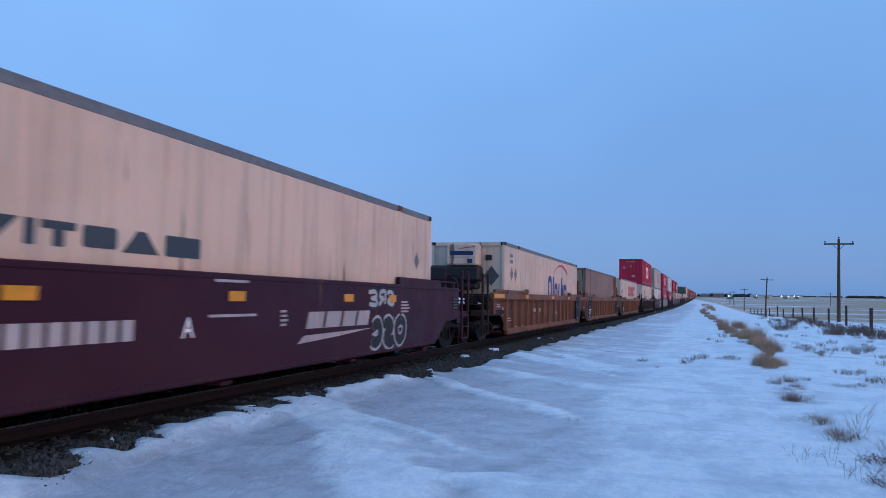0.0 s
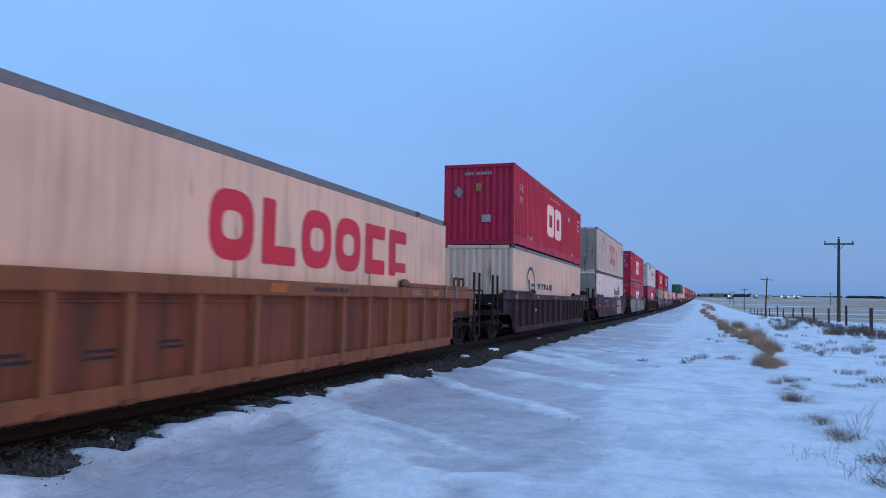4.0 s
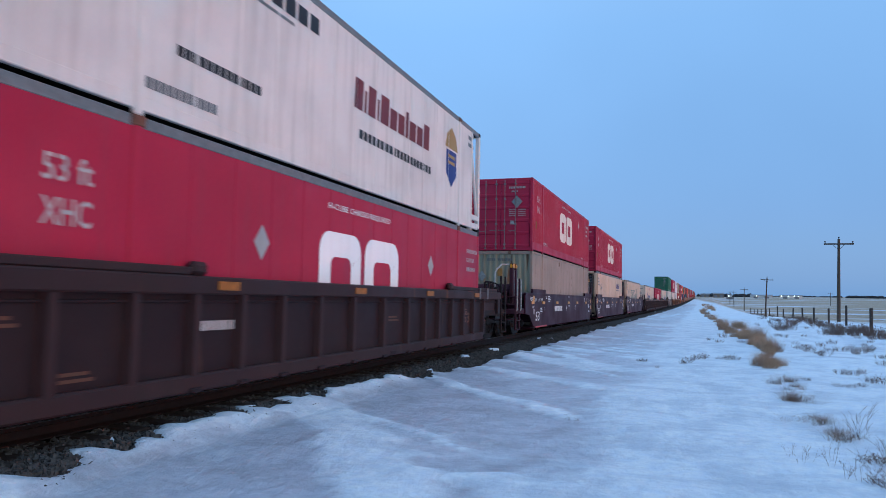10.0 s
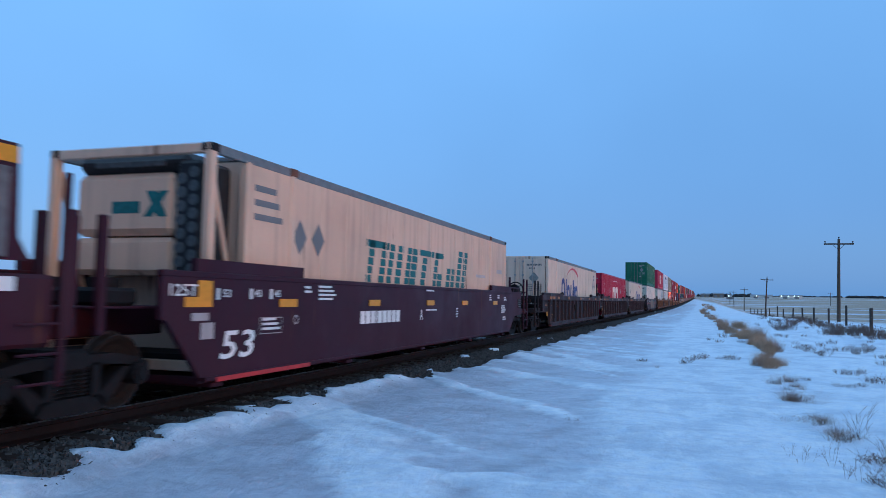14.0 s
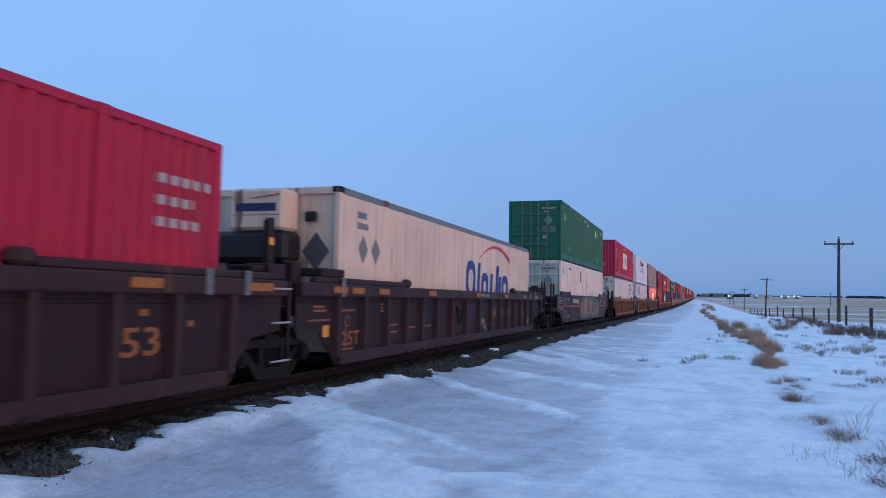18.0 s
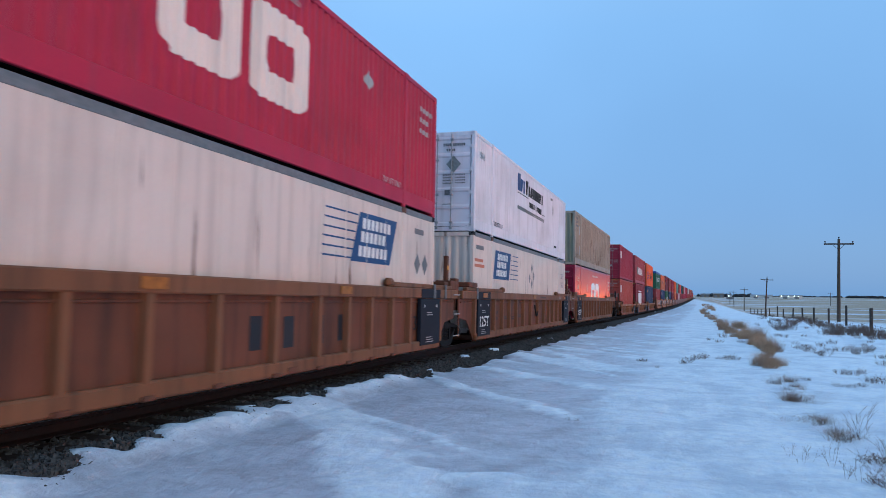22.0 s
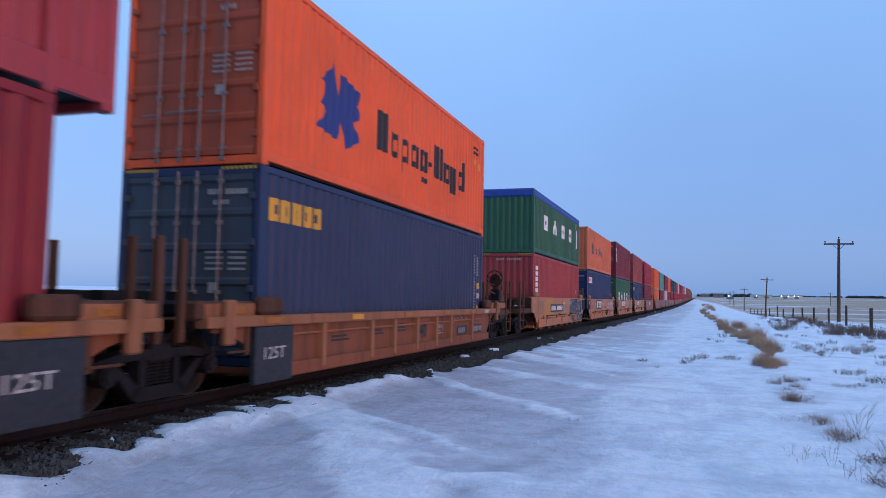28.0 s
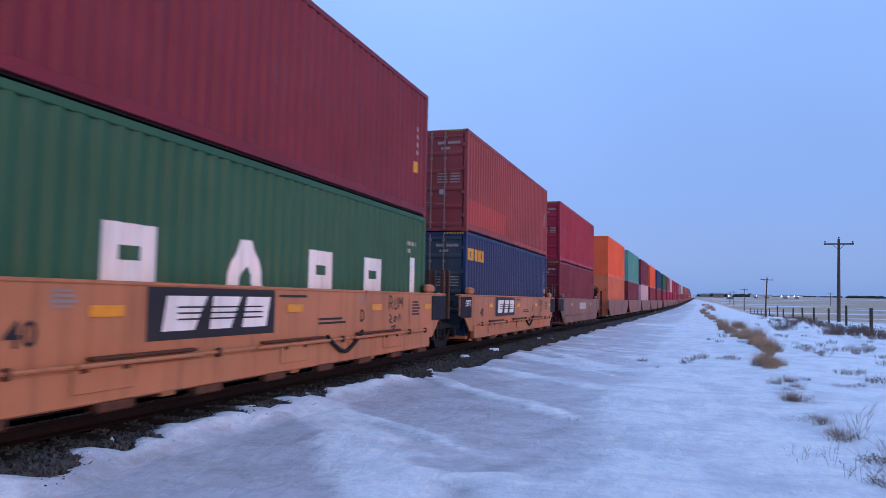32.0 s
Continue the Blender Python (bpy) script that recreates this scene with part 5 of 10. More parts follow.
            for sy in (-1, 1):
                o = out[0 if sy < 0 else 1]
                y0, y1 = sorted((sy * (hl + (o - 0.4 if o > 1.6 else o * 0.7)), sy * (hl - 2.9)))
                part("raised_guard", cbox(*X(1.315, 1.43), y0, y1, c1 + 0.002, c1 + 0.10, 0.015), trim, car)
                part("guard_end", cbox(*X(1.315, 1.46), min(sy * (hl - 2.9), sy * (hl - 3.2)), max(sy * (hl - 2.9), sy * (hl - 3.2)), c1 + 0.002, c1 + 0.17, 0.05), trim, car)
                if sx > 0:
                    for q in (0.42, -0.42) if sy > 0 else (0.12,):
                        part("chord_strap", mesh_of("chord_strap", lambda: cbox(0, 0.014, -0.075, 0.075, 1.30, 1.625, 0.003)), GREYM, car, "worn grey strap over the rim", at=pose(1.463, sy * (hl + q), 0))
                if not seps[0 if sy < 0 else 1]:
                    if sy > 0:
                        part("end_box", cbox(*X(0.98, 1.40), hl + 1.06, hl + 1.52, c1 + 0.004, 1.76, 0.02), body, car, "tan end box with a ledge")
                        part("end_box", cbox(*X(0.98, 1.34), hl + 0.72, hl + 1.055, c1 + 0.105, 1.72, 0.02), body, car)
                        part("guide_tower", cbox(*X(1.10, 1.20), hl + 1.34, hl + 1.50, 1.762, 2.40, 0.012), body, car)
                        if sx > 0:
                            part("amber_plate", cbox(1.201, 1.209, hl + 1.355, hl + 1.485, 2.04, 2.15, 0.002), AMBER, car)
                            for z_ in (1.40, 0.92, 0.38):
                                part("rung", mesh_of("end_rung", lambda: rod(bmesh.new(), (0, -0.25, 0), (0, 0.25, 0), 0.016, 6)), DULLP, car, "pale worn rung", at=pose(1.49, hl + 1.28, z_))
                            part("rung_hanger", cbox(1.46, 1.485, hl + 1.48, hl + 1.53, 0.34, 1.50, 0.006), body, car)
                    else:
                        part("end_box", cbox(*X(0.98, 1.44), -hl - 0.85, -hl - 0.03, c1 + 0.105, 1.76, 0.02), body, car, "tan end box with a stencil")
                        part("guide_post", cbox(*X(1.08, 1.26), -hl - 1.48, -hl - 1.22, 1.0, 1.84, 0.02), body, car)
                if seps[0 if sy < 0 else 1]:
                    part("end_post", cbox(*X(1.30, 1.45), sy * (hl + o - 0.2) - 0.15, sy * (hl + o - 0.2) + 0.15, 0.86, c0, 0.02), body, car)
        elif kind == "low":
            part("top_chord", cbox(*X(1.24, 1.44), -hl - min(out[0], 1.4), hl + min(out[1], 1.4), 0.88, 1.03, 0.015), trim, car)
            low = arch(-hl - 0.1, -hl - min(out[0], 1.2), 0.12, 0.82)
            high = arch(hl + 0.1, hl + min(out[1], 1.2), 0.12, 0.82)
            pts = low[::-1] + high + [(hl + min(out[1], 1.2), 0.88), (-hl - min(out[0], 1.2), 0.88)]
            part("side_plate", prism(bmesh.new(), pts, *X(1.30, 1.33)), body, car)
            part("bottom_chord", cbox(*X(1.28, 1.41), -hl - 0.1, hl + 0.1, 0.12, 0.33, 0.02), body, car)
            def riblow():
                bm = bmesh.new()
                a = [bm.verts.new(v) for v in ((0, -0.09, 0.20), (0.09, -0.06, 0.20), (0.09, 0.06, 0.20), (0, 0.09, 0.20))]
                b_ = [bm.verts.new(v) for v in ((0, -0.09, 0.88), (0.095, -0.06, 0.88), (0.095, 0.06, 0.88), (0, 0.09, 0.88))]
                for i in range(4):
                    j = (i + 1) % 4
                    bm.faces.new((a[i], a[j], b_[j], b_[i]))
                bm.faces.new(a[::-1])
                bm.faces.new(b_)
                return bm
            for y_ in (1.70, 3.64, 4.78, 6.10, 7.41, 8.55, 10.49):
                part("rib", mesh_of("low_rib", riblow), trim, car, at=pose(sx * 1.33, y_ - hl, 0, 0, 0, 0 if sx > 0 else 180))
            for y0 in [q for q, far_ in zip((-0.32, 11.50), seps) if not far_]:
                part("end_panel", cbox(*X(1.331, 1.42), y0 - hl, y0 + 1.01 - hl, 0.09, 0.875, 0.01), NAVYL, car, "blue-black end panel")
            part("side_pipe", rod(bmesh.new(), (sx * 1.37, -hl + 0.75, 0.74), (sx * 1.37, hl - 0.75, 0.74), 0.02, 6), trim, car)
            for sy in (-1, 1):
                o = out[0 if sy < 0 else 1]
                y0, y1 = sorted((sy * (hl + 0.15), sy * (hl + o)))
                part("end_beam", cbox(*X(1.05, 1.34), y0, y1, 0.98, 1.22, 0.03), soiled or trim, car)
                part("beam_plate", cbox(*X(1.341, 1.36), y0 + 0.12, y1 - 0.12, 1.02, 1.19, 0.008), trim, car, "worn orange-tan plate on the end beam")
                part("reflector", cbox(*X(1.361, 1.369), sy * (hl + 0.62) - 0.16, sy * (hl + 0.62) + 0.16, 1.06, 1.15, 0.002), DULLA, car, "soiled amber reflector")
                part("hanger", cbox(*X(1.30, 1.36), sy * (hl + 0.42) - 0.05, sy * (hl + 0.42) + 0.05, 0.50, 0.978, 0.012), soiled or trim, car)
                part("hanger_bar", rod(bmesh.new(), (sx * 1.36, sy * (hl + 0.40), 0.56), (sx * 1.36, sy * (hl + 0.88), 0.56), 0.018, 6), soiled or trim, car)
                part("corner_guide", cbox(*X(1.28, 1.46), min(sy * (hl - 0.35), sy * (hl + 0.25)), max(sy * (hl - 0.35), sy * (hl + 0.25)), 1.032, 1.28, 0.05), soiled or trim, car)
                part("jacking_pad", cbox(*X(1.36, 1.47), sy * (hl + 0.95) - 0.11, sy * (hl + 0.95) + 0.11, 0.66, 1.24, 0.025), trim, car)
        else:
            low = [(-hl - out[0], 0.86), (-hl - 0.55, 0.78), (-hl - 0.10, 0.42)]
            high = [(hl + 0.10, 0.42), (hl + 0.55, 0.78), (hl + out[1], 0.86)]
            pts = low + high + [(hl + out[1], 1.38), (-hl - out[0], 1.38)]
            part("side_plate", prism(bmesh.new(), pts, *X(1.35, 1.39)), body, car)
            part("top_chord", cbox(*X(1.26, 1.405), -hl - out[0], hl + out[1], 1.381, 1.425, 0.012), trim, car)
            part("sill_beam", cbox(*X(1.30, 1.43), -hl + 0.2, hl - 0.2, 0.21, 0.56, 0.02), trim, car)
            part("sill_pipe", rod(bmesh.new(), (sx * 1.455, -hl + 0.6, 0.60), (sx * 1.455, hl - 0.6, 0.60), 0.022, 6), trim, car)
            part("under_well", cbox(*X(0.75, 1.28), -hl + 0.1, hl - 0.1, 0.16, 0.40, 0.02), STEEL_DARK, car)
            for i in range(8):
                y = -hl + 0.7 + i * (length - 1.4) / 7
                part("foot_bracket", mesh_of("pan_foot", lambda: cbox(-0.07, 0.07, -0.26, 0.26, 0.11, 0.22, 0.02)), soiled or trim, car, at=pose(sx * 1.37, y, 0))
            for sy in (-1, 1):
                o = out[0 if sy < 0 else 1]
                part("end_panel", cbox(*X(1.391, 1.41), min(sy * (hl + 0.02), sy * (hl + o - 0.03)), max(sy * (hl + 0.02), sy * (hl + o - 0.03)), 0.80, 1.36, 0.008), body if seps[0 if sy < 0 else 1] else (dark or body), car)
                part("corner_guide", cbox(*X(1.24, 1.41), min(sy * (hl - 0.25), sy * (hl + 0.2)), max(sy * (hl - 0.25), sy * (hl + 0.2)), 1.427, 1.62, 0.05), trim, car)
    part("well_floor", cbox(-1.25, 1.25, -hl - 0.05, hl + 0.05, 0.20, 0.29, 0.01), body, car)
    for i in range(5):
        y = -hl + 0.3 + i * (length - 0.6) / 4
        part("cross_member", mesh_of("cross_member", lambda: cbox(-1.3, 1.3, -0.12, 0.12, 0.14, 0.20, 0.01)), body, car, at=pose(0, y, 0))
    for i, sy in enumerate((-1, 1)):
        y_c = sy * hl
        reach = gaps[i] / 2 - (0.72 if seps[i] else 0.12)
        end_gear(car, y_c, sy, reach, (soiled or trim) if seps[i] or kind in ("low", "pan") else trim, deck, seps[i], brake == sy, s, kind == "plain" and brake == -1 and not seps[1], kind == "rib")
        if seps[i] and sy < 0 and kind == "plain":
            part("air_tank", rod(bmesh.new(), (-0.35, y_c - 1.95, deck + 0.52), (0.90, y_c - 1.95, deck + 0.52), 0.20, 16), BLACK if seps[1] else body, car, "round air reservoir")
            part("tank_saddle", cbox(-0.3, 0.6, y_c - 2.1, y_c - 1.8, deck, deck + 0.34, 0.02), STEEL_DARK, car)
        if seps[i] and sy > 0 and kind == "rib":
            for q in (0.95, 1.42):
                handrail(car, [(1.36, y_c + q, 1.5), (1.36, y_c + q, 1.83), (1.24, y_c + q, 1.83), (1.24, y_c + q, 1.5)], body, "guard_handle", 0.032)
        if seps[i]:
            truck(car, y_c + sy * 1.95, s, STEEL_DARK)
        elif sy > 0:
            truck(car, y_c + sy * gaps[i] / 2, s, STEEL_DARK)
    for f in marks:
        f(car, length, kind)
    return car


FACE = {"plain": 1.402, "rib": 1.347, "low": 1.332, "pan": 1.392}


def car_rects(list_, mat_, label="", name="marking", x=None, most=12):
    def do(car, length, kind):
        pieces(name, sheet_on([(a - length / 2, b_ - length / 2, z0, z1) for a, b_, z0, z1 in list_]), mat_, car, label, at=pose(x or FACE[kind], 0, 0), most=most)
    return do


def car_polys(list_, mat_, label="", name="marking", lift=0.004):
    def do(car, length, kind):
        pieces(name, skew_sheet([[(y - length / 2, z) for y, z in pts] for pts in list_], lift), mat_, car, label, at=pose(FACE[kind], 0, 0))
    return do


def car_text(s, y, z, w, h, mat_, x=None, lift=0.006, lean=0.0):
    def do(car, length, kind):
        tagged(part("lettering", words(s, w, h, lean), mat_, car, at=pose((x or FACE[kind]) + lift, y - length / 2, z)), "small painted lettering", "", "", "stuff")
    return do


def reflectors(ys_, z=None, w=0.36, h=0.13, mat_=None):
    def do(car, length, kind):
        zz = z if z is not None else {"plain": 1.22, "rib": 1.35, "low": 0.90, "pan": 1.15}[kind]
        x = {"plain": 1.402, "rib": 1.462, "low": 1.442, "pan": 1.392}[kind]
        for y in ys_:
            part("reflector", mesh_of(("reflector", w, h), lambda: cbox(0, 0.016, -w / 2, w / 2, 0, h, 0.002)), mat_ or AMBER, car, at=pose(x, y - length / 2, zz))
    return do


# ---- the train ----
CREAM = paint("cream_reefer_white", (0.635, 0.48, 0.368), 0.45, 0.03)
PALEC = paint("tan_reefer_cream", (0.64, 0.43, 0.31), 0.42, 0.03)
GREYG = paint("green_grey_box_end", (0.25, 0.235, 0.165), 0.75, 0.42)
TEALD = paint("faded_blue_grey_doors", (0.042, 0.062, 0.080), 0.5, 0.05)
SOILW = paint("road_soiled_doors", (0.27, 0.24, 0.185), 0.7, 0.08)
SLATE_END = paint("soiled_white_doors", (0.43, 0.44, 0.37), 0.7, 0.05)
m, n, l, b = nodes_of("peeling_white_doors", 0.65)
peel = noise_of(n, l, 2.1, (1, 1, 1), 7.0)
grit = noise_of(n, l, 30.0, (1, 1, 1), 3.0)
flake = mix_of(n, l, ramp_of(n, l, peel.outputs["Fac"], 0.575, 0.60), (0.56, 0.53, 0.42), (0.10, 0.11, 0.105))
l.new(mix_of(n, l, ramp_of(n, l, grit.outputs["Fac"], 0.4, 0.7, 0.0, 0.4), flake, (0.20, 0.19, 0.16)), b.inputs["Base Color"])
bump_of(n, l, b, peel.outputs["Fac"], 0.3, 0.006)
PEELING = m
PANELW = paint("clean_box_white", (0.70, 0.62, 0.59), 0.25)
DIRTYW = paint("dirty_box_white", (0.53, 0.44, 0.375), 0.45, 0.03)
TSWHITE = paint("white_reefer_panel", (0.68, 0.62, 0.59), 0.3)
PFWHITE = paint("lilac_white_box", (0.70, 0.655, 0.70), 0.3)
WARMW = paint("express_white", (0.66, 0.55, 0.485), 0.38, 0.06)
BARN = paint("ribbed_box_white", (0.68, 0.58, 0.51), 0.35, 0.06)
RED = paint("bright_red_box", (0.38, 0.0148, 0.048), 0.25)
REDG = paint("new_glossy_red_box", (0.35, 0.0125, 0.045), 0.12)
REDG.node_tree.nodes["Principled BSDF"].inputs["Coat Weight"].default_value = 0.62
REDG.node_tree.nodes["Principled BSDF"].inputs["Coat Roughness"].default_value = 0.05
# darker copy of the red: shade on the door end painted in
REDSHADE = paint("shaded_red_doors", (0.25, 0.0105, 0.036), 0.3)
RED2 = paint("worn_red_box", (0.42, 0.021, 0.057), 0.35)
GREY53 = paint("grey_weathered_box", (0.265, 0.195, 0.152), 0.5, 0.26, runs=4.0, drop=1.2)
GREYR = paint("grey_rusty_box", (0.40, 0.315, 0.245), 0.65, 0.44, runs=11.0)
BROWN53 = paint("brown_weathered_box", (0.190, 0.104, 0.077), 0.5, 0.30, runs=3.6, drop=1.5)
BROWN53["pitch"], BROWN53["deep"] = 0.288, 0.052
# lighter slopes of the brown box: sky light put into the colour, some rust
SKYFOLD = paint("grey_undercoat_fold", (0.250, 0.190, 0.172), 0.45, 0.10, runs=4.0, drop=1.2)
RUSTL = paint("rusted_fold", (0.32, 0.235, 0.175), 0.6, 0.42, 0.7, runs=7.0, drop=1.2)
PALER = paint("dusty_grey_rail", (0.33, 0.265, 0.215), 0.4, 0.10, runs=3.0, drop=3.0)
# same painted sky light for the slopes of the grey box
SKYFOLDG = paint("pale_undercoat_fold", (0.345, 0.285, 0.262), 0.45, 0.08, runs=4.0, drop=1.2)
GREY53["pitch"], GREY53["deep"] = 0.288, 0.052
RIDGED.update({BROWN53.name: (SKYFOLD, (1, 3)), GREY53.name: (SKYFOLDG, (1, 3)), GREYR.name: (RUSTL, (1, 3))})
BASES[GREYR.name] = PALER
RUSTEND = paint("rust_red_box_section", (0.135, 0.048, 0.032), 0.7, 0.3, 0.7, runs=5.0, drop=2.5)
SCRAPED = paint("scraped_tan_paint", (0.175, 0.085, 0.062), 0.5, 0.2)
GREEN = paint("deep_green_box", (0.018, 0.115, 0.065), 0.3)
UGREEN = paint("sea_green_box", (0.022, 0.098, 0.053), 0.35)
CRIMR = paint("crimson_box", (0.30, 0.020, 0.040), 0.3)
BRICKB = paint("brick_red_box", (0.36, 0.055, 0.040), 0.35)
LONGR = paint("faded_red_box", (0.33, 0.045, 0.055), 0.35)
DEEPR = paint("dark_red_box", (0.22, 0.022, 0.030), 0.3)
ORANGE = paint("bright_orange_box", (0.74, 0.103, 0.032), 0.2)
ORANGED = paint("dull_orange_doors", (0.36, 0.070, 0.032), 0.5)
ORANGEW = paint("weathered_orange_box", (0.57, 0.135, 0.062), 0.40, 0.10, grime=(0.30, 0.10, 0.06), runs=2.6, drop=1.5)
BLUE = paint("navy_blue_box", (0.021, 0.037, 0.088), 0.35)
BLUE2 = paint("blue_box", (0.0145, 0.034, 0.098), 0.3)
OXIDER = paint("oxide_red_box", (0.30, 0.040, 0.042), 0.35)
MAROON = paint("maroon_box", (0.165, 0.020, 0.034), 0.35)
BROWNR = paint("brown_red_box", (0.25, 0.045, 0.045), 0.35)
TEAL = paint("teal_box", (0.060, 0.270, 0.235), 0.3)
PINKW = paint("pale_pink_box", (0.55, 0.38, 0.40), 0.3)
SLATE = paint("slate_grey_box", (0.20, 0.21, 0.23), 0.4)

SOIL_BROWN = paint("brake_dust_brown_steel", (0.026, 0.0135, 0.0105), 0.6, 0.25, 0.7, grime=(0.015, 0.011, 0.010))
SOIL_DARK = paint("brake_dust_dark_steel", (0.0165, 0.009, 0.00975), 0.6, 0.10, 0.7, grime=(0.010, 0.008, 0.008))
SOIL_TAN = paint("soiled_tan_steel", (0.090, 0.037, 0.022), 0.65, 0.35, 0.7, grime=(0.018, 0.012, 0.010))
C_MAROON = paint("maroon_car_paint", (0.037, 0.0060, 0.0152), 0.35, 0.03, 0.55, grime=(0.022, 0.014, 0.012))
C_FADED = paint("faded_maroon_car_paint", (0.0352, 0.0128, 0.016), 0.4, 0.05, 0.6, grime=(0.022, 0.014, 0.012))
C_RIMD = paint("dark_maroon_rim_paint", (0.035, 0.0160, 0.0175), 0.5, 0.1, 0.6, grime=(0.022, 0.014, 0.012))
C_DARK = paint("dark_brown_car_paint", (0.0215, 0.0090, 0.0112), 0.4, 0.06, 0.6, grime=(0.022, 0.014, 0.012))
C_RIMT = paint("rust_tan_rim_paint", (0.195, 0.080, 0.039), 0.7, 0.2, 0.6, grime=(0.03, 0.018, 0.014))
C_RUSTB = paint("rust_brown_car_paint", (0.146, 0.0515, 0.029), 0.75, 0.22, 0.6, grime=(0.022, 0.014, 0.012))
C_TANO = paint("tan_orange_car_paint", (0.43, 0.178, 0.088), 0.35, 0.05, 0.55, grime=(0.022, 0.014, 0.012))
C_PINK = paint("dusty_pink_car_paint", (0.2295, 0.1232, 0.102), 0.4, 0.05, 0.6, grime=(0.022, 0.014, 0.012))
C_LOWT = paint("orange_tan_rim_paint", (0.295, 0.116, 0.055), 0.5, 0.14, 0.6, grime=(0.03, 0.018, 0.014))
C_LOW = paint("orange_brown_car_paint", (0.205, 0.064, 0.030), 0.5, 0.16, 0.6, grime=(0.022, 0.014, 0.012))
C_GRAF = paint("brown_old_car_paint", (0.077, 0.034, 0.0265), 0.4, 0.15, 0.6, grime=(0.022, 0.014, 0.012))
TARP = plain("blue_tarpaulin", (0.020, 0.060, 0.260), 0.5, 0, 0.25, 5.0, 0.6)
NAVYP = paint("blue_black_panel", (0.010, 0.012, 0.020), 0.3, 0.0, 0.7)

H, HS = 2.896, 2.591
L53, L40, L45 = 16.154, 12.192, 13.716
FOOT, JOINT = 0.325, 3.222         # foot of a lower and of an upper box over the rail; the 40-foot wells lie lower
FOOT40, JOINT40 = 0.275, 3.173

# painted marks on boxes and cars: y from the near end of the box, z from its foot (boxes) or from the rail (cars)
NAVY = paint("navy_logo_paint", (0.018, 0.040, 0.185), 0.15)
TEALP = paint("teal_logo_paint", (0.012, 0.120, 0.125), 0.15)
SLATEP = paint("slate_logo_paint", (0.045, 0.062, 0.075), 0.15)
LOGORED = paint("logo_red_paint", (0.50, 0.030, 0.055), 0.15)
OLDRED = paint("faded_emblem_red", (0.27, 0.020, 0.032), 0.5)
FADEDRED = paint("faded_logo_paint", (0.46, 0.150, 0.090), 0.35)
BROWNP = paint("brown_logo_paint", (0.060, 0.020, 0.026), 0.15)
ORANGEP = paint("orange_logo_paint", (0.62, 0.22, 0.035), 0.2)
YELLOWP = paint("yellow_logo_paint", (0.60, 0.31, 0.04), 0.25)
BLUEP = paint("panel_blue_paint", (0.022, 0.075, 0.190), 0.3)
INK = paint("black_logo_paint", (0.020, 0.020, 0.024), 0.15)
GREYP = paint("grey_placard", (0.16, 0.16, 0.165), 0.2)
PALEP = paint("pale_placard", (0.36, 0.38, 0.385), 0.3)
DULLW = paint("dull_white_marking", (0.43, 0.385, 0.38), 0.5)
DULLO = paint("dull_orange_marking", (0.24, 0.088, 0.034), 0.5)
PALEO = paint("nearly_gone_orange_marking", (0.12, 0.052, 0.034), 0.5)
FAINT = paint("faint_grey_marking", (0.24, 0.21, 0.205), 0.5)
MINT = paint("mint_spray_paint", (0.245, 0.355, 0.325), 0.65, 0.06, grime=(0.17, 0.14, 0.12), runs=3.0, drop=3.0)
OUTLINE = paint("thin_grey_outline", (0.075, 0.080, 0.085), 0.5)
OCHRE = paint("ochre_spray_haze", (0.34, 0.27, 0.15), 0.5)
SILVER = paint("silver_spray_paint", (0.42, 0.41, 0.41), 0.35)
PINKP = paint("pink_spray_paint", (0.55, 0.16, 0.30), 0.2)
SKYP = paint("sky_spray_paint", (0.30, 0.48, 0.58), 0.2)
GREENP = paint("green_spray_paint", (0.06, 0.17, 0.13), 0.2)
MUSTARD = paint("mustard_paint_patch", (0.46, 0.20, 0.035), 0.4)
BUFF2 = paint("grey_spray_ground", (0.25, 0.245, 0.24), 0.6)
BUFF = paint("buffed_grey_patch", (0.17, 0.135, 0.12), 0.5)
JADE = paint("jade_spray_paint", (0.034, 0.092, 0.078), 0.6)
PEACH = paint("peach_spray_paint", (0.21, 0.10, 0.055), 0.5)
TANP = paint("tan_spray_paint", (0.25, 0.18, 0.135), 0.45)
LILAC = paint("lilac_spray_paint", (0.42, 0.36, 0.46), 0.2)
REDSTRIP = plain("red_reflective_strip", (0.40, 0.03, 0.03), 0.4, 0, 0.2)


def soft_block(y0, y1, z0, z1, c=0.06):
    return [(y0, z0 + c), (y0 + c, z0), (y1 - c, z0), (y1, z0 + c), (y1, z1 - c), (y1 - c, z1), (y0 + c, z1), (y0, z1 - c)]


def hoop(y, z, r, w, n_=28):
    out = []
    for i in range(n_):
        a, b_ = 2 * math.pi * i / n_, 2 * math.pi * (i + 1) / n_
        out.append([(y + r * math.cos(a), z + r * math.sin(a)), (y + r * math.cos(b_), z + r * math.sin(b_)),
                    (y + (r - w) * math.cos(b_), z + (r - w) * math.sin(b_)), (y + (r - w) * math.cos(a), z + (r - w) * math.sin(a))])
    return out


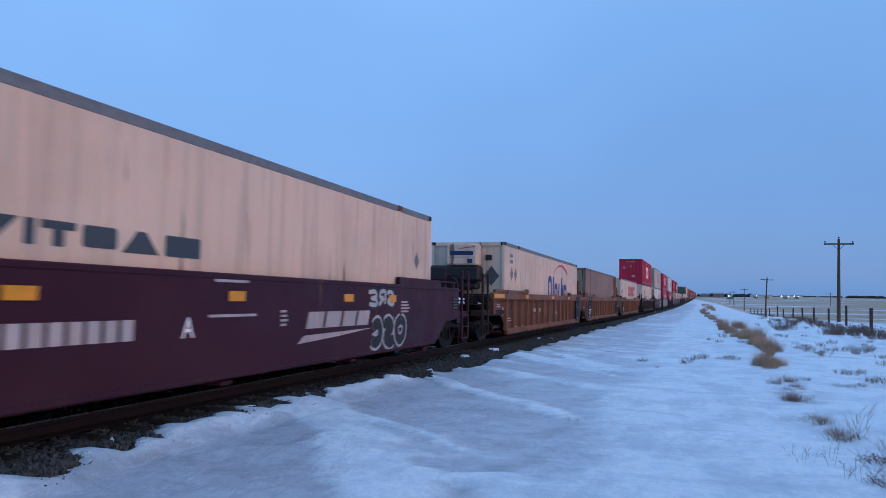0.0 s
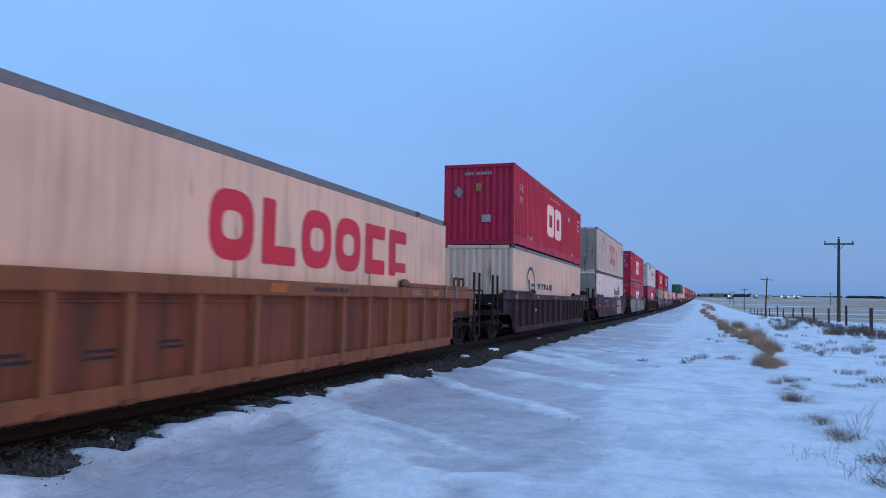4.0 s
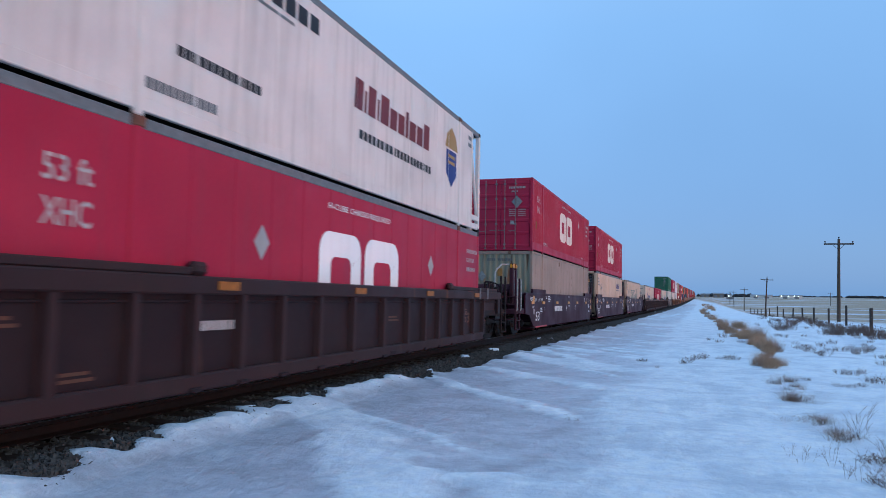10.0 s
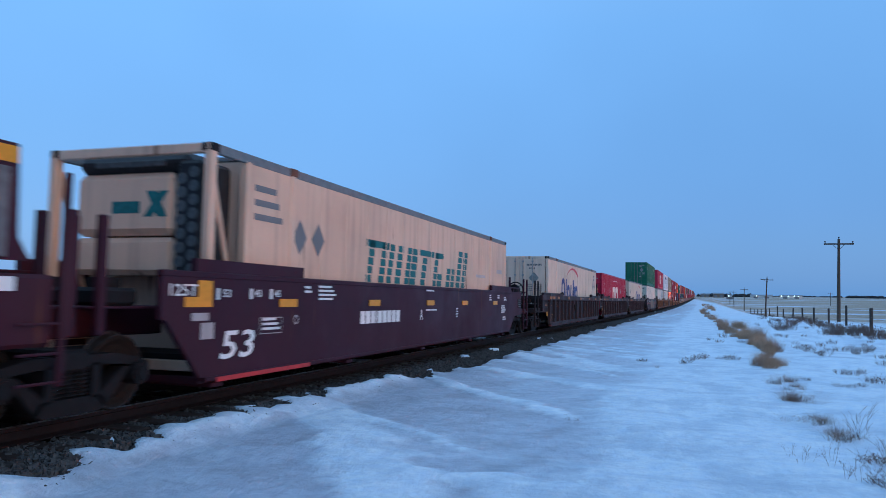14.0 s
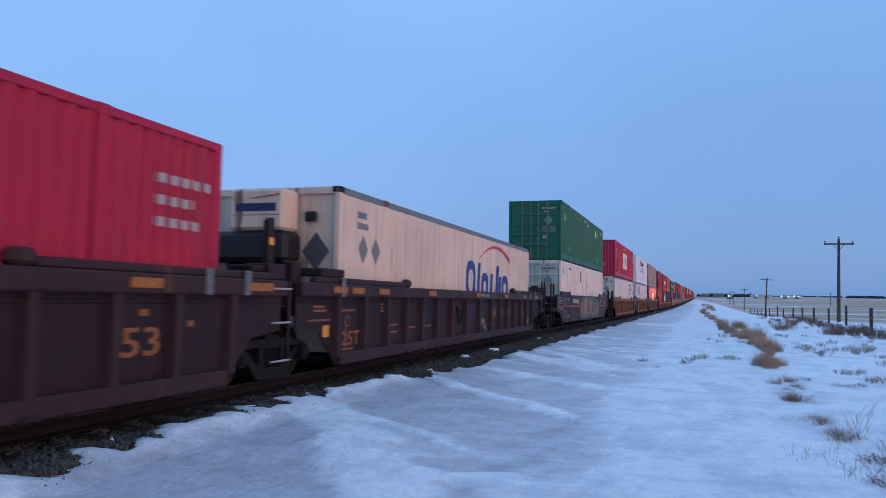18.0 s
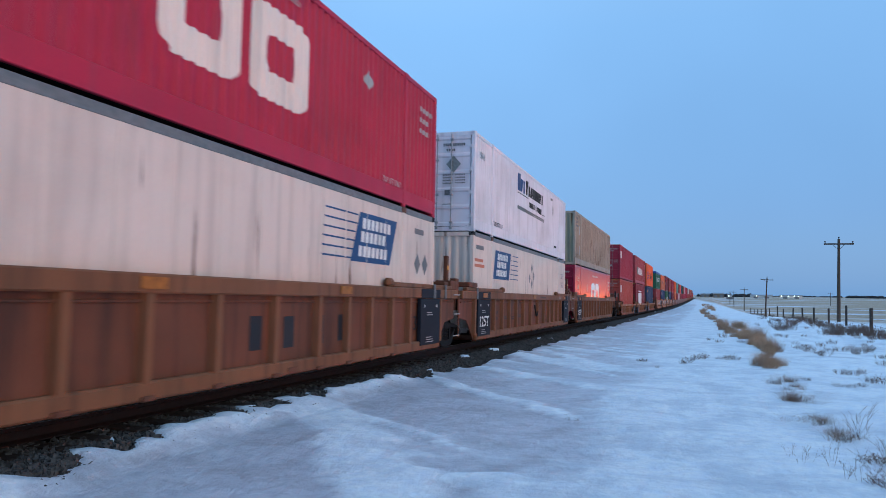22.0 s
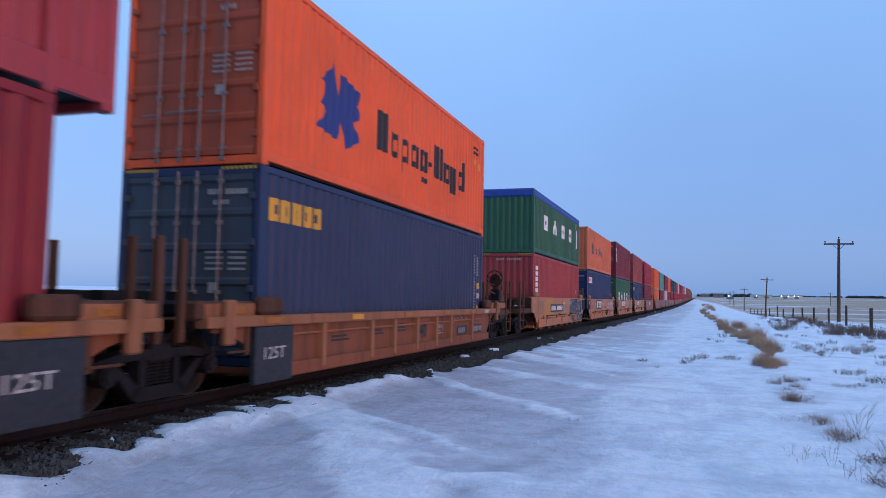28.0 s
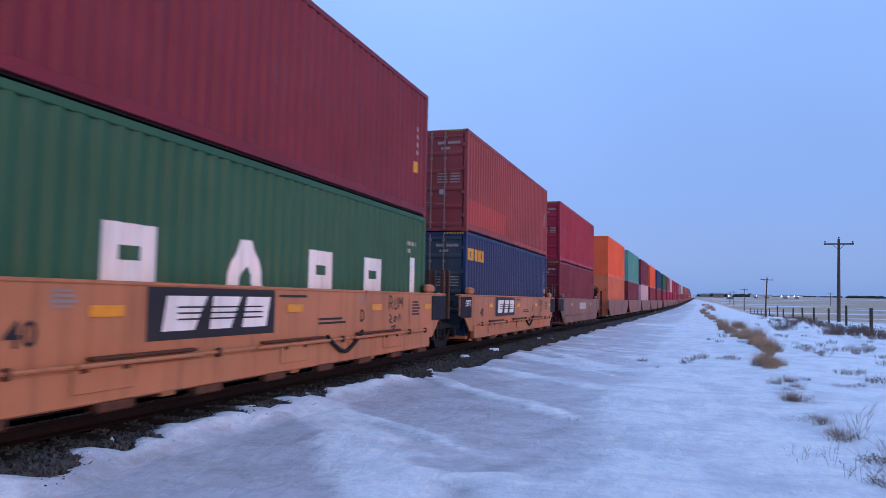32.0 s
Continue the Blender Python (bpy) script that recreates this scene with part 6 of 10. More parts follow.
def swoop(y0, z0, yp, zp, y1, z1, w0, w1, n_=16):
    """A curved stroke through three points, from thin to thick."""
    pts = []
    for i in range(n_ + 1):
        t = i / n_
        a, b_, c = (1 - t) ** 2, 2 * t * (1 - t), t * t
        cy, cz = 2 * yp - (y0 + y1) / 2, 2 * zp - (z0 + z1) / 2
        pts.append((a * y0 + b_ * cy + c * y1, a * z0 + b_ * cz + c * z1, w0 + (w1 - w0) * t))
    return [[(p_[0], p_[1] - p_[2] / 2), (q_[0], q_[1] - q_[2] / 2), (q_[0], q_[1] + q_[2] / 2), (p_[0], p_[1] + p_[2] / 2)] for p_, q_ in zip(pts, pts[1:])]


def arc_name(dy):
    """A heavy blue name in plain blocks under a red stroke."""
    o = []
    for y0, y1, top in ((7.78, 8.74, 2.05), (9.36, 10.16, 1.76), (11.86, 12.74, 1.76)):
        o += [[(a + dy, z) for a, z in q] for q in hoop_box(y0, y1, 0.95, top, 0.25)]
    for y0, y1, top in ((8.86, 9.12, 2.03), (10.30, 10.58, 1.76), (11.02, 11.34, 2.03)):
        o.append([(y0 + dy, 0.95), (y1 + dy, 0.95), (y1 + dy + 0.14, top), (y0 + dy + 0.14, top)])
    o.append([(11.42 + dy, 1.0), (11.72 + dy, 1.0), (11.80 + dy, 1.70), (11.50 + dy, 1.70)])
    return (polys(o, NAVY, "blue blocks of a painted name"),
            polys(swoop(9.1 + dy, 2.15, 11.0 + dy, 2.60, 12.97 + dy, 2.26, 0.03, 0.17), LOGORED, "red curved stroke"))


def hoop_box(y0, y1, z0, z1, w):
    y, z, ry, rz = (y0 + y1) / 2, (z0 + z1) / 2, (y1 - y0) / 2, (z1 - z0) / 2
    out = []
    for i in range(20):
        a, b_ = 2 * math.pi * i / 20, 2 * math.pi * (i + 1) / 20
        p_ = lambda t, k_: (y + (ry - k_) * math.copysign(abs(math.cos(t)) ** 0.7, math.cos(t)), z + (rz - k_) * math.copysign(abs(math.sin(t)) ** 0.7, math.sin(t)))
        out.append([p_(a, 0), p_(b_, 0), p_(b_, w), p_(a, w)])
    return out


def round_ring(y0, y1, z0, z1, w, r=0.34, h=0.16, n_=6):
    """A thick plain frame with rounded corners, outside and in, as a chain of quads."""
    def path(a0, a1, b0, b1, q):
        out = []
        for cy, cz, t0 in ((a1 - q, b1 - q, 0), (a0 + q, b1 - q, 90), (a0 + q, b0 + q, 180), (a1 - q, b0 + q, 270)):
            out += [(cy + q * math.cos(radians(t0 + 90 * i / n_)), cz + q * math.sin(radians(t0 + 90 * i / n_))) for i in range(n_ + 1)]
        return out
    a, b_ = path(y0, y1, z0, z1, r), path(y0 + w, y1 - w, z0 + w, z1 - w, h)
    return [[a[i], a[(i + 1) % len(a)], b_[(i + 1) % len(a)], b_[i]] for i in range(len(a))]


LOGOW = paint("clean_white_logo", (0.86, 0.85, 0.85), 0.08)
OLDPINK = paint("faded_pink_lettering", (0.40, 0.13, 0.14), 0.4)
CREAML = paint("yellowed_white_logo", (0.76, 0.64, 0.57), 0.3)
TWO_RINGS = round_ring(6.32, 7.95, 0.87, 2.25, 0.42) + round_ring(8.12, 9.82, 0.87, 2.25, 0.42)
TWO_LOW = round_ring(6.32, 7.95, 0.66, 2.07, 0.42) + round_ring(8.12, 9.82, 0.66, 2.07, 0.42)
SIZE = (text("53 ft", 0.85, 2.02, 0.62, 0.26, DULLW), text("XHC", 0.85, 1.60, 0.62, 0.27, DULLW))
SIZEK = (text("53 ft", 0.75, 2.02, 0.62, 0.26, GREYP), text("XHC", 0.75, 1.60, 0.62, 0.27, GREYP))
RED_UP = (polys(TWO_RINGS, CREAML, "two thick white painted frames"), text("H-CUBE CHASSIS REQUIRED", 6.75, 2.50, 2.7, 0.11, DULLW), diamonds([(12.15, 2.16)], PALEP, 0.24),
          text("TOP LIFT ONLY", 2.12, 0.38, 1.1, 0.13, DULLW), text("TOP LIFT ONLY", 12.9, 0.38, 1.0, 0.12, DULLW), rects(rows_of(14.95, 2.32, (9, 6, 7)), DULLW), rects([(0.62, 0.86, 0.95, 1.25)], DULLO, "small tan sticker")) + SIZE
RED_LOW = (polys(TWO_LOW, LOGOW, "two thick white painted frames"), text("H-CUBE CHASSIS REQUIRED", 6.6, 2.43, 2.75, 0.12, WHITE), diamonds([(4.6, 1.72), (11.9, 1.74)], PALEP, 0.25),
           rects(rows_of(14.92, 2.24, (10, 7, 8)), DULLW)) + SIZE
BOX_MARKS = {
    "grey_blocks": (polys([[(4.20, 1.64), (4.45, 1.40), (4.58, 1.40), (4.84, 1.64)], soft_block(4.90, 5.02, 1.40, 1.64, 0.01), soft_block(5.08, 5.50, 1.56, 1.64, 0.01), soft_block(5.22, 5.36, 1.40, 1.56, 0.01),
                      soft_block(5.58, 6.05, 1.42, 1.64, 0.03), [(6.12, 1.40), (6.70, 1.40), (6.48, 1.64), (6.34, 1.64)], soft_block(6.80, 7.44, 1.40, 1.64, 0.02)], SLATEP, "dark blocks of a painted name"),
               polys(hoop(2.95, 1.40, 0.86, 0.13) + [[(2.45, 1.75), (2.75, 1.75), (3.0, 1.0), (2.85, 0.9)], [(3.1, 1.62), (3.7, 1.62), (3.66, 1.50), (3.05, 1.50)], [(3.05, 1.42), (3.6, 1.42), (3.55, 1.30), (3.0, 1.30)]], SLATEP, "round dark emblem"),
               diamonds([(15.2, 1.8)], GREYP, 0.2)),
    "arc": arc_name(0.0) + (diamonds([(1.02, 1.86), (1.60, 1.86)], GREYP, 0.27), rects(bars(0.75, 2.42, 0.55, 2, 0.12, 0.2), GREYP)),
    "arc_rev": arc_name(-4.4) + (diamonds([(14.66, 1.86), (15.24, 1.86)], GREYP, 0.27), rects(bars(14.75, 2.42, 0.55, 2, 0.12, 0.2), GREYP)),
    "red_name": (polys(sum([hoop_box(6.5 + i * 1.18, 7.52 + i * 1.18, 1.42, 2.36, 0.28) if i in (0, 2, 3) else [soft_block(6.55 + i * 1.18, 6.9 + i * 1.18, 1.42, 2.36, 0.03), soft_block(6.9 + i * 1.18, 7.5 + i * 1.18, 1.42 if i != 5 else 1.5, 1.70, 0.03)] + ([soft_block(6.9 + i * 1.18, 7.5 + i * 1.18, 2.1, 2.36, 0.03)] if i > 3 else []) for i in range(6)], []), LOGORED, "red blocks of a painted name"),
                  diamonds([(0.85, 1.78), (1.52, 1.78)], GREYP, 0.27), rects(bars(0.75, 2.42, 0.55, 2, 0.12, 0.2), GREYP)),
    "two_frames": RED_UP,
    "frames_low": RED_LOW,
    "frames_low_old": (polys(TWO_LOW, CREAML, "two thick yellowed white frames"),) + RED_LOW[1:-2] + (text("53 ft", 0.85, 2.02, 0.62, 0.26, OLDPINK), text("XHC", 0.85, 1.60, 0.62, 0.27, OLDPINK)),
    "frames_low_lit": RED_LOW[:2] + (diamonds([(4.6, 1.72)], PALEP, 0.25),) + RED_LOW[3:],
    "wedge": (polys([[(y + 0.08 * k_, z) for (y, z), k_ in zip(((9.62 + i * 0.54, 1.44), (10.02 + i * 0.54, 1.44), (10.02 + i * 0.54, 1.97 if i == 0 else 1.82), (9.62 + i * 0.54, 1.97 if i == 0 else 1.82)), (0, 0, 1.6, 1.6))] for i in range(5)], BROWNP, "brown slanted blocks of a painted name"),
              polys([[(12.35, 2.0), (12.7, 2.2), (13.1, 1.98), (13.25, 1.72), (13.0, 1.45), (12.85, 1.30), (12.72, 1.55), (12.5, 1.62)]], BROWNP, "brown animal-head emblem in plain shape"),
              polys([[(12.48, 1.95), (12.72, 2.08), (12.80, 1.8), (12.62, 1.62)]], ORANGEP), polys([[(9.45, 1.24), (12.9, 1.24), (12.6, 1.36), (11.2, 1.41), (9.7, 1.36)]], ORANGEP, "orange underline"),
              diamonds([(13.62, 1.76)], PALEP, 0.22), rects(bars(14.6, 2.45, 1.1, 1, 0.12), GREYP)) + SIZEK,
    "grimy": (polys(round_ring(6.62, 8.1, 0.80, 2.25, 0.40) + round_ring(8.3, 10.0, 0.80, 2.25, 0.40), FADEDRED, "two faded red painted frames"), diamonds([(11.4, 1.83)], GREYP, 0.26), diamonds([(2.92, 2.22)], LOGORED, 0.34, "red diamond emblem"),
                rects(bars(14.7, 2.45, 0.7, 4, 0.10, 0.2), GREYP), rects([(2.4, 3.4, 1.66, 1.74)], GREYP)) + SIZEK,
    "shield": (polys(slanted(7.5, 1.50, [0.36, 0.1, 0.36, 0.1, 0.42, 0.38, 0.36, 0.16, 0.40, 0.38, 0.38], 0.42, 0.07, 0.06, (0, 2, 4, 7, 10)), paint("dark_red_lettering", (0.16, 0.025, 0.03), 0.15), "dark red blocks of an ornate name"),
              rects(blocks(7.75, 0.98, [0.155] * 6 + [0.02] + [0.155] * 14, 0.17, 0.045), INK), polys([[(12.95, 1.85), (13.8, 1.85), (13.8, 1.25), (13.38, 0.92), (12.95, 1.25)]], NAVY, "blue shield of a crest"),
              polys([[(12.85, 1.9), (13.92, 1.9), (13.75, 2.25), (13.38, 2.46), (13.0, 2.25)], soft_block(13.1, 13.66, 1.5, 1.58, 0.01), soft_block(13.1, 13.66, 1.66, 1.74, 0.01)], paint("dull_gold_paint", (0.36, 0.22, 0.08), 0.2), "gold crown of a crest"),
              polys(slanted(2.75, 2.30, [0.3] * 4, 0.27, 0.08, 0.0), TEALP), polys(slanted(4.27, 2.30, [0.3] * 5, 0.27, 0.08, 0.0), INK), rects(bars(2.9, 2.17, 3.2, 1, 0.05), GREYP),
              rects(blocks(2.65, 0.86, [0.12] * 13, 0.13, 0.02), INK), rects(blocks(2.15, 0.34, [0.1] * 11, 0.13, 0.02), GREYP), rects(bars(0.4, 2.25, 0.9, 2, 0.10, 0.18), FADEDRED), polys([soft_block(0.55, 0.8, 1.2, 1.5)], GREYP), rects(bars(14.9, 2.5, 0.6, 2, 0.1, 0.2), GREYP)),
    "small_blue": (polys(sum([hoop_box(11.58, 11.98, 1.94, 2.36, 0.12)] + [[soft_block(12.06 + i * 0.26, 12.24 + i * 0.26, 1.96, 2.22 if i in (0, 4, 5) else 2.36, 0.02)] for i in range(7)], []), NAVY, "small blue blocks of a painted name"), rects([(11.6, 13.6, 1.78, 1.84)], GREYP),
             diamonds([(2.30, 1.88), (2.86, 1.88)], GREYP, 0.27), rects(bars(1.02, 2.40, 0.75, 3, 0.10, 0.2), GREYP)),
    "striped": (rects([(y0 + 0.05 * k_, y1 + 0.05 * k_, 1.10 + k_ * 0.165, 1.235 + k_ * 0.165) for y0, y1, top in ((4.75, 5.0, 6), (5.35, 5.62, 6), (5.75, 6.0, 6), (6.2, 6.5, 6), (6.75, 7.0, 6), (7.05, 7.4, 6), (7.75, 8.05, 5), (7.55, 8.35, 0), (8.6, 8.85, 6), (8.9, 9.25, 3), (9.6, 9.9, 4), (10.0, 10.3, 4), (10.45, 10.8, 7), (10.95, 11.3, 7)) for k_ in range(top)] + [(y0, y1, 1.935, 2.07) for y0, y1 in ((4.8, 5.95), (7.75, 8.75), (8.9, 9.5))], TEALP, "green striped blocks of a painted name"),
                diamonds([(2.30, 1.88), (2.90, 1.88)], GREYP, 0.27), rects([(12.5, 13.5, 1.60, 1.68), (14.9, 15.6, 1.80, 1.92)], DULLW), rects(bars(1.02, 2.42, 0.75, 3, 0.09, 0.2), GREYP)),
    "white53": (rects(bars(2.05, 2.52, 1.3, 1, 0.12), GREYP), rects([(6.1, 6.6, 1.95, 2.6)], GREYP, "grey scraped patch"), rects([(0.75, 0.85, 2.25, 2.55), (1.15, 1.25, 2.2, 2.5), (15.1, 15.2, 2.2, 2.5)], ORANGEP), diamonds([(9.3, 1.8)], GREYP, 0.12)),
    "green53": (diamonds([(12.5, 2.30)], WHITE, 0.24), rects(bars(7.7, 2.62, 1.0, 1, 0.11) + bars(8.9, 2.5, 0.8, 1, 0.10) + bars(13.2, 2.4, 0.4, 2, 0.1, 0.2) + bars(14.7, 2.5, 0.9, 1, 0.12), DULLW), text("53", 0.8, 2.0, 0.4, 0.3, DULLW), rects([(2.2, 2.45, 0.55, 0.85), (13.3, 13.6, 0.55, 0.75)], DULLW), text("53", 14.9, 1.8, 0.4, 0.3, DULLW)),
    "slant_a": (polys([[(11.5, 1.62), (13.35, 1.62), (13.72, 2.54), (11.87, 2.54)]], BLUEP, "blue slanted panel"), polys(slanted(11.98, 2.24, [0.15] * 7, 0.20, 0.05, 0.08) + slanted(11.92, 1.99, [0.15] * 6, 0.20, 0.05, 0.08) + slanted(11.82, 1.72, [0.15] * 7, 0.20, 0.05, 0.08), WHITE, "white blocks of a name", lift=0.006), rects([(10.35 + i * 0.03, 11.55 + 0.05 * i, 1.66 + i * 0.16, 1.69 + i * 0.16) for i in range(6)], BLUEP), diamonds([(15.0, 1.74), (15.5, 1.74)], GREYP, 0.24), rects(bars(14.8, 2.40, 0.8, 1, 0.12), GREYP)),
    "slant_b": (polys([[(2.25, 1.62), (4.35, 1.62), (4.62, 2.53), (2.52, 2.53)]], BLUEP, "blue slanted panel"), polys(slanted(2.78, 2.24, [0.15] * 7, 0.20, 0.05, 0.08) + slanted(2.72, 1.99, [0.15] * 6, 0.20, 0.05, 0.08) + slanted(2.62, 1.72, [0.15] * 7, 0.20, 0.05, 0.08), WHITE, "white blocks of a name", lift=0.006), rects([(4.55 + i * 0.03, 5.75, 1.66 + i * 0.16, 1.69 + i * 0.16) for i in range(6)], BLUEP), diamonds([(7.75, 1.80), (8.15, 2.20), (8.15, 1.60), (8.5, 1.9)], GREYP, 0.2), rects(bars(0.3, 2.42, 1.1, 1, 0.12), GREYP), rects(bars(0.15, 2.06, 1.2, 2, 0.09, 0.16), FADEDRED), text("53 ft", 14.85, 1.98, 0.62, 0.26, GREYP), text("XHC", 14.85, 1.58, 0.62, 0.27, GREYP)),
    "pro": (polys(slanted(5.65, 2.02, [0.42, 0.28, 0.34], 0.46, 0.06, 0.08, (0,)), BLUEP, "blue blocks of a painted name"), polys(slanted(6.95, 2.02, [0.38, 0.36, 0.26, 0.52, 0.36, 0.36, 0.36, 0.36], 0.40, 0.06, 0.08, (0,)), INK, "black blocks of a painted name"), rects([(5.6, 7.4, 1.92, 1.95), (9.6, 10.7, 1.60, 1.63)], INK), rects(blocks(7.6, 1.62, [0.1] + [0.22] * 9, 0.2, 0.04), INK), rects(blocks(5.65, 1.34, [0.16] * 22, 0.13, 0.07), GREYP), text("TOP LIFT ONLY", 2.2, 0.38, 1.2, 0.14, INK), diamonds([(12.7, 2.1)], PALEP, 0.24), rects(bars(12.2, 2.5, 0.5, 1, 0.1), GREYP), text("53 ft", 0.6, 2.2, 0.5, 0.2, GREYP), rects(bars(13.0, 0.45, 0.9, 1, 0.1), INK)),
    "rusty": (diamonds([(1.55, 1.95), (1.55, 0.85)], PALEP, 0.27), rects(bars(0.4, 2.5, 0.7, 3, 0.1, 0.2), GREYP), text("53", 0.5, 0.62, 0.4, 0.3, GREYP)),
    "rust_end": (rects([(14.26, 15.98, 0.36, 2.77)], RUSTEND, "rust-red end section"), polys([[(14.5 + 0.34 * i, 1.5 + 0.13 * (i % 3)), (14.62 + 0.34 * i, 1.45), (14.70 + 0.33 * i, 2.1), (14.58 + 0.34 * i, 2.3 - 0.2 * (i % 2))] for i in range(4)] + [[(14.8 + 0.4 * i, 0.9), (15.0 + 0.4 * i, 0.95), (14.95 + 0.4 * i, 1.2), (14.84 + 0.4 * i, 1.15)] for i in range(3)], SCRAPED, "scraped pale patch", lift=0.004)),
    "brick": (polys([soft_block(0.50, 0.76, 1.80, 2.38, 0.05), [(0.80, 1.80), (1.14, 1.80), (1.06, 2.38), (0.90, 2.38)], soft_block(1.20, 1.36, 1.80, 2.38, 0.02)], WHITE, "three white painted blocks"), rects([(11.5, 11.68, 0.35, 0.55)], YELLOWP)),
    "big_white": (polys([[(3.35, 0.80), (4.85, 0.80), (4.85, 1.95), (3.35, 1.95)], [(5.0, 0.62), (5.45, 0.62), (5.65, 1.05), (5.85, 0.62), (6.3, 0.62), (6.3, 1.95), (5.0, 1.95)], [(6.42, 0.72), (7.48, 0.85), (7.48, 1.95), (6.42, 1.95)]], WHITE, "large white painted blocks"), polys([[(3.35, 2.06), (5.5, 2.06), (5.8, 1.99), (6.1, 2.06), (7.48, 2.06), (7.48, 2.16), (6.1, 2.16), (5.8, 2.08), (5.5, 2.16), (3.35, 2.16)]], WHITE, "white roof line"), rects(bars(11.2, 2.2, 0.12, 8, 0.08, 0.14) + bars(11.5, 2.2, 0.12, 8, 0.08, 0.14), DULLW)),
    "long_box": (rects(sum([ring(3.4 + i * 0.94, 4.1 + i * 0.94, 1.02, 1.77, 0.22) if i in (2, 4) else [(3.4 + i * 0.94, 3.62 + i * 0.94, 1.02, 1.77), (3.88 + i * 0.94, 4.1 + i * 0.94, 1.02, 1.77), (3.62 + i * 0.94, 3.88 + i * 0.94, 1.25, 1.5)] for i in range(6)], []) + [(9.3, 9.55, 1.02, 1.77)], WHITE, "white painted blocks of a name"), polys([[(2.2, 1.0), (2.9, 1.0), (3.15, 1.8), (2.45, 1.8)]], GREENP, "green slanted emblem"), text("45", 13.05, 2.2, 0.4, 0.3, WHITE), rects([(12.3, 12.45, 1.95, 2.1), (12.3, 12.45, 1.6, 1.75)], YELLOWP)),
    "emblem_a": (polys([[(1.62, 0.95), (2.0, 1.25), (1.75, 1.35), (1.95, 1.7), (1.75, 1.75), (2.25, 2.16), (2.35, 1.6), (2.5, 2.05), (3.3, 1.9), (3.15, 1.62), (3.35, 1.45), (3.05, 1.3), (3.3, 1.0), (2.7, 0.72), (2.55, 1.2), (2.35, 0.85)]], NAVY, "blue emblem in plain shape"),
              rects([(4.15, 4.7, 1.05, 1.85)] + ring(4.85, 5.3, 1.05, 1.55, 0.13) + ring(5.45, 5.9, 1.05, 1.55, 0.13) + [(5.45, 5.58, 0.8, 1.05)] + ring(6.05, 6.5, 1.05, 1.55, 0.13) + ring(6.65, 7.1, 1.05, 1.55, 0.13) + [(6.75, 7.1, 0.8, 0.92), (7.2, 7.45, 1.25, 1.36), (7.6, 8.0, 1.05, 1.85), (8.12, 8.26, 1.05, 1.85)] + ring(8.4, 8.85, 1.05, 1.55, 0.13) + [(8.95, 9.43, 0.85, 1.55)] + ring(9.6, 10.05, 1.05, 1.55, 0.13) + [(10.05, 10.2, 1.05, 1.85)], INK, "dark blocks of a painted name"), rects([(11.2, 11.35, 2.0, 2.15), (11.6, 11.78, 1.9, 2.1)], YELLOWP), rects(bars(11.1, 2.45, 0.6, 2, 0.08, 0.14), INK)),
    "emblem_b": (polys([[(1.88, 1.15), (2.1, 1.3), (2.0, 1.5), (2.2, 1.85), (2.5, 1.65), (2.8, 1.75), (2.7, 1.45), (2.82, 1.2), (2.5, 1.0), (2.2, 1.1)]], SLATEP, "faded blue emblem in plain shape"),
               rects([(3.3, 3.4, 1.2, 1.66), (3.6, 3.7, 1.2, 1.66), (3.4, 3.6, 1.38, 1.46)] + ring(3.8, 4.1, 1.2, 1.5, 0.09) + ring(4.2, 4.5, 1.1, 1.5, 0.09) + ring(4.6, 4.9, 1.2, 1.5, 0.09) + ring(5.0, 5.3, 1.08, 1.5, 0.09) + [(5.38, 5.52, 1.32, 1.39), (5.6, 5.7, 1.2, 1.66), (5.7, 5.9, 1.2, 1.28), (5.98, 6.07, 1.2, 1.66)] + ring(6.15, 6.45, 1.2, 1.5, 0.09) + ring(6.55, 6.8, 1.08, 1.5, 0.09) + ring(6.9, 7.2, 1.2, 1.5, 0.09) + [(7.2, 7.28, 1.2, 1.66)], SLATEP, "faded dark blocks of a painted name")),
    "navy_a": (rects(sum([ring(0.30 + i * 0.32, 0.58 + i * 0.32, 2.12, 2.46, 0.10) for i in range(5)], []), YELLOWP, "yellow blocks of a painted name"), rects([(11.38, 11.46, 2.25 - 0.082 * i, 2.295 - 0.082 * i) for i in range(20) if i != 7] + [(11.67, 11.75, 2.20 - 0.082 * i, 2.245 - 0.082 * i) for i in range(7)], DULLW), rects([(11.64, 11.82, 1.32, 1.50)], YELLOWP, "small yellow sticker"), rects([(11.64, 11.82, 1.05, 1.20)], DULLW, "pale sticker"), polys([[(11.60, 0.62), (11.84, 0.62), (11.72, 0.86)]], YELLOWP, "yellow triangle sign")),
    "navy_b": (rects(ring(0.2, 0.46, 2.12, 2.48, 0.1) + [(0.5, 0.74, 2.12, 2.48)], LOGORED, "red painted blocks"), rects(sum([ring(0.80 + i * 0.3, 1.06 + i * 0.3, 2.12, 2.48, 0.10) for i in range(5)], []), WHITE, "white blocks of a painted name"), rects([(11.38, 11.46, 2.25 - 0.082 * i, 2.295 - 0.082 * i) for i in range(20) if i != 7] + [(11.67, 11.75, 2.20 - 0.082 * i, 2.245 - 0.082 * i) for i in range(7)], DULLW), rects([(11.64, 11.82, 1.32, 1.50)], YELLOWP, "small yellow sticker"), rects([(11.64, 11.82, 1.05, 1.20)], DULLW, "pale sticker"), polys([[(11.60, 0.62), (11.84, 0.62), (11.72, 0.86)]], YELLOWP, "yellow triangle sign")),
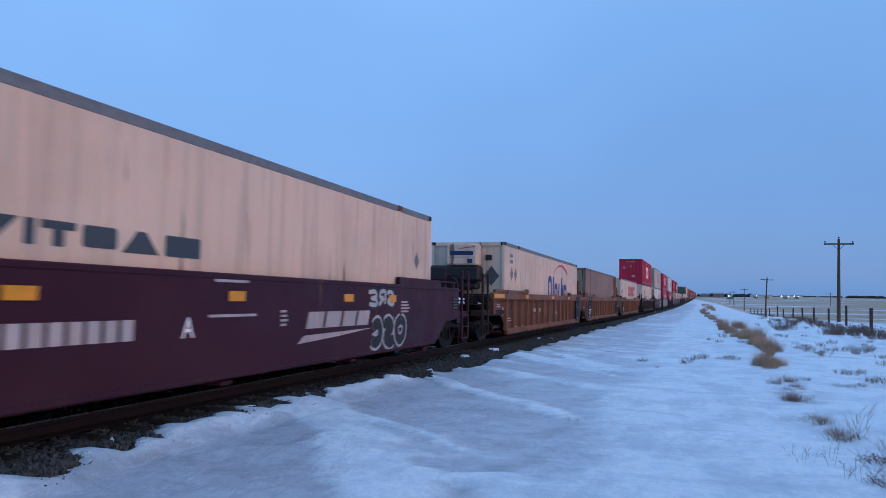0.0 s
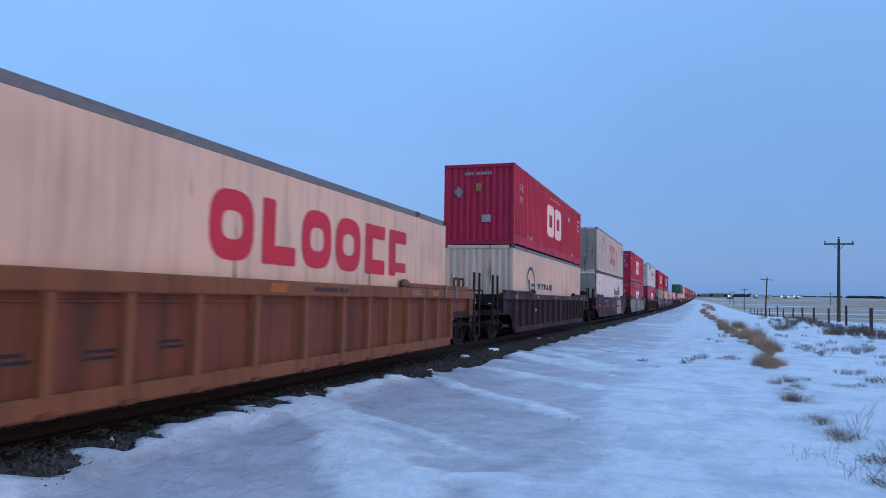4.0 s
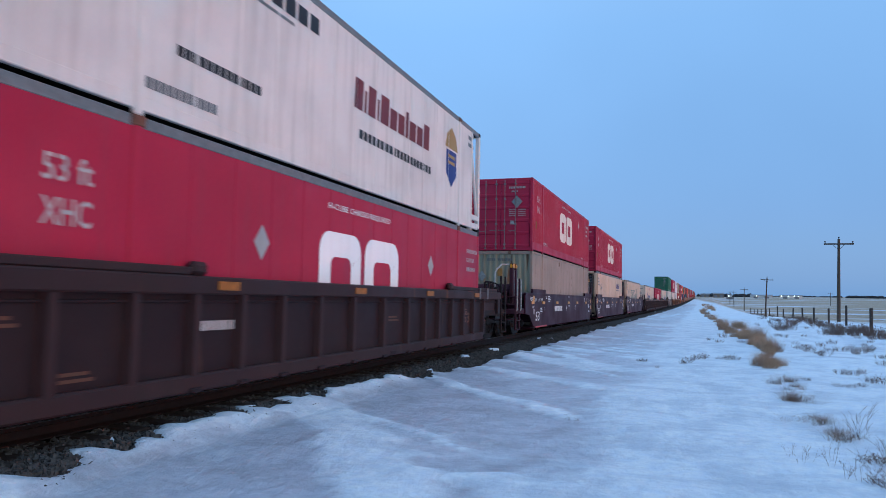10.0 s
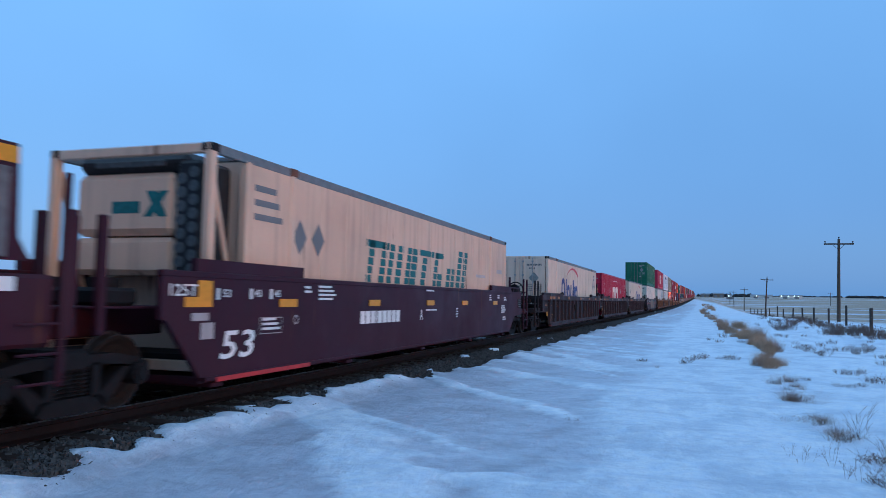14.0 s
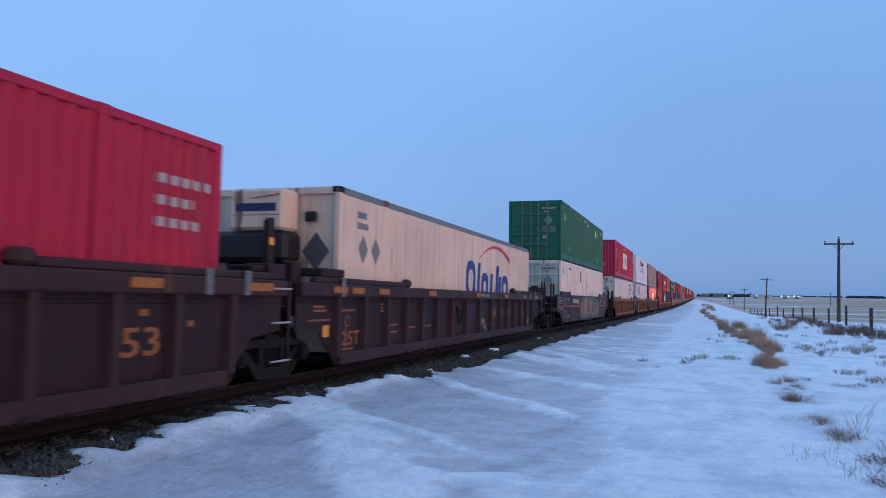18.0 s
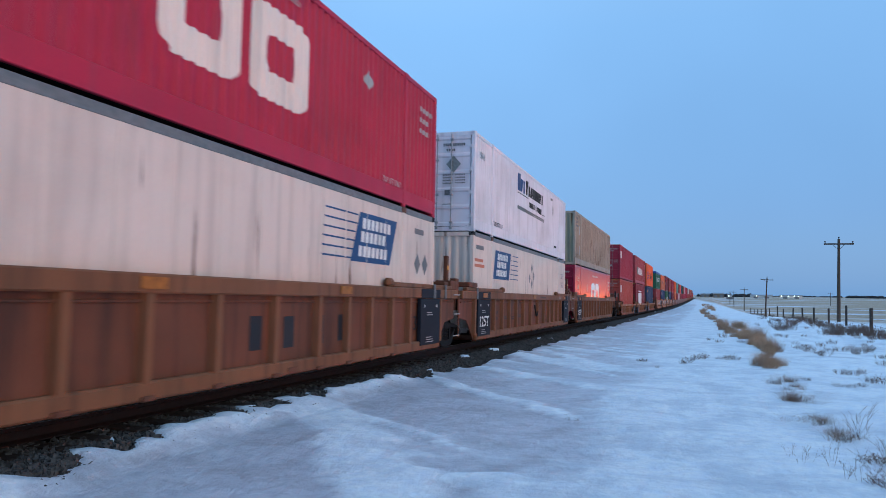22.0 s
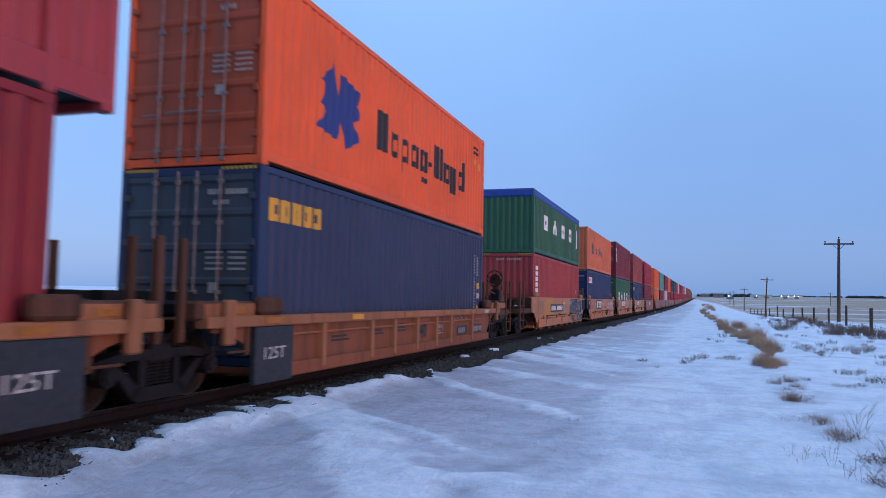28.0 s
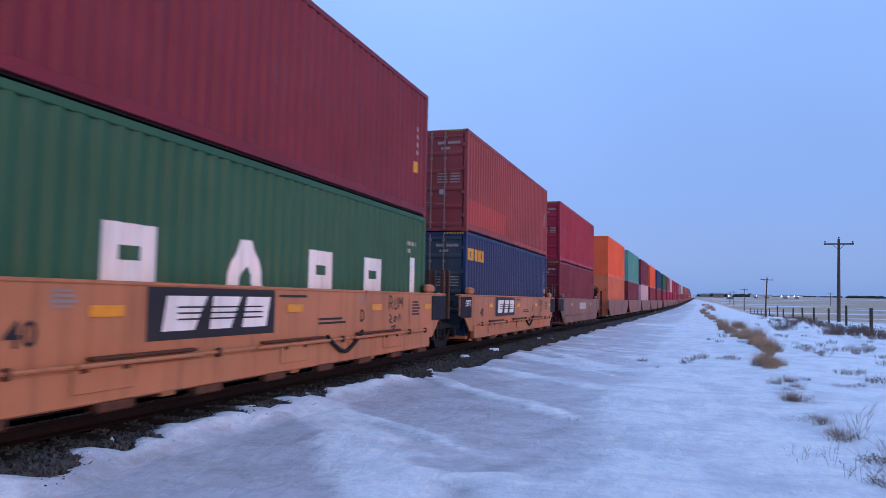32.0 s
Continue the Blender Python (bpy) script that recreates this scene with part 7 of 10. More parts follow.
    "spaced": (rects(ring(2.16, 3.02, 1.14, 1.78, 0.24) + ring(6.59, 7.49, 1.14, 1.78, 0.24) + ring(8.75, 9.57, 1.14, 1.78, 0.24), WHITE, "white painted block"), polys([[(4.35, 1.14), (4.62, 1.14), (4.84, 1.42), (5.03, 1.14), (5.30, 1.14), (5.0, 1.78), (4.66, 1.78)]], WHITE, "white painted wedge"), rects([(11.22, 11.50, 0.95, 1.92)], WHITE, "tall white sign"), rects([(11.30, 11.42, 1.12 + 0.25 * i, 1.24 + 0.25 * i) for i in range(3)], LOGORED), rects(rows_of(11.0, 2.18, (8, 3), 0.05, 0.09, 0.085, 0.16), DULLW)),
    "upright": (rects([(0.62, 0.96, 2.25 - i * 0.225, 2.42 - i * 0.225) for i in range(6)], WHITE, "upright column of white blocks"), rects(bars(11.3, 2.3, 0.12, 9, 0.1, 0.15) + bars(11.6, 2.3, 0.12, 9, 0.1, 0.15), DULLW), rects([(11.2, 11.35, 1.4, 1.6)], YELLOWP)),
    "tex": (rects([(0.40, 0.76, 2.08, 2.40), (0.40, 0.76, 1.68, 1.98), (0.40, 0.76, 1.26, 1.58)], WHITE, "upright column of white blocks"), rects([(11.4, 11.6, 0.95, 1.2)], YELLOWP), rects(bars(11.5, 1.9, 0.12, 4, 0.1, 0.18), DULLW)),
    "tclu": (rects([(0.3, 4.6, 0.25, 0.95)], paint("repaint_patch", (0.36, 0.055, 0.050), 0.2), "brighter repainted patch"), rects([(11.5, 11.6, 1.2, 1.8)], DULLW)),
}


# swollen strokes of sprayed shapes, in a unit square
STROKES = {
    "loop": [(0.5, 1), (0.08, 0.75), (0.08, 0.25), (0.5, 0), (0.92, 0.25), (0.92, 0.75), (0.5, 1)],
    "bolt": [(0.95, 0.05), (0.9, 0.95), (0.55, 0.45), (0.1, 0.1), (0.02, 0.9)],
    "hook": [(0.05, 0.8), (0.5, 1), (0.92, 0.6), (0.88, 0.2), (0.5, 0), (0.05, 0.15)],
    "wave": [(0.05, 0.85), (0.5, 1), (0.9, 0.75), (0.5, 0.5), (0.1, 0.25), (0.5, 0), (0.95, 0.12)],
    "comb": [(0.05, 0.95), (0.8, 1), (0.9, 0.6), (0.25, 0.5), (0.9, 0.4), (0.8, 0), (0.0, 0.05)],
    "arch": [(0, 0.05), (0.2, 0.98), (0.5, 0.25), (0.8, 0.98), (1, 0.05)],
    "leg": [(0.9, 0.05), (0.9, 1), (0.25, 0.95), (0.25, 0.55), (0.7, 0.5), (0.05, 0)],
    "bar": [(0.35, 1), (0.55, 0.5), (0.4, 0)],
    "cup": [(0.05, 1), (0.08, 0.3), (0.28, 0.02), (0.62, 0.02), (0.85, 0.3), (0.9, 1)],
    "peak": [(0.0, 0), (0.32, 0.7), (0.5, 1), (0.68, 0.7), (1, 0)],
    "fork": [(0.05, 1), (0.45, 0.5), (0.9, 1), (0.62, 0.5), (0.4, 0)],
}


def swell(path, steps=4):
    """Rounds a polyline off."""
    out = []
    for i in range(len(path) - 1):
        p0, p1, p2, p3 = path[max(i - 1, 0)], path[i], path[i + 1], path[min(i + 2, len(path) - 1)]
        for k_ in range(steps):
            t = k_ / steps
            out.append(tuple(0.5 * (2 * b_ + (c - a) * t + (2 * a - 5 * b_ + 4 * c - d) * t * t + (3 * b_ - a - 3 * c + d) * t ** 3) for a, b_, c, d in zip(p0, p1, p2, p3)))
    return out + [path[-1]]


def cloud_of(y0, y1, z0, z1, seed):
    rg = random.Random(seed)
    pts = []
    for k_ in range(44):
        a = 2 * math.pi * k_ / 44
        q = rg.uniform(0.95, 1.02)
        pts.append(((y0 + y1) / 2 + (y1 - y0) / 2 * q * math.copysign(abs(math.cos(a)) ** 0.4, math.cos(a)), (z0 + z1) / 2 + (z1 - z0) / 2 * q * math.copysign(abs(math.sin(a)) ** 0.4, math.sin(a))))
    return pts


def graffiti(y0, y1, z0, z1, letters, fills, edge, seed, spots=None, thick=0.5, cloud=None, sharp=False):
    """Sprayed swollen strokes: each is a part with its fill and flecks upon it, over a sprayed cloud."""
    def do(car, length, kind):
        rg = random.Random(seed)
        n_ = len(letters)
        w = (y1 - y0) / n_
        x0 = FACE[kind]
        if cloud:
            part("graffiti_ground", skew_sheet([[(y - length / 2, z) for y, z in cloud_of(y0 - 0.3, y1 + 0.2, z0 - 0.02, z1 + 0.03, seed)]], 0.0025), cloud, car, "sprayed ground of the graffiti", at=pose(x0, 0, 0))
        for i, ch in enumerate(letters):
            th = thick * min(w, 0.62 * (z1 - z0)) * rg.uniform(0.9, 1.1)
            ya, yb = y0 + i * w + th * 0.42, y0 + (i + 1) * w - th * 0.34
            za, zb = z0 + th * 0.55 + rg.uniform(0, 0.05), z1 - th * 0.55 - rg.uniform(0, 0.06)
            lean = rg.uniform(-0.1, 0.12)
            path = (list if sharp else swell)([(ya + u * (yb - ya) + (v - 0.5) * lean + rg.uniform(-0.02, 0.02) - length / 2, za + v * (zb - za)) for u, v in STROKES[ch]])
            lift = 0.004 + 0.0012 * (i % 3)
            stroke = part("graffiti", stroke_sheet(path, th + 0.10, lift), edge, car, "sprayed graffiti stroke", at=pose(x0, 0, 0))
            part("graffiti_fill", stroke_sheet(path, th, lift + 0.004), fills[i % len(fills)], stroke)
            k_ = len(path) // 3
            if thick > 0.55:
                part("inner_line", stroke_sheet([(y + 0.2 * th, z - 0.1 * th) for y, z in path[k_:2 * k_ + 2]], 0.035, lift + 0.0065), edge, stroke)
            if spots:
                for _ in range(3):
                    p_ = path[rg.randrange(len(path))]
                    sy, sz, sr = p_[0] + rg.uniform(-0.3, 0.3) * th, p_[1] + rg.uniform(-0.3, 0.3) * th, rg.uniform(0.02, 0.06)
                    part("paint_fleck", skew_sheet([[(sy + sr * math.cos(a), sz + 0.8 * sr * math.sin(a)) for a in [2 * math.pi * q / 8 for q in range(8)]]], lift + 0.007), spots[rg.randrange(len(spots))], stroke)
    return (do,)


def pickets(y0, y1, z0, z1, n_, seed):
    """A row of sprayed upright shapes with round heads, narrow waists and pointed feet."""
    shape = ((0.46, 0.0), (1.10, 0.16), (0.98, 0.34), (0.86, 0.56), (1.0, 0.72), (0.92, 0.90), (0.56, 1.0), (0.16, 0.92), (0.02, 0.76), (0.14, 0.58), (0.04, 0.36), (-0.10, 0.18))

    def do(car, length, kind):
        rg = random.Random(seed)
        w = (y1 - y0) / n_
        here = pose(FACE[kind], 0, 0)
        part("graffiti_ground", skew_sheet([[(y - length / 2, z) for y, z in cloud_of(y0 - 0.1, y1 + 0.1, z0 + 0.10, z1 - 0.16, seed)]], 0.0025), OUTLINE, car, "dark sprayed ground of the graffiti", at=here)
        for i in range(n_):
            a, lean, top = y0 + i * w - length / 2, rg.uniform(-0.12, 0.10), z1 - rg.uniform(0, 0.10)
            jit = [(rg.uniform(-0.07, 0.07), rg.uniform(-0.03, 0.03)) for _ in shape]

            def at(k_):
                return [(a + w * (0.5 + (u + j[0] - 0.5) * k_ + lean * v), (z0 + top) / 2 + (top - z0) * (v + j[1] - 0.5) * (1 - (1 - k_) * 0.6)) for (u, v), j in zip(shape, jit)]
            lift = 0.004 + 0.0012 * (i % 3)
            stroke = part("graffiti", skew_sheet([at(1.10)], lift), OUTLINE, car, "sprayed upright graffiti shape", at=here)
            part("graffiti_fill", skew_sheet([at(0.94)], lift + 0.004), MINT, stroke)
            cy, cz = a + w * 0.5, z0 + (top - z0) * rg.uniform(0.22, 0.34)
            part("paint_haze", skew_sheet([[(cy + w * 0.22 * math.cos(t) * rg.uniform(0.8, 1.1), cz + 0.13 * math.sin(t)) for t in [2 * math.pi * q / 9 for q in range(9)]]], lift + 0.0055), OCHRE, stroke)
            zc = z0 + (top - z0) * rg.uniform(0.52, 0.66)
            part("inner_line", stroke_sheet([(a + w * 0.34, zc), (a + w * 0.56, zc + 0.02), (a + w * 0.60, zc - 0.16), (a + w * 0.52, zc - 0.30)], 0.026, lift + 0.006), OUTLINE, stroke)
            for _ in range(2):
                fy, fz = a + w * rg.uniform(0.3, 0.7), z0 + (top - z0) * rg.uniform(0.3, 0.9)
                part("paint_fleck", skew_sheet([[(fy - 0.04, fz - 0.03), (fy + 0.05, fz - 0.02), (fy + 0.04, fz + 0.05), (fy - 0.03, fz + 0.03)]], lift + 0.007), PINKP, stroke)
    return (do,)


def fine_print(groups, mat_):
    out = []
    for y, z, w, rows in groups:
        out += bars(y, z, w, rows, 0.035, 0.065)
    return car_rects(out, mat_, most=2)


MARKP = (car_polys([[(-0.55, 1.15), (-0.02, 1.15), (-0.02, 1.47), (-0.30, 1.47), (-0.30, 1.27), (-0.55, 1.27)]], AMBER, "amber angle-shaped reflector"), reflectors([1.81, 4.98, 8.20, 11.0, 14.3], 1.14, 0.5, 0.115), car_text("125T", -0.82, 1.28, 0.5, 0.14, WHITE), car_text("53", 0.16, 0.49, 0.74, 0.36, WHITE, None, 0.006, 0.22), car_rects(blocks(4.36, 0.82, [0.20] * 3 + [0.05] + [0.20] * 5, 0.23, 0.035), WHITE),
        car_text("53", 0.20, 1.27, 0.16, 0.10, WHITE), car_text("43", 0.92, 1.28, 0.16, 0.10, WHITE), car_text("45", 1.42, 1.28, 0.16, 0.10, WHITE), car_rects([(0.06, 0.13, 1.24, 1.38), (0.80, 0.87, 1.25, 1.39), (1.30, 1.37, 1.25, 1.39)], WHITE), car_rects([(-0.41, -0.08, 0.985, 1.08)], DULLW), car_rects([(-0.23, 0.03, 0.76, 0.96)], DULLW), car_rects(ring(1.06, 1.65, 0.77, 1.0, 0.012), DULLW),
        fine_print([(1.12, 0.955, 0.48, 3), (2.30, 1.42, 0.25, 2), (2.75, 1.44, 0.6, 4), (7.9, 1.46, 0.7, 1), (7.9, 1.02, 1.0, 1), (10.2, 1.03, 0.2, 4), (13.6, 1.40, 0.25, 3), (14.6, 1.40, 0.3, 2), (15.45, 1.34, 0.4, 2), (15.1, 1.08, 0.6, 4), (15.3, 0.72, 0.5, 2)], WHITE),
        car_polys(hoop(2.05, 0.95, 0.07, 0.02), DULLW), car_rects([(0.1, 2.5, 0.225, 0.285)], REDSTRIP, x=1.417))


def scrawl(paths, mat_, w=0.035, x=None):
    """A quick sprayed line or two."""
    def do(car, length, kind):
        for p_ in paths:
            part("graffiti", stroke_sheet(swell([(y - length / 2, z) for y, z in p_]), w, 0.006), mat_, car, "scrawled tag", at=pose(x or FACE[kind], 0, 0))
    return do


TAGS = [[(3.2, 1.1), (3.45, 0.75), (3.35, 1.12), (3.7, 1.1), (3.68, 0.72)], [(4.15, 0.98), (4.55, 1.05), (4.2, 0.90), (4.75, 1.1), (4.60, 0.62)], [(5.2, 1.12), (5.22, 0.70), (5.55, 0.62), (5.85, 0.80)], [(7.8, 0.72), (7.6, 0.98), (7.8, 1.1), (7.6, 0.70), (7.9, 0.62)]]
CNP = (car_text("53", 14.42, 0.62, 0.60, 0.32, DULLO), car_rects(ring(10.13, 10.47, 0.72, 1.05, 0.07) + [(10.56, 10.64, 0.72, 1.05), (10.82, 10.90, 0.72, 1.05), (10.64, 10.82, 0.84, 0.93)], DULLO, "dull orange block emblem"),
       car_rects([(10.13, 10.65, 0.50, 0.57)] + blocks(11.23, 0.82, [0.15] * 3, 0.18, 0.045) + blocks(12.17, 0.82, [0.09] * 5, 0.18, 0.04) + [(14.25, 14.40, 1.06, 1.13), (14.68, 14.82, 1.06, 1.13), (15.5, 15.62, 0.92, 0.99)], DULLO),
       reflectors([-0.23, 0.47, 1.65, 4.51, 8.45, 11.80, 14.64], 1.36, 0.5, 0.11, DULLA), reflectors([16.9], 1.36, 0.6, 0.11, DULLA), car_rects(blocks(8.82, 1.375, [0.09] * 7, 0.075, 0.035), FAINT, x=1.462), car_text("125T", -0.06, 0.46, 0.86, 0.25, DULLO),
       car_polys(hoop(0.30, 0.88, 0.10, 0.025), DULLO), car_rects([(-0.62, -0.40, 0.64, 0.83)], AMBER, "yellow stencil plate"), car_rects([(-1.1, -0.35, 0.905, 0.935)], DULLO), fine_print([(-0.95, 1.12, 0.5, 2), (0.0, 1.05, 0.8, 1), (0.1, 0.38, 0.6, 2), (2.15, 0.74, 0.7, 1), (2.15, 0.60, 0.7, 1), (3.2, 0.66, 0.7, 1), (4.3, 0.66, 0.6, 1), (1.75, 1.15, 0.2, 3)], DULLO), cable(((6.55, 1.10), (7.2, 1.10), 0.42)))
TAGS2 = [[(9.06, 0.72), (9.30, 0.70), (9.12, 0.62), (9.36, 0.66)], [(9.24, 0.78), (9.22, 0.56), (9.44, 0.74), (9.40, 0.52)], [(9.50, 0.72), (9.62, 0.58), (9.44, 0.50), (9.66, 0.46)], [(9.56, 0.44), (9.58, 0.28)], [(9.64, 0.62), (9.76, 0.42), (9.84, 0.34)],
         [(15.34, 0.95), (15.30, 0.50), (15.46, 0.80)], [(15.56, 0.72), (15.44, 0.52), (15.60, 0.42), (15.74, 0.56), (15.60, 0.72)], [(15.70, 0.82), (15.80, 0.40), (15.94, 0.66)]]


def dark_end(near=True, far=True):
    def do(car, length, kind):
        spans = ([(-0.02, 1.32)] if near else []) + ([(length - 1.32, length + 0.02)] if far else [])
        for a, b_ in spans:
            part("sign_panel", cbox(0, 0.09, a - length / 2, b_ - length / 2, 0.26, 1.295, 0.01), NAVYP, car, "blue-black end panel", at=pose(1.37, 0, 0))
            part("chord_band", cbox(0, 0.006, a - length / 2, b_ - length / 2, 1.31, 1.51, 0.002), NAVYP, car, at=pose(1.462, 0, 0))
            if a < 2:
                part("lettering", words("125T", 0.95, 0.30), WHITE, car, at=pose(1.466, a - length / 2 + 0.2, 0.52))
            else:
                tagged(part("lettering", words("53", 0.46, 0.32), INK, car, at=pose(1.36, a - length / 2 - 0.47, 0.60)), "dark stencilled lettering", "", "", "stuff")
            pieces("marking", sheet_on([(q[0] - length / 2, q[1] - length / 2, q[2], q[3]) for q in bars(a + 0.40, 0.97, 0.45, 2, 0.018, 0.05) + bars(a + 0.36, 0.42, 0.5, 3, 0.018, 0.05) + [(a + 0.20, a + 0.28, 1.1, 1.16), (a + 1.02, a + 1.13, 1.1, 1.16)]]), DULLW, car, at=pose(1.462, 0, 0))
    return do


def low_load(car, length, kind):
    """The load figure on the dark end panel, where the car has one, else a black number panel."""
    dark = [o for o in car.children if o.name.startswith("end_panel") and o.matrix_basis.translation.y >= 0 and o.data.vertices[0].co.y > 0]
    if dark:
        tagged(part("lettering", words("125T", 0.56, 0.17), DULLW, car, at=pose(1.426, 11.60 - length / 2, 0.42)), "small painted lettering", "", "", "stuff")
    else:
        for a, b_, n_ in ((9.28, 10.19, 4), (10.66, 11.66, 6)):
            part("number_panel", cbox(0, 0.006, a - length / 2, b_ - length / 2, 0.36, 0.60, 0.002), INK, car, "black number panel", at=pose(1.334, 0, 0))
            pieces("marking", sheet_on([(q[0] - length / 2, q[1] - length / 2, q[2], q[3]) for q in blocks(a + 0.10, 0.41, [0.11] * n_, 0.14, 0.045)]), FAINT, car, at=pose(1.342, 0, 0))
    if any(o.name.startswith("end_panel") and o.data.vertices[0].co.y < 0 for o in car.children):
        tagged(part("lettering", words("125T", 0.56, 0.17), DULLW, car, at=pose(1.426, -0.10 - length / 2, 0.42)), "small painted lettering", "", "", "stuff")
    part("rim_sticker", cbox(0, 0.008, 11.68 - length / 2, 12.08 - length / 2, 0.91, 1.0, 0.002), DULLA if dark else DULLW, car, at=pose(1.442, 0, 0))


RIM_CODE = car_rects([(9.0 + 0.12 * i, 9.08 + 0.12 * i, 1.375, 1.445) for i in range(7)] + [(9.9, 10.02, 1.375, 1.445), (10.1, 10.2, 1.375, 1.445)], INK, x=1.462)
TXP = (cable(((8.15, 1.10), (8.95, 1.10), 0.42)), dark_end(), reflectors([0.72, 7.92, 14.92], w=0.46, mat_=DULLA), RIM_CODE, car_rects(bars(13.4, 1.45, 0.62, 3, 0.016, 0.04), FAINT, x=1.462), fine_print([(3.3, 0.72, 0.7, 2), (4.5, 0.70, 0.6, 2), (5.6, 0.75, 0.5, 2)], INK), car_rects([(2.5, 2.62, 0.85, 0.95), (2.5, 2.62, 0.65, 0.75)], INK))
LOWP = (reflectors([0.1, 5.42, 8.05, 10.40], 0.915, 0.46, 0.09, DULLA), reflectors([2.9], 0.915, 0.46, 0.09), fine_print([(5.1, 0.74, 0.5, 3), (9.3, 0.80, 0.7, 1), (3.9, 0.66, 0.5, 2), (2.1, 0.62, 0.8, 2)], INK), low_load)
PANP = (car_rects([(2.66, 5.28, 0.78, 1.375)], INK, "black sign panel"), car_polys([[(2.90, 0.88), (3.47, 0.88), (3.71, 1.28), (2.97, 1.28)], [(3.77, 0.88), (4.21, 0.88), (4.43, 1.28), (3.83, 1.28)], [(4.47, 0.88), (5.05, 0.88), (5.15, 1.28), (4.57, 1.28)]], WHITE, "white block emblem", lift=0.012), car_rects([(3.15, 4.95, 1.0 + i * 0.07, 1.02 + i * 0.07) for i in range(3)], INK, x=1.406),
        reflectors([2.08, 5.85, 8.95, 11.9], 1.06, 0.46, 0.115), fine_print([(5.40, 1.28, 1.1, 1), (6.62, 0.92, 1.15, 2), (10.9, 1.2, 0.5, 5)], INK), car_rects(bars(1.38, 1.30, 0.32, 4, 0.03, 0.05) + bars(8.18, 1.30, 0.26, 3, 0.03, 0.05), FAINT), car_text("125T", -0.62, 1.10, 0.5, 0.17, WHITE, 1.41), car_text("40", 0.9, 0.80, 0.35, 0.25, INK), sill_fittings, cable(((6.82, 0.66), (8.18, 0.70), 0.30), 0.035))
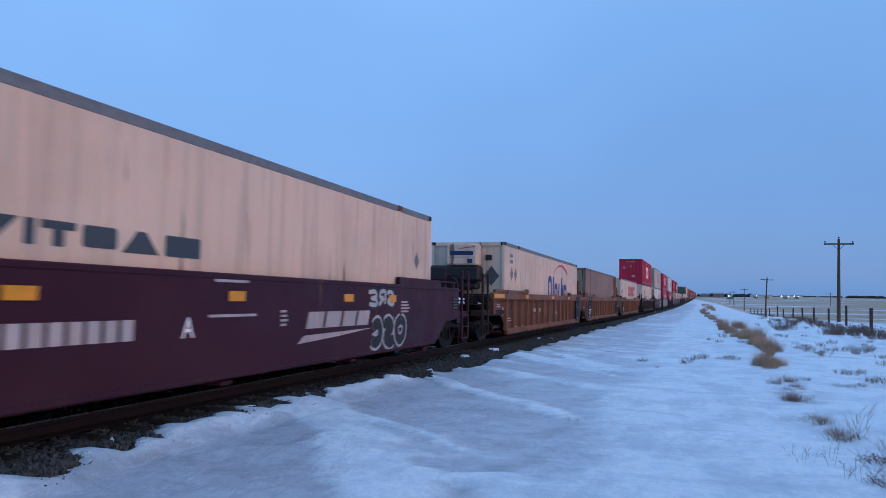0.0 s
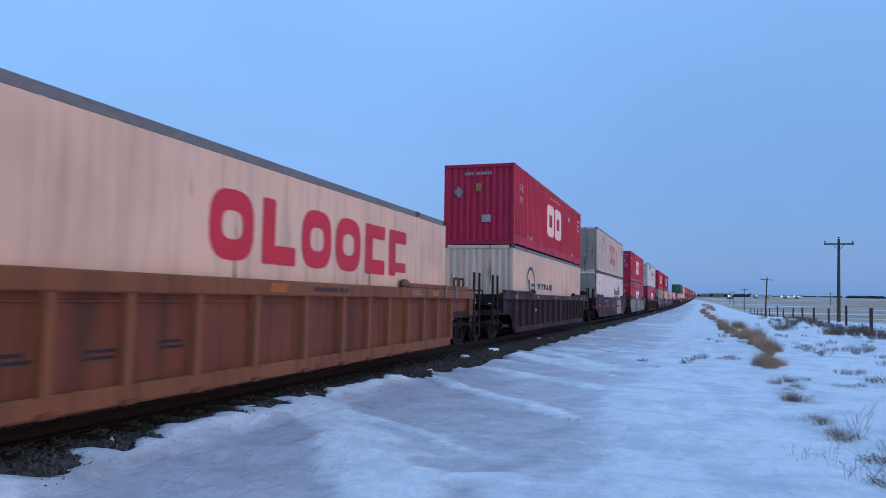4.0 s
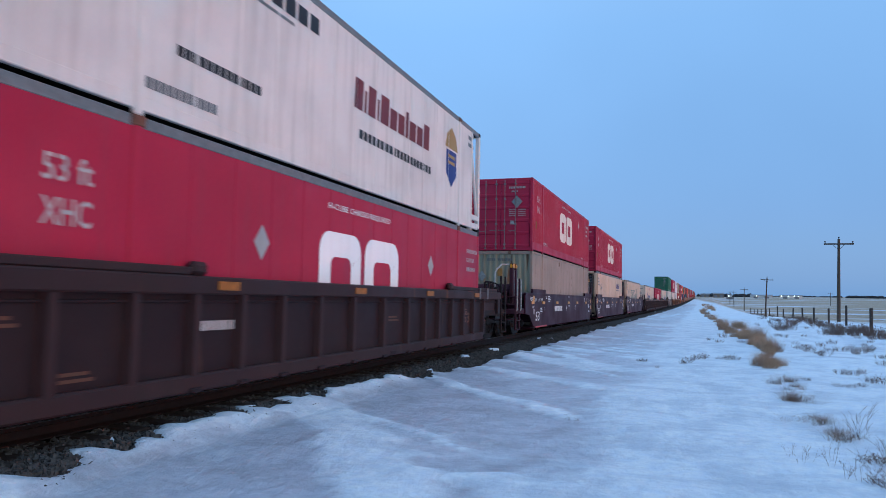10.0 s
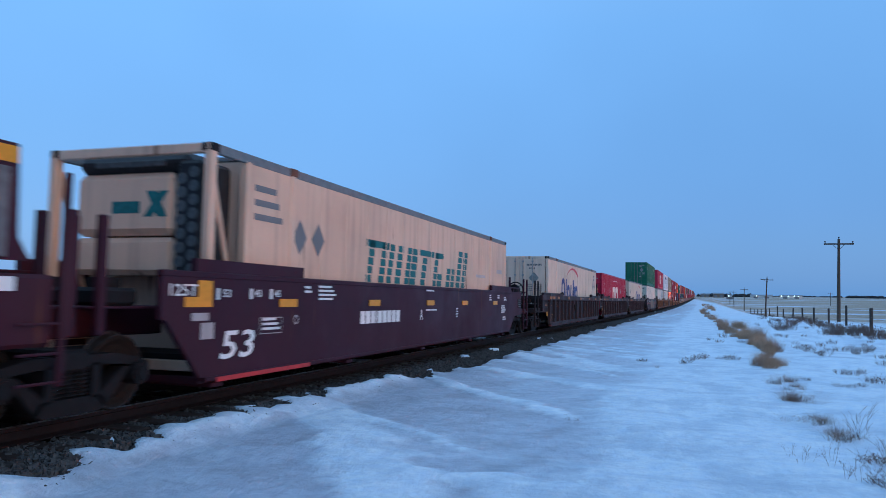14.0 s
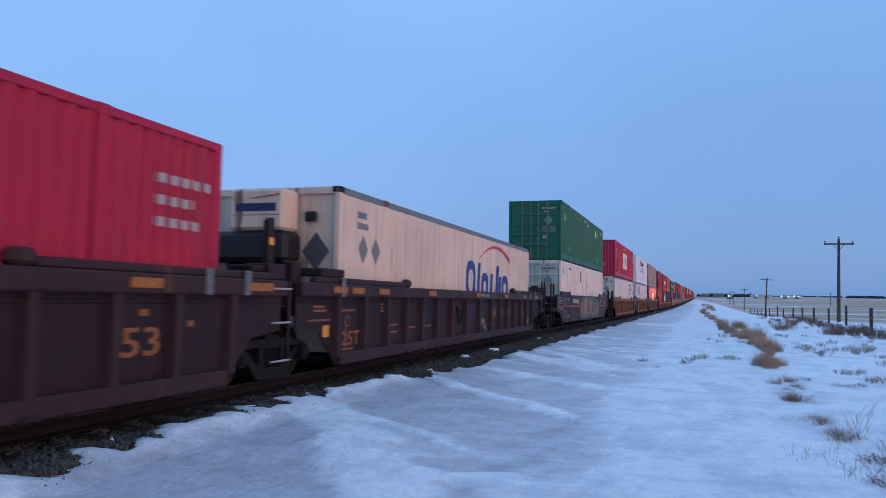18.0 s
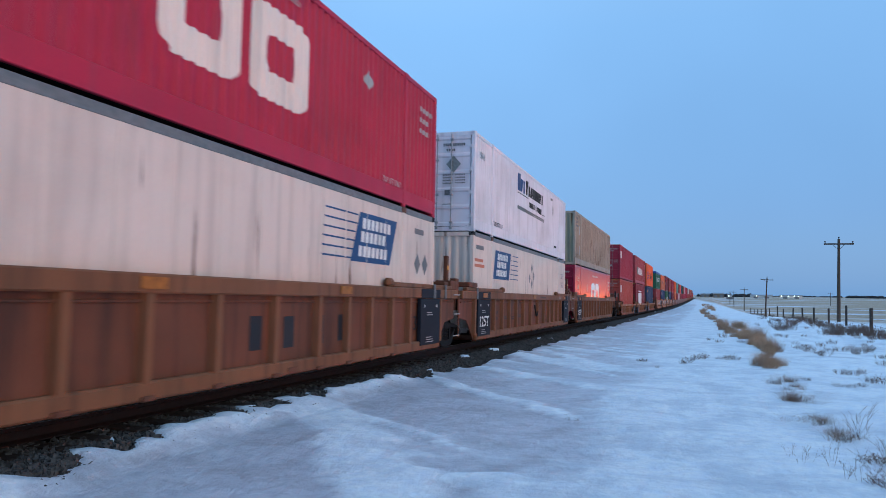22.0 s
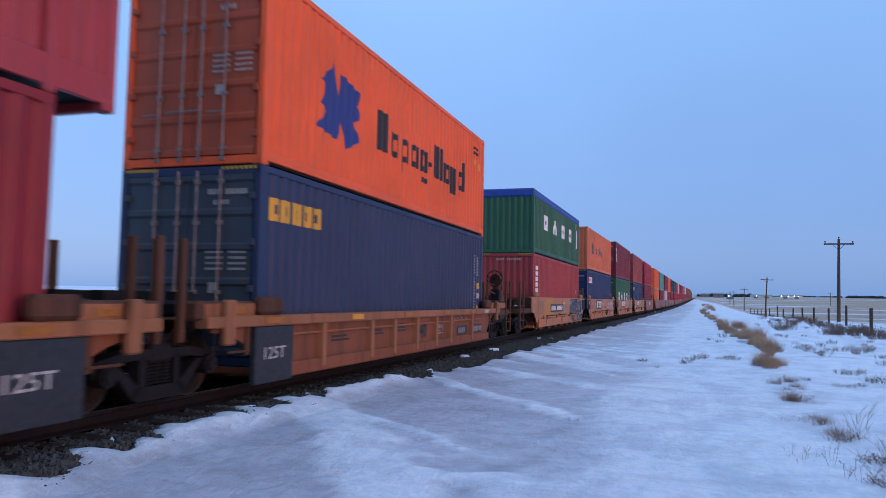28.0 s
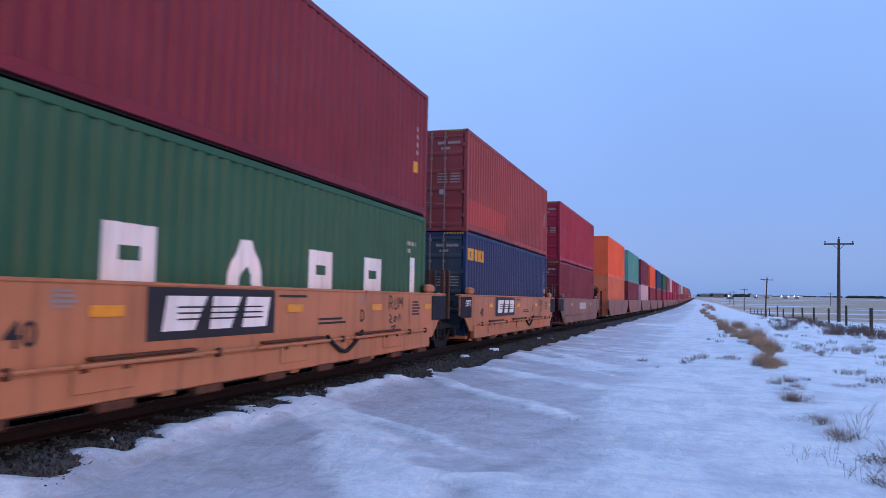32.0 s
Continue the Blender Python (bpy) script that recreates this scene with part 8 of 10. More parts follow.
CAR_MARKS = {
    "wedge_car": (reflectors([4.79, 8.08, 11.46, 13.5]), car_rects(blocks(4.2, 0.80, [0.17] * 9, 0.22, 0.06), DULLW), car_text("A", 7.0, 0.79, 0.22, 0.24, WHITE), car_polys(slanted(9.95, 0.80, [0.55, 0.55, 0.52, 0.50], 0.26, 0.08, 0.35) + [[(9.70, 0.58), (11.0, 0.64), (12.6, 0.74), (9.9, 0.70)]], DULLW, "white slanted blocks and a long wedge"),
           fine_print([(7.6, 1.46, 1.0, 1), (7.5, 1.02, 1.4, 1), (9.2, 1.06, 0.2, 4), (14.0, 1.2, 0.5, 4)], DULLW)) + graffiti(12.4, 14.25, 0.30, 0.98, ("hook", "wave", "loop"), (BLACK, INK), SILVER, 5) + graffiti(12.3, 13.6, 1.08, 1.48, ("comb", "leg", "wave"), (SILVER,), INK, 6, None, 0.3),
    "wb": (dark_end(False, True), reflectors([-1.35], 1.355, 1.3, 0.12), reflectors([2.75, 8.0, 12.4], 1.355, 0.5, 0.12), car_rects([(4.42, 4.95, 0.80, 1.02), (5.15, 5.95, 0.80, 1.02)], INK, "black number panel"), car_rects(blocks(4.47, 0.84, [0.08] * 4, 0.14, 0.03) + blocks(5.2, 0.84, [0.09] * 6, 0.14, 0.03), DULLW, x=1.353), car_rects([(-1.9, -1.6, 0.98, 1.14), (-0.55, -0.35, 0.80, 1.05)], DULLW, x=1.353),
           car_polys(hoop(0.62, 0.95, 0.13, 0.03), INK), car_rects(ring(2.35, 2.7, 0.60, 0.82, 0.05), INK), fine_print([(0.25, 0.66, 0.6, 1), (0.25, 0.58, 0.7, 1), (1.2, 0.36, 0.5, 2), (2.3, 0.36, 0.4, 2), (9.2, 0.8, 0.6, 3), (11.2, 0.8, 0.6, 2), (-1.2, 1.12, 0.5, 2)], DULLW)),
    "dk": (reflectors([-0.2, 3.6, 7.6, 11.4, 15.4], 1.355, 0.45, 0.11, DULLA), car_rects(blocks(3.2, 0.86, [0.07] * 9, 0.12, 0.02), DULLW), fine_print([(0.1, 1.05, 0.6, 2), (1.1, 0.5, 0.5, 2), (9.2, 0.9, 0.6, 2), (14.4, 1.0, 0.5, 3)], PALEO), car_text("53", 14.5, 0.66, 0.55, 0.28, PALEO)),
    "tx": TXP,
    "tx_red": TXP[1:] + (car_polys([soft_block(9.01, 9.66, 0.96, 1.10, 0.01), soft_block(9.20, 9.40, 0.48, 0.955, 0.01), soft_block(9.70, 10.30, 0.96, 1.10, 0.01), soft_block(9.86, 10.06, 0.50, 0.955, 0.01), [(10.38, 1.10), (10.56, 1.10), (10.96, 0.52), (10.76, 0.52)]], OLDRED, "faded red block emblem"), car_rects([(11.36, 11.86, 0.60 + 0.06 * i, 0.64 + 0.06 * i) for i in range(7)], DULLW, "pale stencil line")),
    "tx_last": (dark_end(True, False),) + TXP[2:],
    "tx_end": (dark_end(True, False),) + TXP[2:] + (car_rects([(11.54, 12.19, 0.77, 1.02), (12.33, 13.26, 0.77, 1.02)], INK, "black number panel"), car_rects(blocks(11.60, 0.82, [0.10] * 4, 0.14, 0.035) + blocks(12.40, 0.82, [0.10] * 6, 0.14, 0.035), FAINT, x=1.353), car_rects([(9.46, 10.07, 0.82, 0.93)], INK, "dark stencil bar"), car_text("53", 14.55, 0.60, 0.52, 0.32, INK), car_rects([(15.55, 15.88, 0.50, 0.76)], INK), car_rects(bars(13.55, 0.92, 0.4, 3, 0.03, 0.07), INK), scrawl([[(12.5, 1.36), (12.62, 1.47), (12.74, 1.37), (12.86, 1.46), (12.98, 1.36), (13.2, 1.44)]], SILVER, 0.035, 1.462)),
    "tx2": (car_rects([(8.26, 8.55, 0.55, 1.02), (9.15, 9.45, 0.54, 1.0), (10.1, 10.42, 0.55, 1.0), (10.95, 11.3, 0.56, 1.0)], INK, "black painted bars"), dark_end(False, True), reflectors([2.2, 6.2, 11.0], w=0.42, mat_=DULLA), car_polys([[(1.9 + k_ * 0.2, 0.4), (2.05 + k_ * 0.2, 0.4), (2.2 + k_ * 0.15, 1.0), (2.1 + k_ * 0.15, 1.0)] for k_ in range(2)], SILVER, "scrawled silver tag", "graffiti")),
    "faded_a": (reflectors([0.3, 4.67, 8.53, 11.43], 0.98), car_rects([(-1.2, 9.4, 0.90, 0.95)], OLDRED, "dull red reflective band"), car_rects(blocks(3.0, 1.22, [0.18] * 8, 0.15, 0.04), TANP), car_text("53", 0.25, 0.42, 0.8, 0.4, DULLO), fine_print([(9.75, 1.3, 0.45, 14), (15.0, 1.4, 0.5, 4)], FAINT)) + graffiti(10.65, 13.9, 0.32, 0.86, ("wave", "loop", "hook", "comb"), (SILVER,), DULLW, 8, None, 0.35) + graffiti(10.9, 13.6, 0.88, 1.48, ("arch", "comb", "leg", "bolt"), (SILVER,), DULLW, 9, None, 0.35),
    "graf": (reflectors([-0.85], 1.02, 0.95, 0.10), reflectors([-0.62], 1.28, 0.7, 0.09), reflectors([0.30, 2.65, 6.1, 9.42, 13.42], 1.18, 0.48, 0.12), car_rects([(3.13, 6.36, 0.66, 1.02)], INK, "black number panel", x=1.416), car_rects(blocks(3.35, 0.74, [0.2] * 4, 0.2, 0.06) + blocks(4.75, 0.74, [0.17] * 6, 0.2, 0.05), DULLW, x=1.420),
             fine_print([(2.3, 1.42, 0.3, 3), (13.5, 1.46, 0.3, 3)], DULLW)) + graffiti(-0.75, 4.6, 0.30, 1.52, ("loop", "bolt", "hook", "wave"), (MINT,), OUTLINE, 21, (PINKP, PINKP, OCHRE), 0.80, BUFF2) + graffiti(6.1, 10.0, 0.30, 1.50, ("arch", "loop", "bolt"), (MINT,), OUTLINE, 22, (PINKP, OCHRE), 0.62, BUFF2, True) + (car_polys([cloud_of(9.9, 11.0, 0.66, 1.36, 77)], BUFF, "painted-over grey-brown patch", lift=0.002),) + pickets(10.35, 14.55, 0.32, 1.50, 6, 23) + graffiti(14.75, 15.6, 0.36, 0.95, ("peak",), (PEACH,), MINT, 24, None, 0.5),
    "maroon_b": MARKP + (car_text("B", 7.5, 0.82, 0.18, 0.24, WHITE),),
    "maroon_c": MARKP + (car_text("C", 7.5, 0.82, 0.18, 0.24, WHITE),),
    "maroon_a": MARKP + (car_text("A", 7.5, 0.82, 0.18, 0.24, WHITE),),
    "dark_b": CNP,
    "dark_c": CNP + (scrawl(TAGS2, FAINT, 0.05),),
    "dark_tag": CNP + (scrawl(TAGS, SILVER),),
    "faded_b": (reflectors([0.50, 4.5, 9.4, 13.83, 16.08], 1.105, 0.48, 0.09, DULLA), car_rects([(-1.42, 5.5, 0.975, 1.065), (12.68, 16.7, 0.955, 1.045)], OLDRED, "dull red reflective band", x=1.4005), car_rects([(-1.4 + 0.36 * i, -1.17 + 0.36 * i, 0.985, 1.055) for i in range(19)] + [(12.7 + 0.36 * i, 12.93 + 0.36 * i, 0.965, 1.035) for i in range(11)], DULLO, "dull orange dashes"), car_text("53", 0.06, 0.43, 0.88, 0.40, DULLO), car_rects(blocks(2.97, 1.18, [0.19] * 8, 0.20, 0.04), DULLW),
               fine_print([(-1.2, 1.42, 1.0, 5), (-0.9, 0.92, 1.2, 2), (1.3, 1.40, 0.5, 3), (14.1, 1.39, 0.7, 4), (15.0, 1.40, 0.25, 2), (15.5, 1.40, 0.25, 2), (16.2, 1.42, 0.8, 6), (14.6, 0.70, 0.5, 2), (1.2, 0.55, 0.7, 2)], FAINT), car_text("53", 0.20, 1.29, 0.16, 0.09, DULLW), car_rects([(0.05, 0.12, 1.27, 1.40), (0.80, 0.87, 1.27, 1.40)], DULLW),
               scrawl([[(14.6, 1.50), (14.85, 1.70), (15.0, 1.52)], [(15.1, 1.5), (15.2, 1.7), (15.35, 1.62), (15.2, 1.58), (15.4, 1.5)], [(15.5, 1.7), (15.75, 1.7)], [(15.62, 1.7), (15.6, 1.52)], [(15.9, 1.62), (16.05, 1.7), (15.95, 1.52)], [(16.2, 1.68), (16.15, 1.55), (16.35, 1.55), (16.3, 1.64), (16.9, 1.60)]], SILVER, 0.03))
               + graffiti(5.5, 13.2, 0.24, 1.50, ("arch", "leg", "loop", "leg", "hook", "bar", "bolt"), (PEACH, TANP), C_FADED, 31, (PINKW, PEACH), 0.46, JADE),
    "lowc": LOWP + (cable(((8.80, 0.72), (10.22, 0.74), 0.42), 0.032), car_polys([soft_block(7.60, 7.80, 0.44, 0.74, 0.04), soft_block(7.88, 8.07, 0.44, 0.74, 0.04)], INK, "dark stencil block")),
    "lowc_b": LOWP + (car_text("40", 6.42, 0.42, 0.48, 0.32, INK), car_rects(ring(7.66, 8.10, 0.46, 0.74, 0.025) + [(7.72, 7.90, 0.60, 0.68), (7.94, 8.04, 0.60, 0.68)] + bars(7.72, 0.52, 0.3, 2, 0.025, 0.05), FAINT), scrawl([[(8.75, 0.80), (8.95, 0.70), (9.0, 0.82), (9.18, 0.72), (9.3, 0.82), (9.5, 0.74), (9.62, 0.82), (9.9, 0.72), (10.2, 0.80)]], FAINT, 0.03)),
    "pan1": (car_rects([(1.66, 3.70, 0.60, 1.37)], MUSTARD, "mustard repainted patch"), car_rects([(2.81, 6.02, 0.79, 1.13)], INK, "black number panel", x=1.397), car_rects(blocks(3.0, 0.86, [0.2] * 4, 0.2, 0.06) + blocks(4.4, 0.86, [0.18] * 6, 0.2, 0.06), WHITE, x=1.402), reflectors([6.2], 1.12, 0.46, 0.12), car_text("B", 6.75, 0.90, 0.24, 0.24, INK), sill_fittings, scrawl([[(8.0, 1.05), (8.05, 1.30), (8.2, 1.06), (8.28, 1.28)], [(8.4, 1.26), (8.36, 1.08), (8.52, 1.06), (8.55, 1.22)]], WHITE, 0.05), scrawl([[(4.0, 0.70), (4.2, 0.62), (4.4, 0.72), (4.7, 0.60), (5.0, 0.72), (5.3, 0.62)], [(3.0, 0.68), (3.2, 0.58), (3.4, 0.70)]], INK, 0.04), car_polys([cloud_of(8.3, 12.0, 0.27, 0.575, 43)], INK, "black sprayed ground", "graffiti_ground", 0.045), car_rects([(8.75 + 0.62 * i, 8.83 + 0.62 * i, 0.30, 0.56) for i in range(5)], SKYP, "pale sprayed stem", "graffiti", x=1.441)) + graffiti(8.3, 11.9, 0.60, 1.37, ("peak", "loop", "cup", "hook", "comb"), (INK,), LILAC, 41, (GREYP, SKYP), 0.46, INK) + graffiti(0.2, 1.3, 0.70, 1.3, ("wave", "bar"), (GREYP,), C_TANO, 42, None, 0.12),
    "pan2": PANP + (scrawl([[(8.30, 0.98), (8.20, 0.90), (8.20, 0.76), (8.32, 0.70)]], INK, 0.03),) + graffiti(8.46, 11.0, 0.60, 1.38, ("cup", "peak", "fork", "fork"), (LILAC, PINKP, SKYP, SKYP), INK, 51, None, 0.42) + (car_polys([[(8.58 + dy, 0.335), (8.72 + dy, 0.335), (8.74 + dy, 0.565), (8.57 + dy, 0.565)] for dy in (0.0, 0.36)], PINKP, "sprayed stem", "graffiti", 0.046), car_polys([[(9.36 + dy, 0.335), (9.47 + dy, 0.335), (9.49 + dy, 0.565), (9.35 + dy, 0.565)] for dy in (0.0, 0.30)], LILAC, "sprayed stem", "graffiti", 0.046), car_polys([[(10.02 + dy, 0.36), (10.12 + dy, 0.36), (10.14 + dy, 0.565), (10.0 + dy, 0.565)] for dy in (0.0, 0.6)], SKYP, "sprayed stem", "graffiti", 0.046)),
    "pan2_plain": PANP + (car_text("D", 8.22, 0.86, 0.18, 0.22, INK), scrawl([[(9.57, 1.05), (9.62, 1.34), (9.78, 1.22), (9.64, 1.18), (9.80, 1.08)], [(9.92, 1.32), (9.88, 1.10), (10.02, 1.10), (10.04, 1.32)], [(10.12, 1.08), (10.14, 1.32), (10.22, 1.18), (10.30, 1.32), (10.32, 1.08)], [(9.60, 0.98), (9.72, 0.90), (9.60, 0.84), (9.78, 0.80)], [(9.88, 0.96), (9.86, 0.82), (10.0, 0.90), (9.90, 0.92)], [(10.08, 0.82), (10.16, 0.98), (10.24, 0.82)], [(9.70, 0.72), (9.95, 0.74), (9.78, 0.66)]], INK, 0.028)),
    "pan3": (car_rects([(5.2, 7.6, 0.85, 1.2)], SILVER), reflectors([2.5, 9.5], 1.05)),
}

# middle along the train, well length, car kind, car paint, car label, lower box, upper box
UNITS = [
    (-233.98, L53, "plain", C_MAROON, "dark maroon smooth-sided well car with white marks", ("plate", CREAM, "plain", "cream-white box with a grey top rail", "grey_blocks"), None, "wedge_car"),
    (-210.35, L53, "rib", C_RUSTB, "rust-brown ribbed well car", ("plate", CREAM, "machine", "cream refrigerated box with a blue and red logo", "arc"), None, "wb"),
    (-190.88, L53, "rib", C_RUSTB, "rust-brown ribbed well car with dark end panels", ("wavy", BROWN53, "plain", "brown weathered corrugated box with a rust-red end section", "rust_end"), None, "tx_red"),
    (-171.25, L53, "rib", C_RUSTB, "rust-brown ribbed well car with dark end panels", ("plate", CREAM, "machine", "cream refrigerated box with a red name", "red_name"), None, "tx_last"),
    (-147.45, L53, "rib", C_DARK, "dark maroon ribbed well car", ("plate", CREAM, "plain", "cream-white box with a round grey logo", "grey_blocks"), ("wavy", RED, "plain", "bright red corrugated box with a white logo", "two_frames"), "dk"),
    (-124.06, L53, "plain", C_FADED, "faded maroon smooth-sided well car with graffiti", ("plate", PANELW, "doors", "white panelled box with a brown logo", "wedge"), ("plate", DIRTYW, "doors", "grimy white box with a faded red logo", "grimy"), "faded_a"),
    (-100.38, L53, "plain", C_GRAF, "brown well car covered with pale green graffiti", ("plate", RED, "doors", "red smooth-sided box with a white logo", "frames_low"), ("wavy", RED2, "doors", "red corrugated box with a white logo", "two_frames"), "graf"),
    (-76.98, L53, "rib", C_DARK, "dark maroon ribbed well car", ("plate", RED, "machine", "red smooth-sided box with a white logo and a cooling unit", "frames_low"), ("plate", TSWHITE, "doors", "white refrigerated box with a crest and dark lettering", "shield"), "dk"),
    (-53.07, L53, "plain", C_MAROON, "maroon smooth-sided well car with white marks", ("wavy", GREY53, "plain", "grey-brown weathered corrugated box", ""), ("wavy", RED, "doors", "red corrugated box with a white logo", "two_frames"), "maroon_b"),
    (-33.60, L53, "plain", C_MAROON, "maroon smooth-sided well car with white marks", ("plate", PALEC, "framed", "cream refrigerated box with a small blue logo", "small_blue"), ("wavy", RED, "doors", "red corrugated box with a white logo", "two_frames"), "maroon_c"),
    (-13.76, L53, "plain", C_MAROON, "maroon smooth-sided well car with white marks", ("plate", PALEC, "framed", "cream refrigerated box with a green striped logo", "striped"), None, "maroon_a"),
    (10.19, L53, "rib", C_DARK, "dark maroon ribbed well car", ("plate", CREAM, "doors", "cream box with a blue and red logo", "arc_rev"), None, "dark_b"),
    (29.36, L53, "rib", C_DARK, "dark maroon ribbed well car with graffiti", ("wavy", RED, "doors", "red corrugated box with a white logo", "frames_low_old"), None, "dark_tag"),
    (48.97, L53, "rib", C_DARK, "dark maroon ribbed well car with silver tags", ("plate", CREAM, "machine", "cream refrigerated box with a blue and red logo", "arc"), None, "dark_c"),
    (72.54, L53, "plain", C_FADED, "faded maroon well car with orange and green graffiti", ("wavy", BARN, "doors", "white ribbed corrugated box with rust stains", "white53"), ("wavy", GREEN, "doors", "dark green corrugated steel box", "green53"), "faded_b"),
    (96.16, L53, "rib", C_RUSTB, "rust-brown ribbed well car", ("plate", WARMW, "doors", "white box with a blue slanted panel and stripes", "slant_a"), ("wavy", RED2, "plain", "red corrugated box with a white logo", "two_frames"), "tx2"),
    (115.76, L53, "rib", C_RUSTB, "rust-brown ribbed well car with dark end panels", ("plate", WARMW, "plain", "white box with a blue slanted panel and stripes", "slant_b"), ("wavy", PFWHITE, "doors", "white corrugated box with blue and black marks", "pro"), "tx"),
    (135.09, L53, "rib", C_RUSTB, "rust-brown ribbed well car with dark end panels", ("wavy", REDG, "doors", "glossy new red corrugated box with a white logo", "frames_low_lit"), ("wavy", GREYR, "plain", "grey corrugated box streaked with rust", "rusty"), "tx_end"),
    (156.96, L40, "low", C_LOW, "orange-brown low-sided well car", ("wavy", BRICKB, "doors", "brick-red corrugated steel box", "brick"), ("wavy", CRIMR, "doors", "crimson corrugated steel box", "brick"), "lowc"),
    (172.80, L40, "low", C_LOW, "orange-brown low-sided well car", ("wavy", DEEPR, "doors", "dark red corrugated box with a large white logo", "big_white"), ("wavy", LONGR, "doors", "long faded red corrugated box with a white name", "long_box"), "lowc"),
    (188.63, L40, "low", C_LOW, "orange-brown low-sided well car", ("wavy", BLUE, "doors", "navy blue corrugated box with a yellow name", "navy_a"), ("wavy", ORANGE, "doors", "bright orange corrugated box with a blue logo", "emblem_a"), "lowc_b"),
    (208.45, L40, "pan", C_TANO, "tan well car with black graffiti", ("wavy", OXIDER, "plain", "oxide-red corrugated box with upright white letters", "upright"), ("wavy", UGREEN, "plain", "green open-top box under a blue tarpaulin", "spaced", HS), "pan1"),
    (224.04, L40, "pan", C_TANO, "tan well car with a black sign panel", ("wavy", BLUE2, "doors", "blue corrugated box with a red and white logo", "navy_b"), ("wavy", ORANGEW, "plain", "weathered orange corrugated box with a faded logo", "emblem_b", HS), "pan2"),
    (239.61, L40, "pan", C_TANO, "tan well car with a black sign panel", ("wavy", UGREEN, "doors", "green corrugated box with white blocks", "spaced"), ("wavy", MAROON, "doors", "maroon corrugated box with white upright letters", "tex"), "pan2_plain"),
    (255.18, L40, "pan", C_TANO, "tan well car with a black sign panel", ("wavy", BLUE2, "doors", "blue corrugated box with a yellow name", "navy_a"), ("wavy", BROWNR, "doors", "brown-red corrugated box with a repainted patch", "tclu"), "pan2_plain"),
    (270.74, L40, "pan", C_PINK, "dusty pink well car", ("wavy", MAROON, "doors", "maroon corrugated steel box", ""), ("wavy", CRIMR, "doors", "crimson corrugated steel box", ""), "pan3"),
]
# the rest of the train, far off
s_ = 290.40
FAR = [(ORANGE, ORANGEW), (TEAL, MAROON), (MAROON, PINKW), (ORANGE, DEEPR), (BLUE2, DEEPR),
       (UGREEN, CRIMR), (BROWNR, RED), (PINKW, RED), (RED, CRIMR), (CRIMR, RED2),
       (RED, DEEPR), (SLATE, BRICKB), (SLATE, DEEPR), (PANELW, BRICKB), (SLATE, BROWNR),
       (BROWNR, BRICKB), (BRICKB, BROWNR), (ORANGEW, BROWNR), (BROWNR, DEEPR), (SLATE, BRICKB),
       (BRICKB, OXIDER), (BROWNR, OXIDER), (TEAL, DEEPR), (BRICKB, BROWNR), (OXIDER, BRICKB)]

def put(thing_, s, z):
    RUNNING.append((thing_, s, z))


for i, (s, wl_, kind, body, label, low_, up_, deco) in enumerate(UNITS):
    near_gap = 7.4 if i == 0 else (s - wl_ / 2) - (UNITS[i - 1][0] + UNITS[i - 1][1] / 2)
    far_gap = (UNITS[i + 1][0] - UNITS[i + 1][1] / 2) - (s + wl_ / 2) if i + 1 < len(UNITS) else 290.40 - L40 / 2 - s - wl_ / 2
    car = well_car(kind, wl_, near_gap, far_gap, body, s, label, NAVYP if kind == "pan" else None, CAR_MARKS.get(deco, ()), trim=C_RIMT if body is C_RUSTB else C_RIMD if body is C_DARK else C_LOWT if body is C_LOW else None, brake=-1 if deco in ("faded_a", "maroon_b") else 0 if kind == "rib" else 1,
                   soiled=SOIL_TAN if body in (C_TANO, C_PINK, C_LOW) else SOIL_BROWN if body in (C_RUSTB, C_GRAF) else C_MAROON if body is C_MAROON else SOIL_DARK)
    put(car, s, 0)
    for spec, z in ((low_, FOOT if wl_ == L53 else FOOT40), (up_, JOINT if wl_ == L53 else JOINT40)):
        if not spec:
            continue
        k_, mat_, end_, lab = spec[:4]
        deco_ = spec[4]
        h_ = spec[5] if len(spec) > 5 else H
        ln = L45 if deco_ == "long_box" else wl_
        wd = 2.59 if ln > 13.8 else 2.438
        c = container(ln, wd, h_, k_, mat_, end_, "framed" if deco_ == "shield" else "plain", lab, BOX_MARKS.get(deco_, ()), rail=ALUMINIUM if k_ == "plate" else None, seams=12 if deco_ in ("wedge", "grimy") else 13 if k_ == "plate" else 0,
                      end_mat={"frames_low_lit": REDSHADE, "emblem_a": ORANGED, "rusty": GREYG, "shield": SLATE_END, "slant_a": PEELING, "white53": SLATE_END, "navy_a": TEALD, "grimy": SOILW, "wedge": SOILW}.get(deco_, GREYG if mat_ in (GREY53, BROWN53) else None), rods=STEEL_DARK if deco_ == "shield" else None)
        if deco_ == "spaced" and h_ == HS:
            part("tarpaulin", cbox(-1.232, 1.232, -6.115, 6.115, h_ - 0.31, h_ + 0.03, 0.06), TARP, c, "blue tarpaulin over the open top")
        put(c, s, z)


